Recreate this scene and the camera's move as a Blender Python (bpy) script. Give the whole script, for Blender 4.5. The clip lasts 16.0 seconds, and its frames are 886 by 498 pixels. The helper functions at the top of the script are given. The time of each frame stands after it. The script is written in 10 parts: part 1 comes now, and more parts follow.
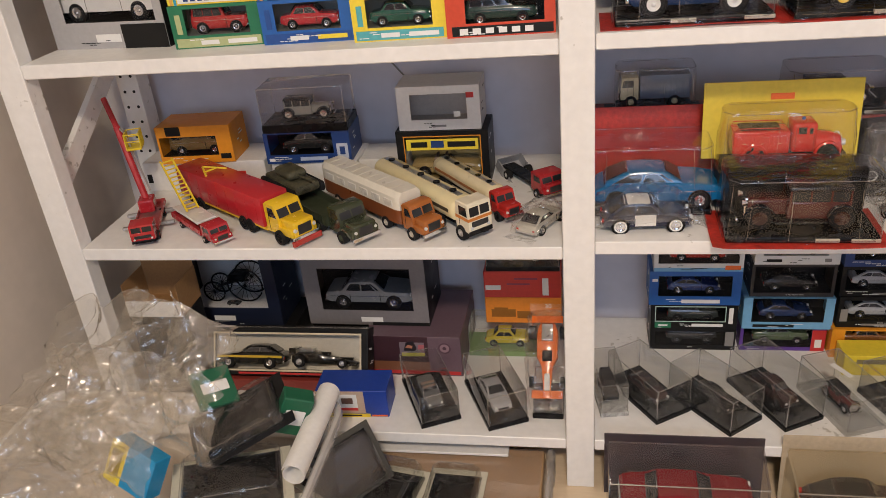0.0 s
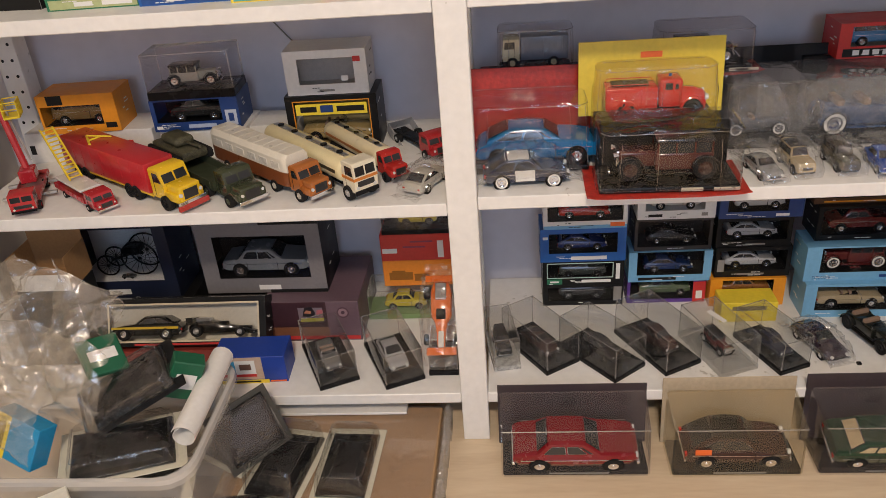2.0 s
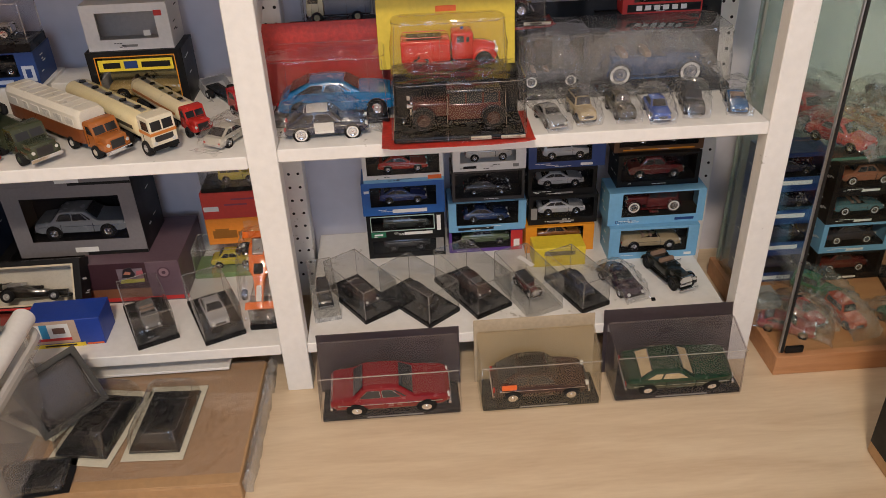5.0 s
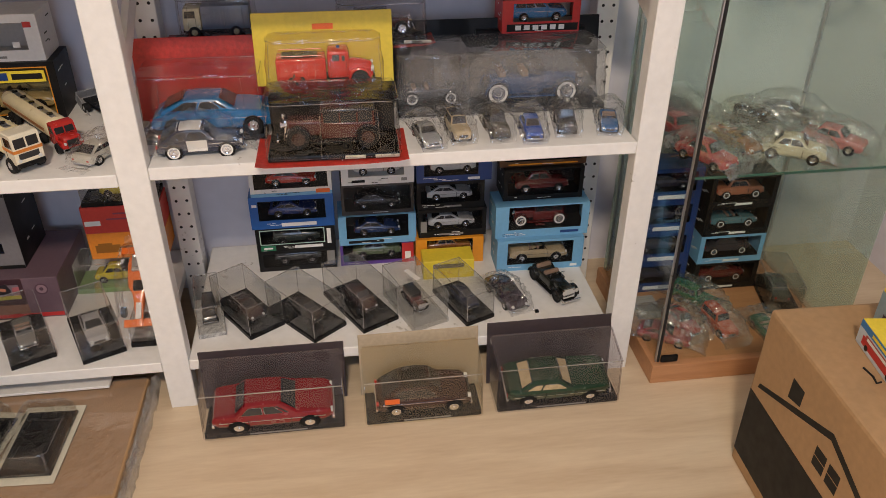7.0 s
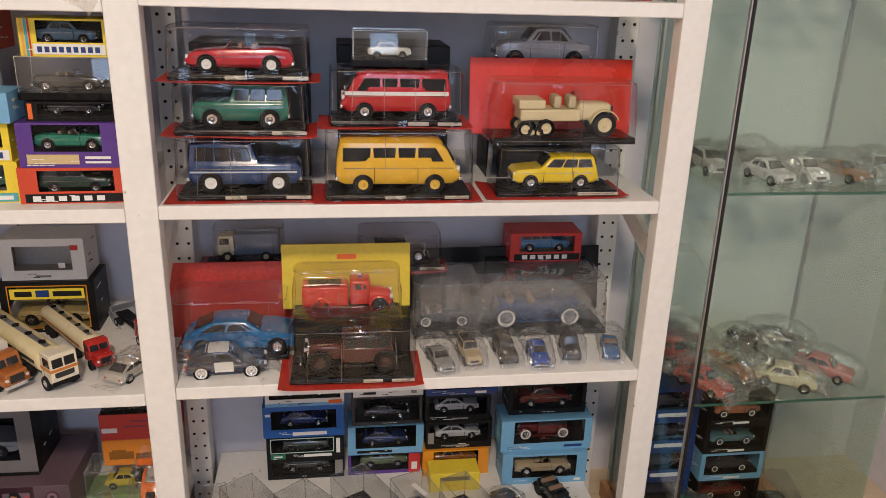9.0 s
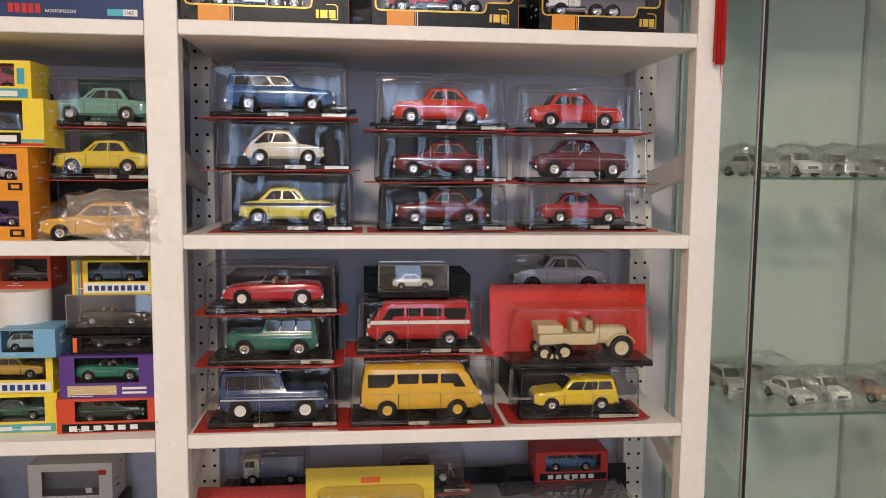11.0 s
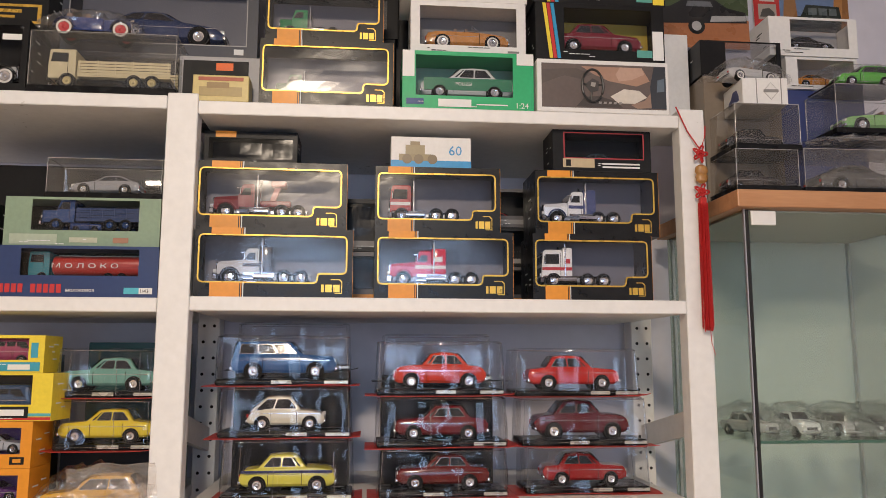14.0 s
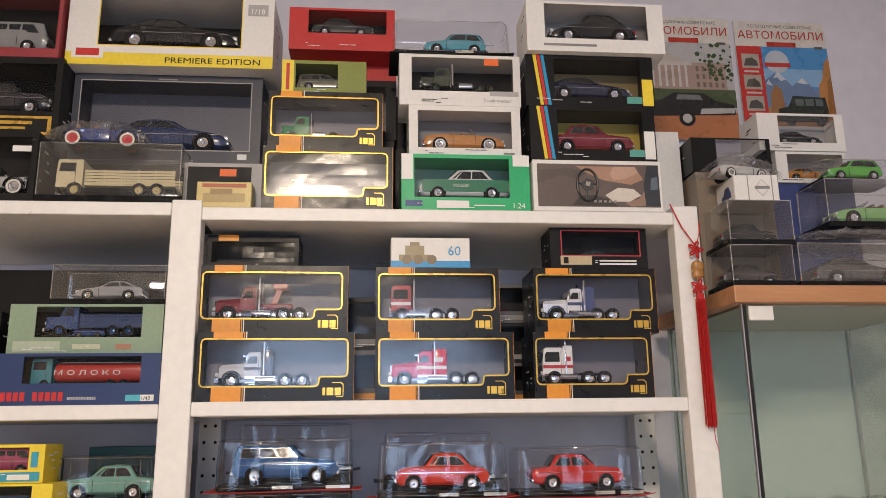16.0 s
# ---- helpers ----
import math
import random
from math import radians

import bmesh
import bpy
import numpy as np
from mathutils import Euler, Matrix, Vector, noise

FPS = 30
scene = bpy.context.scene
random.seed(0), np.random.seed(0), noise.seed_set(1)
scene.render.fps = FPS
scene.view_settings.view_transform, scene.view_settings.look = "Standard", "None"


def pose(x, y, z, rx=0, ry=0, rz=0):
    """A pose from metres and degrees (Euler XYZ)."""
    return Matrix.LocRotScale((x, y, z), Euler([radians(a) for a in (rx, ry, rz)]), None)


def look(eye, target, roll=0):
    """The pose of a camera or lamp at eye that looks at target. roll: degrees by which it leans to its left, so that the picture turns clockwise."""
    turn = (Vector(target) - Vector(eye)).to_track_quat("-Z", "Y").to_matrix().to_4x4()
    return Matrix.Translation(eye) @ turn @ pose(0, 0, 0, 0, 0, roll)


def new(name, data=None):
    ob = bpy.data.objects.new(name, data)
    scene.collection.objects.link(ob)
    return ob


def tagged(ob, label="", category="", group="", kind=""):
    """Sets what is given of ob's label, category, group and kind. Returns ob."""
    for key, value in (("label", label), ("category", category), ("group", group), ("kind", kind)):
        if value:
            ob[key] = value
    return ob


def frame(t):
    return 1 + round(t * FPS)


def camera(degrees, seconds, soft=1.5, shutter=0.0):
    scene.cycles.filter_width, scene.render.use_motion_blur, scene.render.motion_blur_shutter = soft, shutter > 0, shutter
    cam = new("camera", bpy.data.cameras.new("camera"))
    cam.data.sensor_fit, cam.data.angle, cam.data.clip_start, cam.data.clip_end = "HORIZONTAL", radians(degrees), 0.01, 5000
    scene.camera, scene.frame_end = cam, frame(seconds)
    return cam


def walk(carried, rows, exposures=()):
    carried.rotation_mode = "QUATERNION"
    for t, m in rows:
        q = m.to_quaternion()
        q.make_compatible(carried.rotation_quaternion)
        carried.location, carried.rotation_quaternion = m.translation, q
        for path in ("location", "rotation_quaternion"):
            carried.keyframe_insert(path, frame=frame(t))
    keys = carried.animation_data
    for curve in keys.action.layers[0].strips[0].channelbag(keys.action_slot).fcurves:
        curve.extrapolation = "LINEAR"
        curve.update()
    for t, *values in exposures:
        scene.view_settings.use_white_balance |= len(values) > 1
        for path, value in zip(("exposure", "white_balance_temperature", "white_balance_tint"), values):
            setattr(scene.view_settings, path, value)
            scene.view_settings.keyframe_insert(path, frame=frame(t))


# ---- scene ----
cam = camera(58.7, 16.0, 0.5)
PATH = [
    (0, (0.008, -1.12, 1.104), (-0.344, 0.619, 0.18), -5.6),
    (0.5, (0.013, -1.117, 1.11), (-0.266, 0.632, 0.182), -4.8),
    (1, (0.017, -1.107, 1.102), (-0.207, 0.643, 0.16), -4.3),
    (1.5, (0.031, -1.123, 1.081), (-0.165, 0.627, 0.132), -4.3),
    (2, (0.078, -1.156, 1.073), (-0.095, 0.583, 0.101), -4.6),
    (2.5, (0.118, -1.179, 1.069), (-0.036, 0.548, 0.072), -4.7),
    (3, (0.141, -1.195, 1.065), (0.01, 0.525, 0.053), -4.7),
    (3.5, (0.164, -1.197, 1.061), (0.081, 0.519, 0.037), -4.1),
    (4, (0.183, -1.205, 1.056), (0.133, 0.509, 0.027), -3.8),
    (4.5, (0.208, -1.209, 1.054), (0.222, 0.498, 0.012), -3.0),
    (5, (0.236, -1.205, 1.056), (0.317, 0.493, 0.003), -2.2),
    (7.5, (0.348, -1.212, 1.106), (0.598, 0.464, 0.044), 0.6),
    (8, (0.345, -1.23, 1.126), (0.605, 0.467, 0.099), 0.7),
    (8.5, (0.318, -1.228, 1.166), (0.596, 0.527, 0.248), 1.2),
    (9, (0.299, -1.237, 1.213), (0.573, 0.626, 0.539), 1.8),
    (9.5, (0.287, -1.248, 1.243), (0.554, 0.677, 0.768), 1.9),
    (12, (0.328, -1.283, 1.316), (0.5, 0.709, 1.264), 0.0),
    (12.5, (0.336, -1.289, 1.351), (0.503, 0.703, 1.405), 0.1),
    (13, (0.329, -1.294, 1.372), (0.497, 0.696, 1.488), 0.0),
    (13.5, (0.324, -1.297, 1.389), (0.503, 0.684, 1.6), 0.1),
    (14, (0.312, -1.302, 1.4), (0.5, 0.669, 1.68), 0.1),
    (14.5, (0.326, -1.31, 1.413), (0.502, 0.654, 1.748), -0.1),
    (15, (0.326, -1.317, 1.426), (0.492, 0.639, 1.811), -0.2),
    (15.5, (0.321, -1.321, 1.43), (0.492, 0.624, 1.863), -0.5),
    (16, (0.313, -1.325, 1.447), (0.495, 0.613, 1.903), -0.8),
]
walk(cam, [(t, look(eye, target, roll)) for t, eye, target, roll in PATH], [(0.0, 0.13), (5.0, 0.15), (7.5, 0.10), (9.0, 0.05), (12.5, -0.12), (15.5, -0.06), (16.0, -0.06)])

# ---- light ----
scene.cycles.transparent_max_bounces = 32
world = bpy.data.worlds.new("room_world")
scene.world = world
world.use_nodes = True
world.node_tree.nodes["Background"].inputs[0].default_value = (0.9, 0.85, 0.8, 1)
world.node_tree.nodes["Background"].inputs[1].default_value = 0.010


def area_lamp(name, eye, target, size_x, size_y, watts, colour):
    data = bpy.data.lights.new(name, "AREA")
    data.shape, data.size, data.size_y, data.energy, data.color = "RECTANGLE", size_x, size_y, watts, colour
    ob = new(name, data)
    ob.matrix_world = look(eye, target)
    return ob


area_lamp("ceiling_lamp_light", (0.10, -2.05, 2.42), (0.10, -1.35, 0.4), 0.30, 0.30, 62, (1.0, 0.82, 0.635))
area_lamp("window_daylight", (0.35, -3.36, 1.55), (0.4, 0.0, 1.55), 1.1, 1.0, 19, (0.50, 0.69, 1.0))

# ---- materials ----
def mat(name, colour, rough=0.5, metal=0.0, vary=0.06, scale=40.0, bump=0.0, coat=0.0, spec=0.5, emit=0.0, rand=0.0):
    """A procedural surface: base colour broken up by noise at two scales, with fine relief."""
    m = bpy.data.materials.new(name)
    m.use_nodes = True
    nt = m.node_tree
    b = nt.nodes["Principled BSDF"]
    b.inputs["Roughness"].default_value, b.inputs["Metallic"].default_value = rough, metal
    b.inputs["Coat Weight"].default_value = coat
    b.inputs["Coat Roughness"].default_value = 0.08
    b.inputs["Specular IOR Level"].default_value = spec
    col = (*colour, 1)
    if vary > 0:
        tc = nt.nodes.new("ShaderNodeTexCoord")
        n1, n2 = nt.nodes.new("ShaderNodeTexNoise"), nt.nodes.new("ShaderNodeTexNoise")
        n1.inputs["Scale"].default_value, n2.inputs["Scale"].default_value = scale, scale * 9
        n1.inputs["Detail"].default_value, n2.inputs["Detail"].default_value = 4, 2
        nt.links.new(tc.outputs["Object"], n1.inputs["Vector"])
        nt.links.new(tc.outputs["Object"], n2.inputs["Vector"])
        add = nt.nodes.new("ShaderNodeMath")
        add.operation = "ADD"
        nt.links.new(n1.outputs["Fac"], add.inputs[0])
        nt.links.new(n2.outputs["Fac"], add.inputs[1])
        ramp = nt.nodes.new("ShaderNodeMapRange")
        ramp.inputs["From Min"].default_value, ramp.inputs["From Max"].default_value = 0.6, 1.4
        ramp.inputs["To Min"].default_value, ramp.inputs["To Max"].default_value = 1 - 2 * vary, 1 + vary
        nt.links.new(add.outputs[0], ramp.inputs["Value"])
        mix = nt.nodes.new("ShaderNodeMix")
        mix.data_type, mix.blend_type = "RGBA", "MULTIPLY"
        mix.inputs["Factor"].default_value = 1.0
        mix.inputs["A"].default_value = col
        nt.links.new(ramp.outputs["Result"], mix.inputs["B"])
        nt.links.new(mix.outputs["Result"], b.inputs["Base Color"])
        if bump > 0:
            bp = nt.nodes.new("ShaderNodeBump")
            bp.inputs["Strength"].default_value, bp.inputs["Distance"].default_value = bump, 0.002
            nt.links.new(add.outputs[0], bp.inputs["Height"])
            nt.links.new(bp.outputs["Normal"], b.inputs["Normal"])
        rr = nt.nodes.new("ShaderNodeMapRange")
        rr.inputs["From Min"].default_value, rr.inputs["From Max"].default_value = 0.3, 0.7
        rr.inputs["To Min"].default_value, rr.inputs["To Max"].default_value = max(0.02, rough - 0.08), min(1, rough + 0.08)
        nt.links.new(n1.outputs["Fac"], rr.inputs["Value"])
        nt.links.new(rr.outputs["Result"], b.inputs["Roughness"])
    else:
        b.inputs["Base Color"].default_value = col
    if emit > 0:
        b.inputs["Emission Color"].default_value = col
        b.inputs["Emission Strength"].default_value = emit
    return m


def clear(name, tint=(0.97, 0.97, 0.97), gloss=0.06, rough=0.05, bump=0.0, scale=30.0, haze=0.0, hazecol=(0.8, 0.8, 0.8), stretch=None):
    """Thin clear plastic or glass: see-through, with a sheen that grows at a slant, and for film a little milky haze."""
    m = bpy.data.materials.new(name)
    m.use_nodes = True
    nt = m.node_tree
    nt.nodes.clear()
    out, tr, gl = (nt.nodes.new(k) for k in ("ShaderNodeOutputMaterial", "ShaderNodeBsdfTransparent", "ShaderNodeBsdfGlossy"))
    tr.inputs["Color"].default_value = (*tint, 1)
    gl.inputs["Roughness"].default_value = rough
    fr = nt.nodes.new("ShaderNodeLayerWeight")
    fr.inputs["Blend"].default_value = 0.5
    pw = nt.nodes.new("ShaderNodeMath")
    pw.operation = "POWER"
    pw.inputs[1].default_value = 4.0
    nt.links.new(fr.outputs["Facing"], pw.inputs[0])
    k = nt.nodes.new("ShaderNodeMath")
    k.operation, k.use_clamp = "MULTIPLY_ADD", True
    k.inputs[1].default_value, k.inputs[2].default_value = 0.75, gloss
    nt.links.new(pw.outputs[0], k.inputs[0])
    mix = nt.nodes.new("ShaderNodeMixShader")
    nt.links.new(k.outputs[0], mix.inputs[0])
    base = tr
    if haze > 0:
        df = nt.nodes.new("ShaderNodeBsdfDiffuse")
        df.inputs["Color"].default_value = (*hazecol, 1)
        hm = nt.nodes.new("ShaderNodeMixShader")
        hm.inputs[0].default_value = haze
        nt.links.new(tr.outputs[0], hm.inputs[1])
        nt.links.new(df.outputs[0], hm.inputs[2])
        base = hm
    nt.links.new(base.outputs[0], mix.inputs[1])
    nt.links.new(gl.outputs[0], mix.inputs[2])
    if bump > 0:
        tc, nz, bp = (nt.nodes.new(k) for k in ("ShaderNodeTexCoord", "ShaderNodeTexNoise", "ShaderNodeBump"))
        nz.inputs["Scale"].default_value = scale
        nz.inputs["Detail"].default_value = 3
        if stretch:
            mp = nt.nodes.new("ShaderNodeMapping")
            mp.inputs["Scale"].default_value = stretch
            nt.links.new(tc.outputs["Object"], mp.inputs["Vector"])
            nt.links.new(mp.outputs["Vector"], nz.inputs["Vector"])
        else:
            nt.links.new(tc.outputs["Object"], nz.inputs["Vector"])
        nt.links.new(nz.outputs["Fac"], bp.inputs["Height"])
        bp.inputs["Strength"].default_value, bp.inputs["Distance"].default_value = bump, 0.01
        nt.links.new(bp.outputs["Normal"], gl.inputs["Normal"])
        nt.links.new(bp.outputs["Normal"], fr.inputs["Normal"])
    nt.links.new(mix.outputs[0], out.inputs[0])
    return m


def wood(name, colour_a, colour_b, rough, stretch, scale):
    m = bpy.data.materials.new(name)
    m.use_nodes = True
    nt = m.node_tree
    b = nt.nodes["Principled BSDF"]
    tc, mp, nz, nf, rp, bp = (nt.nodes.new(k) for k in ("ShaderNodeTexCoord", "ShaderNodeMapping", "ShaderNodeTexNoise",
                              "ShaderNodeTexNoise", "ShaderNodeValToRGB", "ShaderNodeBump"))
    mp.inputs["Scale"].default_value = stretch
    nz.inputs["Scale"].default_value, nz.inputs["Detail"].default_value, nz.inputs["Distortion"].default_value = scale, 6, 0.6
    nf.inputs["Scale"].default_value, nf.inputs["Detail"].default_value = scale * 7, 3
    nt.links.new(tc.outputs["Object"], mp.inputs["Vector"])
    nt.links.new(mp.outputs["Vector"], nz.inputs["Vector"])
    nt.links.new(mp.outputs["Vector"], nf.inputs["Vector"])
    mm = nt.nodes.new("ShaderNodeMath")
    mm.operation = "MULTIPLY_ADD"
    mm.inputs[1].default_value = 0.35
    nt.links.new(nf.outputs["Fac"], mm.inputs[0])
    nt.links.new(nz.outputs["Fac"], mm.inputs[2])
    rp.color_ramp.elements[0].position, rp.color_ramp.elements[0].color = 0.42, (*colour_a, 1)
    rp.color_ramp.elements[1].position, rp.color_ramp.elements[1].color = 0.95, (*colour_b, 1)
    nt.links.new(mm.outputs[0], rp.inputs["Fac"])
    nt.links.new(rp.outputs["Color"], b.inputs["Base Color"])
    b.inputs["Roughness"].default_value = rough
    bp.inputs["Strength"].default_value, bp.inputs["Distance"].default_value = 0.1, 0.001
    nt.links.new(mm.outputs[0], bp.inputs["Height"])
    nt.links.new(bp.outputs["Normal"], b.inputs["Normal"])
    return m


WALL = mat("wall_paint", (0.735, 0.72, 0.79), 0.8, vary=0.04, scale=3, bump=0.15)
WARMWALL = mat("warm_wall_paint", (0.66, 0.59, 0.51), 0.8, vary=0.04, scale=3, bump=0.15)
FARWALL = mat("brown_grey_wall", (0.26, 0.23, 0.21), 0.8, vary=0.06, scale=3, bump=0.1)
CEIL = mat("ceiling_paint", (0.8, 0.79, 0.77), 0.85, vary=0.03, scale=3)
PAINT = mat("white_shelf_paint", (0.83, 0.82, 0.80), 0.42, vary=0.04, scale=7, bump=0.12)


def scuffed(m, colour, scale, low, high):
    """Scatters small worn marks over a painted surface."""
    nt = m.node_tree
    b = nt.nodes["Principled BSDF"]
    src = b.inputs["Base Color"].links[0].from_socket
    tc, nz, n2, mr, mul, mx = (nt.nodes.new(k) for k in ("ShaderNodeTexCoord", "ShaderNodeTexNoise", "ShaderNodeTexNoise", "ShaderNodeMapRange", "ShaderNodeMath", "ShaderNodeMix"))
    nz.inputs["Scale"].default_value, nz.inputs["Detail"].default_value = scale, 2
    n2.inputs["Scale"].default_value = 4
    nt.links.new(tc.outputs["Object"], nz.inputs["Vector"])
    nt.links.new(tc.outputs["Object"], n2.inputs["Vector"])
    mul.operation = "MULTIPLY"
    nt.links.new(nz.outputs["Fac"], mul.inputs[0])
    nt.links.new(n2.outputs["Fac"], mul.inputs[1])
    mr.inputs["From Min"].default_value, mr.inputs["From Max"].default_value = low, high
    nt.links.new(mul.outputs[0], mr.inputs["Value"])
    mx.data_type = "RGBA"
    nt.links.new(mr.outputs["Result"], mx.inputs["Factor"])
    nt.links.new(src, mx.inputs["A"])
    mx.inputs["B"].default_value = (*colour, 1)
    nt.links.new(mx.outputs["Result"], b.inputs["Base Color"])


scuffed(PAINT, (0.50, 0.48, 0.44), 80, 0.43, 0.49)
HOLE = mat("hole_dark", (0.015, 0.014, 0.013), 0.8, vary=0)
FLOORW = wood("pale_laminate", (0.60, 0.455, 0.30), (0.75, 0.615, 0.44), 0.42, (1.2, 9.0, 1.0), 3.0)
CABW = wood("alder_veneer", (0.43, 0.20, 0.09), (0.56, 0.29, 0.14), 0.38, (2.0, 20.0, 20.0), 3.0)
GLASS = clear("cabinet_glass", (0.958, 0.990, 0.962), 0.03, 0.01)
GASKET = mat("dark_gasket", (0.02, 0.02, 0.02), 0.4, spec=0.25)
STEEL = mat("brushed_metal", (0.55, 0.55, 0.56), 0.35, 0.9, vary=0.04)
CHROME = mat("chrome", (0.82, 0.82, 0.84), 0.12, 1.0, vary=0.02)
BLACK = mat("black_plastic", (0.009, 0.009, 0.010), 0.26, vary=0.1, spec=0.18)
RUBBER = mat("tyre_rubber", (0.014, 0.014, 0.015), 0.75, vary=0.1, spec=0.2)

# ---- building helpers ----
def part(name, bm, material, parent=None, label="", smooth=False):
    """Links a bmesh as one mesh object under a thing or a part."""
    me = bpy.data.meshes.new(name)
    bm.to_mesh(me)
    bm.free()
    if smooth:
        me.shade_smooth()
        me.set_sharp_from_angle(angle=radians(38))
    for one in material if isinstance(material, (list, tuple)) else (material,):
        me.materials.append(one)
    ob = new(name, me)
    ob.parent = parent
    if label:
        ob["label"] = label
    return ob


def thing(name, m, label, category, group="", kind=""):
    ob = new(name)
    ob.empty_display_size = 0.02
    ob.matrix_world = m
    return tagged(ob, label, category, group, kind)


def add_box(bm, x0, x1, y0, y1, z0, z1, index=0):
    v = [bm.verts.new((x, y, z)) for z in (z0, z1) for x, y in ((x0, y0), (x1, y0), (x1, y1), (x0, y1))]
    for f in ((3, 2, 1, 0), (4, 5, 6, 7), (0, 1, 5, 4), (1, 2, 6, 5), (2, 3, 7, 6), (3, 0, 4, 7)):
        bm.faces.new([v[i] for i in f]).material_index = index
    return v


def boxes(*rows):
    bm = bmesh.new()
    for r in rows:
        add_box(bm, *r)
    return bm


def soft_box(x0, x1, y0, y1, z0, z1, r=0.003, seg=2):
    bm = boxes((x0, x1, y0, y1, z0, z1))
    bmesh.ops.bevel(bm, geom=list(bm.edges), offset=r, segments=seg, affect="EDGES", profile=0.5)
    return bm


def add_cyl(bm, centre, axis, r0, r1, length, n=20, index=0, cap=True):
    """A cylinder or cone from centre along axis ('x', 'y' or 'z')."""
    rings = []
    for k, r in ((0, r0), (length, r1)):
        ring = []
        for i in range(n):
            a = 2 * math.pi * i / n
            c, s = r * math.cos(a), r * math.sin(a)
            p = {"x": (k, c, s), "y": (s, k, c), "z": (c, s, k)}[axis]
            ring.append(bm.verts.new(Vector(centre) + Vector(p)))
        rings.append(ring)
    for i in range(n):
        bm.faces.new((rings[0][i], rings[0][(i + 1) % n], rings[1][(i + 1) % n], rings[1][i])).material_index = index
    if cap:
        bm.faces.new(rings[0][::-1]).material_index = index
        bm.faces.new(rings[1]).material_index = index


def add_loft(bm, rings, cap=True, index=0):
    """Joins rings of points, all of one count, into a closed skin."""
    vs = [[bm.verts.new(p) for p in ring] for ring in rings]
    n = len(vs[0])
    for a, b in zip(vs, vs[1:]):
        for i in range(n):
            bm.faces.new((a[i], a[(i + 1) % n], b[(i + 1) % n], b[i])).material_index = index
    if cap:
        bm.faces.new(vs[0][::-1]).material_index = index
        bm.faces.new(vs[-1]).material_index = index
    return vs


def fixed(bm):
    bmesh.ops.recalc_face_normals(bm, faces=bm.faces)
    return bm


def tube(points, r, n=6):
    """A round cord along points."""
    bm = bmesh.new()
    rings = []
    for i, p in enumerate(points):
        p = Vector(p)
        d = (Vector(points[min(i + 1, len(points) - 1)]) - Vector(points[max(i - 1, 0)])).normalized()
        s = d.orthogonal().normalized() if abs(d.z) > 0.95 else d.cross(Vector((0, 0, 1))).normalized()
        u = s.cross(d)
        rings.append([p + r * (math.cos(2 * math.pi * k / n) * s + math.sin(2 * math.pi * k / n) * u) for k in range(n)])
    add_loft(bm, rings)
    return fixed(bm)

# ---- the room ----
S = {1: 0.115, 2: 0.520, 3: 0.845, 4: 1.170, 5: 1.502, 6: 1.830}   # tops of the shelves
BACK, LEFT, RIGHT, FRONT, HIGH = 0.42, -1.02, 1.66, -3.4, 2.62


def structure(name, bm, material, label, smooth=False):
    ob = part(name, bm, material, smooth=smooth)
    return tagged(ob, label, name.split("_")[0], kind="structure")


structure("floor", boxes((LEFT - 0.6, RIGHT + 0.1, FRONT - 0.1, BACK + 0.1, -0.08, 0.0)), FLOORW, "pale wood laminate floor under the shelves")
structure("wall_back", boxes((LEFT - 0.6, RIGHT + 0.1, BACK, BACK + 0.1, 0, HIGH)), WALL, "off-white painted wall behind the shelves")
structure("wall_right", boxes((RIGHT, RIGHT + 0.1, FRONT, BACK, 0, HIGH)), WALL, "off-white painted wall beside the glass cabinet")
structure("wall_left", boxes((LEFT - 0.1, LEFT, FRONT, BACK, 0, HIGH)), WARMWALL, "beige painted wall beside the shelf unit")
structure("wall_front", boxes((LEFT - 0.1, RIGHT + 0.1, FRONT - 0.1, FRONT, 0, HIGH)), FARWALL, "plain brown-grey wall")
structure("ceiling", boxes((LEFT - 0.1, RIGHT + 0.1, FRONT - 0.1, BACK + 0.1, HIGH, HIGH + 0.08)), CEIL, "white painted ceiling")

lamp = thing("ceiling_lamp", pose(0.10, -2.05, 2.44), "square ceiling lamp with a white metal housing", "lamp")
part("housing", soft_box(-0.17, 0.17, -0.17, 0.17, 0.0, 0.05, 0.01), PAINT, lamp)
part("stem", tube([(0, 0, 0.05), (0, 0, 0.18)], 0.012, 12), STEEL, lamp)


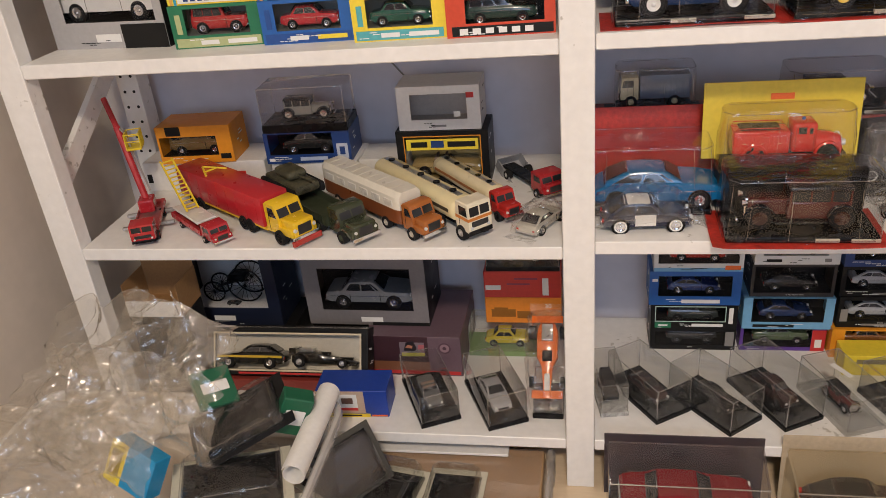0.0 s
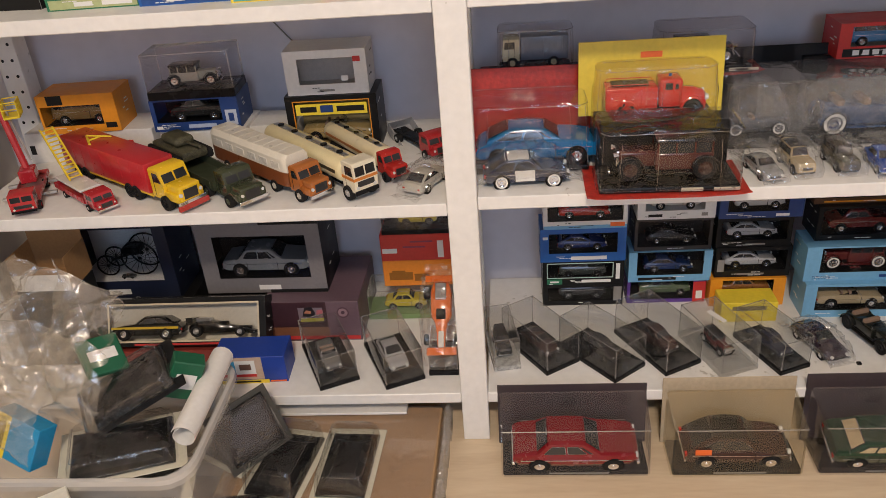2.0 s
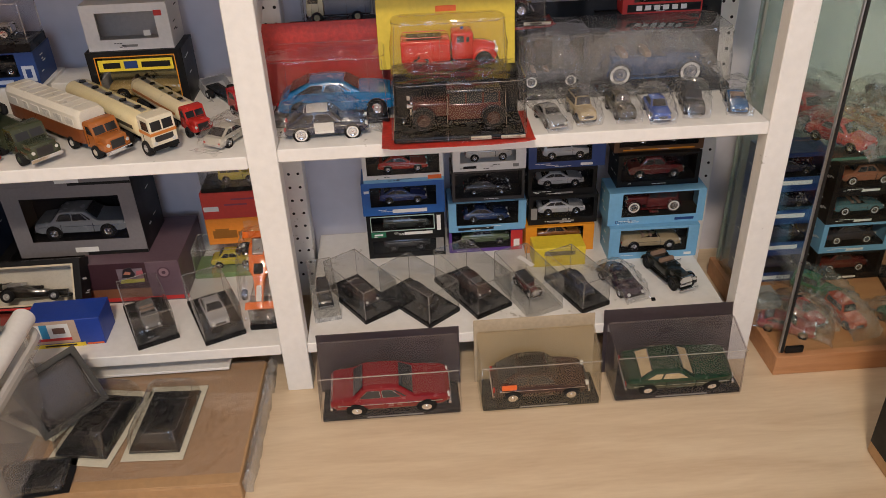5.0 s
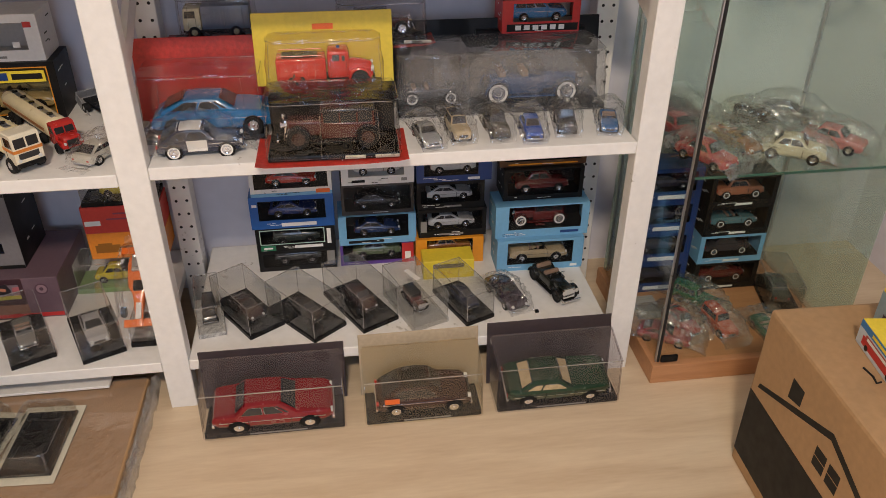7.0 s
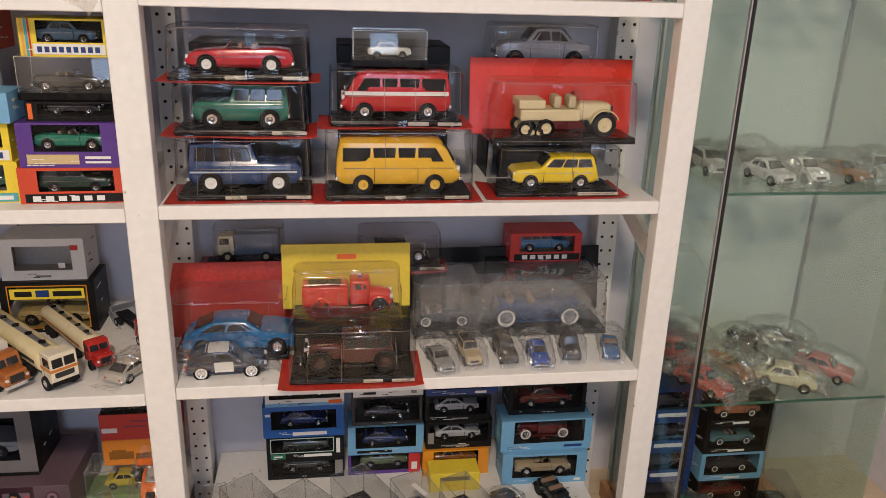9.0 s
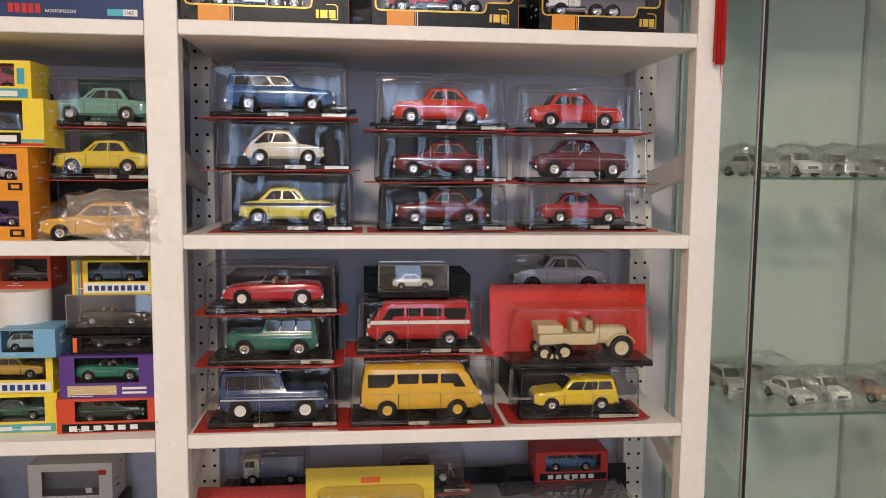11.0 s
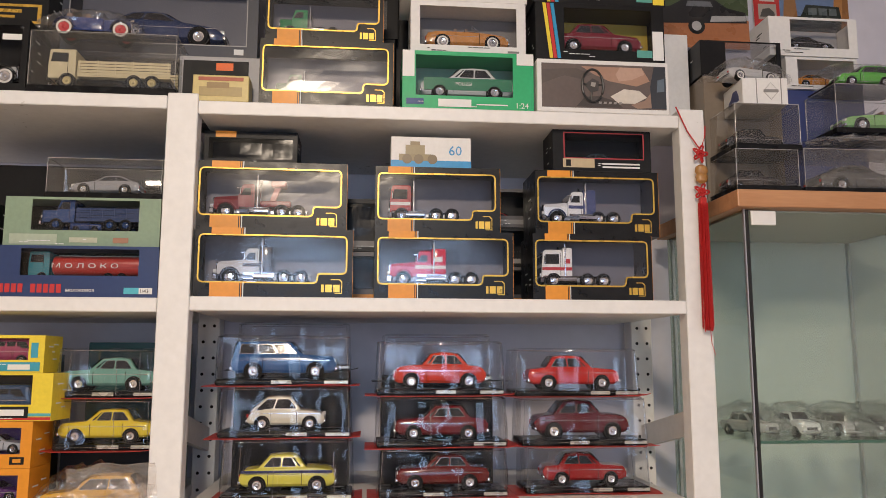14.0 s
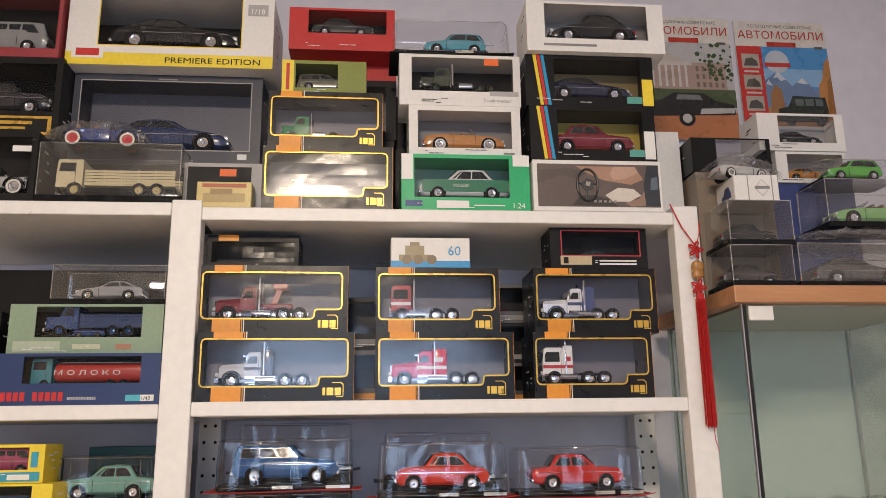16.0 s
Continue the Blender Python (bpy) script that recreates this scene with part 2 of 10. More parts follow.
def shelf_unit():
    unit = thing("shelf_unit", pose(0, 0, 0), "white-painted wooden shelf unit with two bays and perforated posts", "shelf")
    for x0, x1 in ((-0.923, -0.873), (-0.025, 0.025), (0.855, 0.901)):
        part("post", soft_box(x0, x1, 0.0, 0.035, 0.0, S[6] + 0.012, 0.0015, 1), PAINT, unit, "white front post")
    for x0, x1, f in ((-0.926, -0.880, 0.33), (-0.028, 0.016, 0.33), (0.868, 0.913, 0.33)):
        part("rear_post", soft_box(x0, x1, f, f + 0.045, 0.0, S[6] - 0.03, 0.0015, 1), PAINT, unit, "perforated rear post")
        bm = bmesh.new()
        for k in range(56):
            z = 0.06 + 0.032 * k
            for dx in ((0.012, 0.034) if k % 2 else (0.013, 0.033)):
                add_cyl(bm, (x0 + dx, f - 0.0006, z), "y", 0.0032, 0.0032, 0.0004, 10)
        tagged(part("peg_hole", bm, HOLE, unit), kind="stuff")
    for k, z in S.items():
        for x0, x1 in ((-0.873, -0.025), (0.025, 0.855)):
            dz = {1: 0.0, 2: -0.009, 3: -0.004, 4: -0.010, 5: -0.003, 6: 0.007}[k] if x0 < -0.1 else 0.0
            part("shelf_board", soft_box(x0 + 0.0006, x1 - 0.0006, 0.0, 0.41, z + dz - 0.023, z + dz, 0.0015, 1), PAINT, unit)
    for x, z0, z1 in ((-0.899, 0.62, 0.80), (-0.002, 0.62, 0.80), (0.890, 0.70, 0.80), (0.890, 1.30, 1.245), (-0.002, 1.30, 1.245)):
        bm = bmesh.new()
        add_loft(bm, [[(x + a, y, z + b) for a, b in ((-0.006, -0.022), (0.006, -0.022), (0.006, 0.022), (-0.006, 0.022))]
                      for y, z in ((0.035, z0), (0.33, z1))])
        part("brace", fixed(bm), PAINT, unit, "flat white side brace")
    return unit


shelf_unit()


def glass_cabinet():
    x0, x1, y0, y1, top = 0.934, 1.364, -0.055, 0.315, 1.686
    cab = thing("glass_cabinet", pose(0, 0, 0), "tall glass display cabinet with alder veneer base and top", "cabinet")
    part("base", soft_box(x0, x1, y0, y1, 0.0, 0.045, 0.002), CABW, cab, "alder veneer base")
    part("top", soft_box(x0 - 0.008, x1, y0 - 0.006, y1, top - 0.030, top, 0.002), CABW, cab, "alder veneer top")
    part("inner_top", boxes((x0 + 0.018, x1 - 0.018, y0 + 0.022, y1 - 0.018, top - 0.0335, top - 0.0305)), INNERTOP, cab, "pale grey underside of the top")
    t = 0.004
    gx0, gx1, gy0, gy1, z0, z1 = x0 + 0.012, x1 - 0.012, y0 + 0.012, y1 - 0.012, 0.045, top - 0.030
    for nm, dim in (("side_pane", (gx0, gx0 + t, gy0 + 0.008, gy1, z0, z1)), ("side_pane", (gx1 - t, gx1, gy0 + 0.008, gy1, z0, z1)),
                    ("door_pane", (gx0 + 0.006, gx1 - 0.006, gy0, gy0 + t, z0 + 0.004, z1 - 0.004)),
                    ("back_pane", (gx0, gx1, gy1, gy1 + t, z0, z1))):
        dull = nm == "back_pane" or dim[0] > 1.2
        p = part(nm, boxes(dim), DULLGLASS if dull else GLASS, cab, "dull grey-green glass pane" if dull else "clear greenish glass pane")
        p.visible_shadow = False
    part("door_edge", boxes((gx0 + 0.001, gx0 + 0.0055, gy0 - 0.001, gy0 + 0.007, z0 + 0.002, z1 - 0.002)), GASKET, cab, "dark door seal")
    part("door_edge", boxes((gx0 - 0.002, gx0 + 0.0005, gy0 + 0.001, gy0 + 0.007, z0, z1)), STEEL, cab, "grey glass edge")
    part("corner_strip", boxes((gx0 + 0.0045, gx0 + 0.010, gy1 - 0.008, gy1 - 0.001, z0, z1)), STEEL, cab)
    part("corner_strip", boxes((gx1 - 0.010, gx1 - 0.0045, gy1 - 0.008, gy1 - 0.001, z0, z1)), STEEL, cab)
    for z in (0.459, 0.868, 1.270):
        p = part("glass_shelf", soft_box(gx0 + 0.006, gx1 - 0.006, gy0 + 0.014, gy1 - 0.004, z - 0.005, z, 0.001, 1), GLASS, cab, "clear glass shelf")
        p.visible_shadow = False
        part("shelf_rim", boxes((gx0 + 0.006, gx1 - 0.006, gy0 + 0.0120, gy0 + 0.0138, z - 0.005, z)), GREEN_EDGE, cab, "green glass edge")
    part("hinge", soft_box(gx0 + 0.008, gx0 + 0.052, gy0 - 0.006, gy0 - 0.001, z1 - 0.029, z1 - 0.004, 0.002), PAINT, cab, "white door hinge plate")
    part("hinge", soft_box(gx0 + 0.006, gx0 + 0.042, gy0 - 0.007, gy0 - 0.001, z0 + 0.004, z0 + 0.02, 0.002), BLACK, cab, "dark bottom hinge")
    return cab


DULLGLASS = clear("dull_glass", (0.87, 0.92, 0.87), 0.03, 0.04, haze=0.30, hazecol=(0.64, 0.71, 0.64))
INNERTOP = mat("pale_underside", (0.42, 0.42, 0.38), 0.5, vary=0.05, scale=6)
GREEN_EDGE = mat("green_glass_edge", (0.05, 0.13, 0.10), 0.15, vary=0.05)
glass_cabinet()

# ---- model vehicles ----
WINDOW = mat("tinted_window", (0.02, 0.022, 0.025), 0.06, vary=0.05, spec=0.5)
CARWIN = mat("car_window", (0.030, 0.030, 0.033), 0.07, vary=0.12, scale=90, spec=0.7)
TRIM = mat("chrome_trim", (0.30, 0.30, 0.31), 0.25, 0.9, vary=0.03)
GRILLE = mat("dark_grille", (0.04, 0.04, 0.042), 0.4, 0.3, vary=0.1, scale=200)
LENS = mat("headlight_lens", (0.75, 0.76, 0.74), 0.12, 0.2, vary=0.02)
REDLENS = mat("tail_lens", (0.45, 0.02, 0.015), 0.15, vary=0.02)
SEAM = mat("panel_gap", (0.010, 0.009, 0.009), 0.7, vary=0, spec=0.15)
CREAM = (0.80, 0.74, 0.58)
_paint = {}


def paint(colour, rough=0.22, metal=0.0):
    key = (tuple(colour), rough, metal)
    if key not in _paint:
        _paint[key] = mat("car_paint", colour, rough, metal, vary=0.05, scale=60, coat=0.5 if rough < 0.4 else 0.0)
    return _paint[key]


def curve(keys, u):
    """A smooth value at u between (u, value) pairs."""
    for (a, va), (b, vb) in zip(keys, keys[1:]):
        if u <= b:
            k = (u - a) / (b - a)
            return va + (vb - va) * (k * k * (3 - 2 * k) * 0.5 + k * 0.5)
    return keys[-1][1]


def hull(length, half, top, bottom, width, n=18, tuck=0.90):
    """A car body's lower shell: rings along x, from rear to front; top and bottom in metres by u, width as a share of half."""
    bm = bmesh.new()
    rings = []
    for i in range(n + 1):
        u = 0.5 - 0.5 * math.cos(math.pi * i / n)
        zt, zb, w = curve(top, u), curve(bottom, u), half * curve(width, u)
        h = zt - zb
        side = [(0.80 * w, zb), (0.97 * w, zb + 0.18 * h), (w, zb + 0.45 * h), (w * 0.985, zb + 0.70 * h), (tuck * w, zb + 0.93 * h), (0.70 * w, zt)]
        rings.append([(u * length, y, z) for y, z in side] + [(u * length, 0, zt + 0.02 * h)] + [(u * length, -y, z) for y, z in side[::-1]])
    add_loft(bm, rings)
    return fixed(bm)


def roof_line(base, rf, belt, u):
    """Height of the cabin's top line at u, as a share of the car's height."""
    return curve([(base[0], belt), (rf[0], 0.955), ((rf[0] + rf[1]) / 2, 0.985), (rf[1], 0.955), (base[1], belt)], min(max(u, base[0]), base[1]))


def car_shell(length, half, high, top, width, base, rf, belt, bulge, n=24):
    """A whole car body with its cabin, in rings from the rear to the front."""
    us = sorted({round(0.5 - 0.5 * math.cos(math.pi * i / n), 4) for i in range(n + 1)} | {round(q, 4) for q in (base[0], base[1], rf[0], rf[1], 0.5 * (base[0] + rf[0]), 0.5 * (base[1] + rf[1]))})
    bm = bmesh.new()
    rings = []
    for u in us:
        zt, zb, w = curve(top, u) * high, curve(B0, u) * high, half * curve(width, u)
        h = zt - zb
        zc = max(zt, roof_line(base, rf, belt, u) * high) if base[0] < u < base[1] else zt
        k = min(1.0, max(0.0, (zc - zt) / (high - zt)))
        side = [(0.82 * w, zb), (0.965 * w, zb + 0.14 * h), (w, zb + 0.40 * h), (w, zb + 0.58 * h), (0.985 * w, zb + 0.76 * h), ((0.93 + 0.03 * bulge) * w, zb + (0.93 + 0.02 * bulge) * h), (0.875 * w, zt),
                (w * (0.874 - 0.13 * k), zt + 0.80 * (zc - zt)), (w * (0.83 - 0.14 * k), zt + 0.955 * (zc - zt)), (w * (0.66 - 0.10 * k), zc), (w * 0.34, zc + 0.012 * high)]
        rings.append([(u * length, y, z) for y, z in side] + [(u * length, 0, zc + 0.017 * high)] + [(u * length, -y, z) for y, z in side[::-1]])
    add_loft(bm, rings)
    return fixed(bm)


def cabin(length, half, base, roof, belt, high, narrow=0.80):
    """Corner rings of a cabin: base and roof as (rear u, front u)."""
    wb, wr = half * 0.90, half * narrow
    low = [(base[0] * length, wb), (base[1] * length, wb * 0.97), (base[1] * length, -wb * 0.97), (base[0] * length, -wb)]
    up = [(roof[0] * length, wr), (roof[1] * length, wr * 0.98), (roof[1] * length, -wr * 0.98), (roof[0] * length, -wr)]
    return [Vector((*p, belt)) for p in low], [Vector((*p, high)) for p in up]


def rounded(ring, cut):
    """A ring of corners with each corner cut into three points."""
    out = []
    for i, p in enumerate(ring):
        a, b = ring[i - 1], ring[(i + 1) % len(ring)]
        pa, pb = p + (a - p).normalized() * cut, p + (b - p).normalized() * cut
        out += [pa, p * 0.5 + (pa + pb) * 0.25, pb]
    return out


def strut(p, q, t):
    """A slim post between two points."""
    bm = bmesh.new()
    add_loft(bm, [[(c.x + a, c.y + b, c.z) for a, b in ((-t, -t), (t, -t), (t, t), (-t, t))] for c in (p, q)])
    return fixed(bm)


def wheel(parent, x, y, r, w, rim, hub=0.64, white=False):
    side = 1 if y > 0 else -1
    bm = bmesh.new()
    prof = [(0.60, -0.5), (0.93, -0.5), (1.0, -0.32), (1.0, 0.32), (0.93, 0.5), (0.60, 0.5)]
    rings = []
    for i in range(22):
        a = 2 * math.pi * i / 22
        rings.append([(x + r * k * math.cos(a), y + w * d, r + r * k * math.sin(a)) for k, d in prof])
    add_loft(bm, rings + [rings[0]], cap=False)
    tyre = part("wheel", fixed(bm), RUBBER, parent, smooth=True)
    bm = bmesh.new()
    ys = y + side * w * 0.5
    dish = [(0.05, 0.60), (0.20, 0.57), (0.30, 0.47), (0.34, 0.36), (0.58, 0.33), (0.78, 0.42), (0.90, 0.49), (1.0, 0.44), (1.0, -0.3)]
    add_loft(bm, [[(x + r * hub * k * math.cos(2 * math.pi * i / 20), y + side * w * d, r + r * hub * k * math.sin(2 * math.pi * i / 20)) for i in range(20)] for k, d in dish])
    part("rim", fixed(bm), rim, tyre, smooth=True)
    if white:
        bm = bmesh.new()
        ring = [[(x + r * k * math.cos(2 * math.pi * i / 22), ys + side * d, r + r * k * math.sin(2 * math.pi * i / 22))
                 for k, d in ((0.62, 0.0002), (0.86, 0.0002), (0.86, -0.0004), (0.62, -0.0004))] for i in range(22)]
        add_loft(bm, ring + [ring[0]], cap=False)
        part("whitewall", fixed(bm), WHITEWALL, tyre)
    return tyre


WHITEWALL = mat("whitewall", (0.75, 0.73, 0.68), 0.6, vary=0.05)
B0 = [(0, 0.22), (0.05, 0.15), (0.95, 0.15), (1, 0.22)]
W0 = [(0, 0.86), (0.05, 0.94), (0.25, 1.0), (0.75, 1.0), (0.93, 0.93), (1, 0.80)]
KINDS = {
    # height and width by length; top line; cabin base, roof; belt; wheels
    "fifties": (0.395, 0.385, [(0, 0.40), (0.02, 0.53), (0.07, 0.595), (0.20, 0.63), (0.66, 0.645), (0.80, 0.635), (0.92, 0.60), (0.975, 0.53), (1, 0.38)], (0.19, 0.70), (0.315, 0.585), 0.63, (0.19, 0.81), 0.078),
    "sedan": (0.372, 0.385, [(0, 0.48), (0.02, 0.58), (0.2, 0.63), (0.65, 0.63), (0.96, 0.57), (1, 0.46)], (0.185, 0.70), (0.285, 0.565), 0.62, (0.21, 0.80), 0.073),
    "hatch": (0.40, 0.40, [(0, 0.46), (0.02, 0.60), (0.6, 0.62), (0.95, 0.54), (1, 0.42)], (0.02, 0.67), (0.13, 0.51), 0.61, (0.19, 0.80), 0.077),
    "wagon": (0.37, 0.385, [(0, 0.48), (0.02, 0.62), (0.65, 0.63), (0.96, 0.57), (1, 0.46)], (0.015, 0.68), (0.05, 0.55), 0.62, (0.21, 0.80), 0.073),
    "coupe": (0.31, 0.41, [(0, 0.52), (0.03, 0.66), (0.3, 0.68), (0.62, 0.66), (0.9, 0.56), (0.98, 0.44), (1, 0.34)], (0.08, 0.66), (0.27, 0.49), 0.66, (0.20, 0.80), 0.074),
    "muscle": (0.285, 0.40, [(0, 0.52), (0.02, 0.66), (0.3, 0.68), (0.65, 0.66), (0.97, 0.62), (1, 0.48)], (0.12, 0.62), (0.24, 0.49), 0.66, (0.20, 0.80), 0.068),
    "hump": (0.445, 0.42, [(0, 0.30), (0.03, 0.44), (0.12, 0.54), (0.3, 0.585), (0.66, 0.585), (0.80, 0.56), (0.93, 0.50), (0.985, 0.40), (1, 0.30)], (0.04, 0.70), (0.27, 0.55), 0.57, (0.20, 0.81), 0.085),
    "beetle": (0.39, 0.385, [(0, 0.30), (0.05, 0.46), (0.18, 0.60), (0.66, 0.62), (0.80, 0.56), (0.94, 0.42), (1, 0.28)], (0.10, 0.66), (0.29, 0.55), 0.60, (0.20, 0.80), 0.080),
    "jeep": (0.455, 0.40, [(0, 0.50), (0.01, 0.60), (0.6, 0.60), (0.97, 0.58), (1, 0.48)], (0.01, 0.62), (0.025, 0.56), 0.595, (0.20, 0.80), 0.090),
    "open": (0.315, 0.38, [(0, 0.50), (0.03, 0.66), (0.15, 0.72), (0.62, 0.70), (0.92, 0.62), (0.985, 0.5), (1, 0.4)], (0.30, 0.64), (0.36, 0.56), 0.69, (0.20, 0.80), 0.078),
    "limousine": (0.365, 0.385, [(0, 0.36), (0.02, 0.50), (0.08, 0.61), (0.22, 0.685), (0.62, 0.70), (0.80, 0.675), (0.93, 0.62), (0.98, 0.53), (1, 0.38)], (0.09, 0.69), (0.29, 0.55), 0.695, (0.19, 0.82), 0.072),
    "van": (0.425, 0.37, [(0, 0.62), (0.02, 0.97), (0.06, 1.0), (0.80, 1.0), (0.86, 0.93), (0.955, 0.56), (0.99, 0.45), (1, 0.36)], None, None, 0.55, (0.21, 0.79), 0.068),
    "bus": (0.42, 0.36, [(0, 0.62), (0.02, 0.95), (0.06, 1.0), (0.90, 1.0), (0.95, 0.94), (0.985, 0.60), (1, 0.42)], None, None, 0.55, (0.20, 0.78), 0.068),
}


def model_car(kind, length, colour, m, label, group="", roof=None, rim=None, white=False, band=None, rough=0.22, flip=False, chrome=True, name="model_car", lights=True, tall=1.0, glass=None):
    """A scale model car that stands on z = 0 of m, its front to +x (or -x when flipped)."""
    hh, ww, top, base, rf, belt, axles, wr = KINDS[kind]
    high, half = hh * length * tall, ww * length / 2
    if len(label.split()) < 4:
        label = label.replace("model", "scale model")
    if flip:
        m = m @ pose(0, 0, 0, 0, 0, 180)
    car = thing(name, m @ pose(-length / 2, 0, 0), label, "model car", group)
    body = paint(colour, rough)
    rim = rim or CHROME
    z_belt = belt * high
    if base and kind != "open":
        part("body", car_shell(length, half, high, top, W0, base, rf, belt, 1.0 if kind in ("fifties", "beetle", "hump", "limousine") else 0.0), body, car, smooth=True)

        def side_pt(u, k, s, off):
            zt = curve(top, u) * high
            return Vector((u * length, s * (half * curve(W0, u) * (0.875 - 0.135 * k) + off), zt + k * (high * 0.965 - zt)))
        ends = [(base[0] + (rf[0] - base[0]) * k + 0.040, base[1] + (rf[1] - base[1]) * k - 0.040) for k in (0.10, 0.76)]
        cuts = {"wagon": (0, 0.34, 0.66, 1), "jeep": (0, 0.36, 0.70, 1), "hatch": (0, 0.46, 1), "muscle": (0, 0.36, 1), "coupe": (0, 0.42, 1), "beetle": (0, 0.42, 1), "hump": (0, 0.44, 1)}.get(kind, (0, 0.47, 0.88, 1) if length > 0.14 else (0, 0.48, 1))
        trim = bmesh.new()
        for s in (1, -1):
            for c0, c1 in zip(cuts, cuts[1:]):
                gap = 0.011
                (a0, b0), (a1, b1) = ends
                q = [(a0 + (b0 - a0) * c0 + gap, 0.10), (a0 + (b0 - a0) * c1 - gap, 0.10), (a1 + (b1 - a1) * c1 - gap, 0.76), (a1 + (b1 - a1) * c0 + gap, 0.76)]
                mid = (sum(p[0] for p in q) / 4, 0.43)
                for grow, off, deep in ((1.0, 0.0008, 0), (1.0, 0.0004, 1)):
                    pts = [(u, k) for u, k in q] if not deep else [(u + math.copysign(0.0055, u - mid[0]), k + math.copysign(0.035, k - 0.43)) for u, k in q]
                    ring = [[p for p in rounded([side_pt(u, k, s, o) for u, k in pts], 0.012 * length * (1.5 if kind in ("fifties", "beetle", "hump", "limousine") else 0.9))] for o in (off - 0.002, off)]
                    if deep:
                        add_loft(trim, ring)
                    else:
                        bm = bmesh.new()
                        add_loft(bm, ring)
                        part("window", fixed(bm), glass or CARWIN, car)
        for e0, e1, name2, sg in ((base[1], rf[1], "windscreen", 1), (base[0], rf[0], "rear_window", -1)):
            for deep in (0, 1):
                rows = []
                for k in ((0.16, 0.42, 0.68, 0.88) if not deep else (0.11, 0.42, 0.68, 0.94)):
                    u = e0 + (e1 - e0) * k
                    zz = max(roof_line(base, rf, belt, u), curve(top, u)) * high + 0.012 * high
                    y = half * (0.70 - 0.13 * k) + (0.0012 if deep else 0)
                    o = 0.0016 - 0.0006 * deep
                    rows.append([(u * length + sg * o, yy, zz + o - 0.006 * high * abs(yy) / y) for yy in (-y, -0.5 * y, 0, 0.5 * y, y)])
                tgt = trim if deep else bmesh.new()
                vs = [[tgt.verts.new(p) for p in row] for row in rows]
                for r0, r1 in zip(vs, vs[1:]):
                    for i in range(4):
                        tgt.faces.new((r0[i], r0[i + 1], r1[i + 1], r1[i]))
                if not deep:
                    part(name2, fixed(tgt), glass or CARWIN, car, smooth=True)
        part("window_trim", fixed(trim), TRIM if chrome and kind != "jeep" else SEAM, car, "thin bright window surrounds")
        if roof:
            bm = bmesh.new()
            rows = []
            for i in range(9):
                u = rf[0] - 0.02 + (rf[1] - rf[0] + 0.04) * i / 8
                zc = roof_line(base, rf, belt, u) * high
                w = half * curve(W0, u)
                rows.append([(u * length, y * w, z) for y, z in ((-0.722, zc - 0.02 * high), (-0.575, zc + 0.004 * high), (-0.34, zc + 0.016 * high), (0, zc + 0.022 * high), (0.34, zc + 0.016 * high), (0.575, zc + 0.004 * high), (0.722, zc - 0.02 * high))])
            vs = [[bm.verts.new(p) for p in row] for row in rows]
            for r0, r1 in zip(vs, vs[1:]):
                for i in range(6):
                    bm.faces.new((r0[i], r0[i + 1], r1[i + 1], r1[i]))
            part("roof", fixed(bm), paint(roof, rough), car, smooth=True)
    else:
        part("body", hull(length, half, [(u, z * high) for u, z in top], [(u, z * high) for u, z in B0], W0), body, car, smooth=True)
    if kind == "open":
        low, up = cabin(length, half, base, rf, z_belt, high * 0.955)
        bm = bmesh.new()
        f0, f1, r0, r1 = low[1], up[1], low[2], up[2]
        add_loft(bm, [[f0, f0 + Vector((0.004 * length, 0, 0)), f1 + Vector((0.004 * length, 0, 0)), f1], [r0, r0 + Vector((0.004 * length, 0, 0)), r1 + Vector((0.004 * length, 0, 0)), r1]])
        part("windscreen", fixed(bm), CLEAR, car)
        for p, q in ((f0, f1), (r0, r1)):
            part("windscreen_post", strut(p, q, 0.005 * length), CHROME, car)
        for u in (0.34, 0.47):
            part("seat", soft_box(u * length, (u + 0.035) * length, -half * 0.72, half * 0.72, z_belt - 0.02 * length, z_belt + 0.05 * length, 0.006 * length), paint((0.28, 0.19, 0.14), 0.6), car, smooth=True)
        part("cockpit", soft_box(0.32 * length, 0.60 * length, -half * 0.78, half * 0.78, z_belt - 0.01 * length, z_belt + 0.006 * length, 0.002 * length, 1), SEAM, car)
    elif not base:
        rows = [(0.06, 0.20), (0.22, 0.36), (0.38, 0.52), (0.54, 0.68)] if kind == "bus" else [(0.05, 0.27), (0.29, 0.47), (0.49, 0.63)]
        for s in (1, -1):
            for a, b in rows:
                part("window", soft_box(a * length, b * length, s * half * 0.93 - 0.06 * half, s * half * 0.93 + 0.06 * half, 0.60 * high, 0.86 * high, 0.006 * length), WINDOW, car)
            bm = bmesh.new()
            q = 0.70 if kind == "bus" else 0.65
            e = 0.90 if kind == "bus" else 0.86
            pts = [(q, 0.60), (e, 0.60), (e - 0.07, 0.86), (q, 0.86)]
            add_loft(bm, [[(u * length, s * half * 0.93 + d * half, z * high) for u, z in pts] for d in (-0.06, 0.06)])
            part("window", fixed(bm), WINDOW, car)
        bm = bmesh.new()
        f = [(0.865, 0.91), (0.948, 0.60)] if kind == "van" else [(0.952, 0.91), (0.984, 0.62)]
        add_loft(bm, [[(u * length + 0.012 * length, s * half * 0.74, z * high) for u, z in f] + [(u * length - 0.03 * length, s * half * 0.74, z * high) for u, z in f[::-1]] for s in (-1, 1)])
        part("windscreen", fixed(bm), WINDOW, car)
    r = wr * length
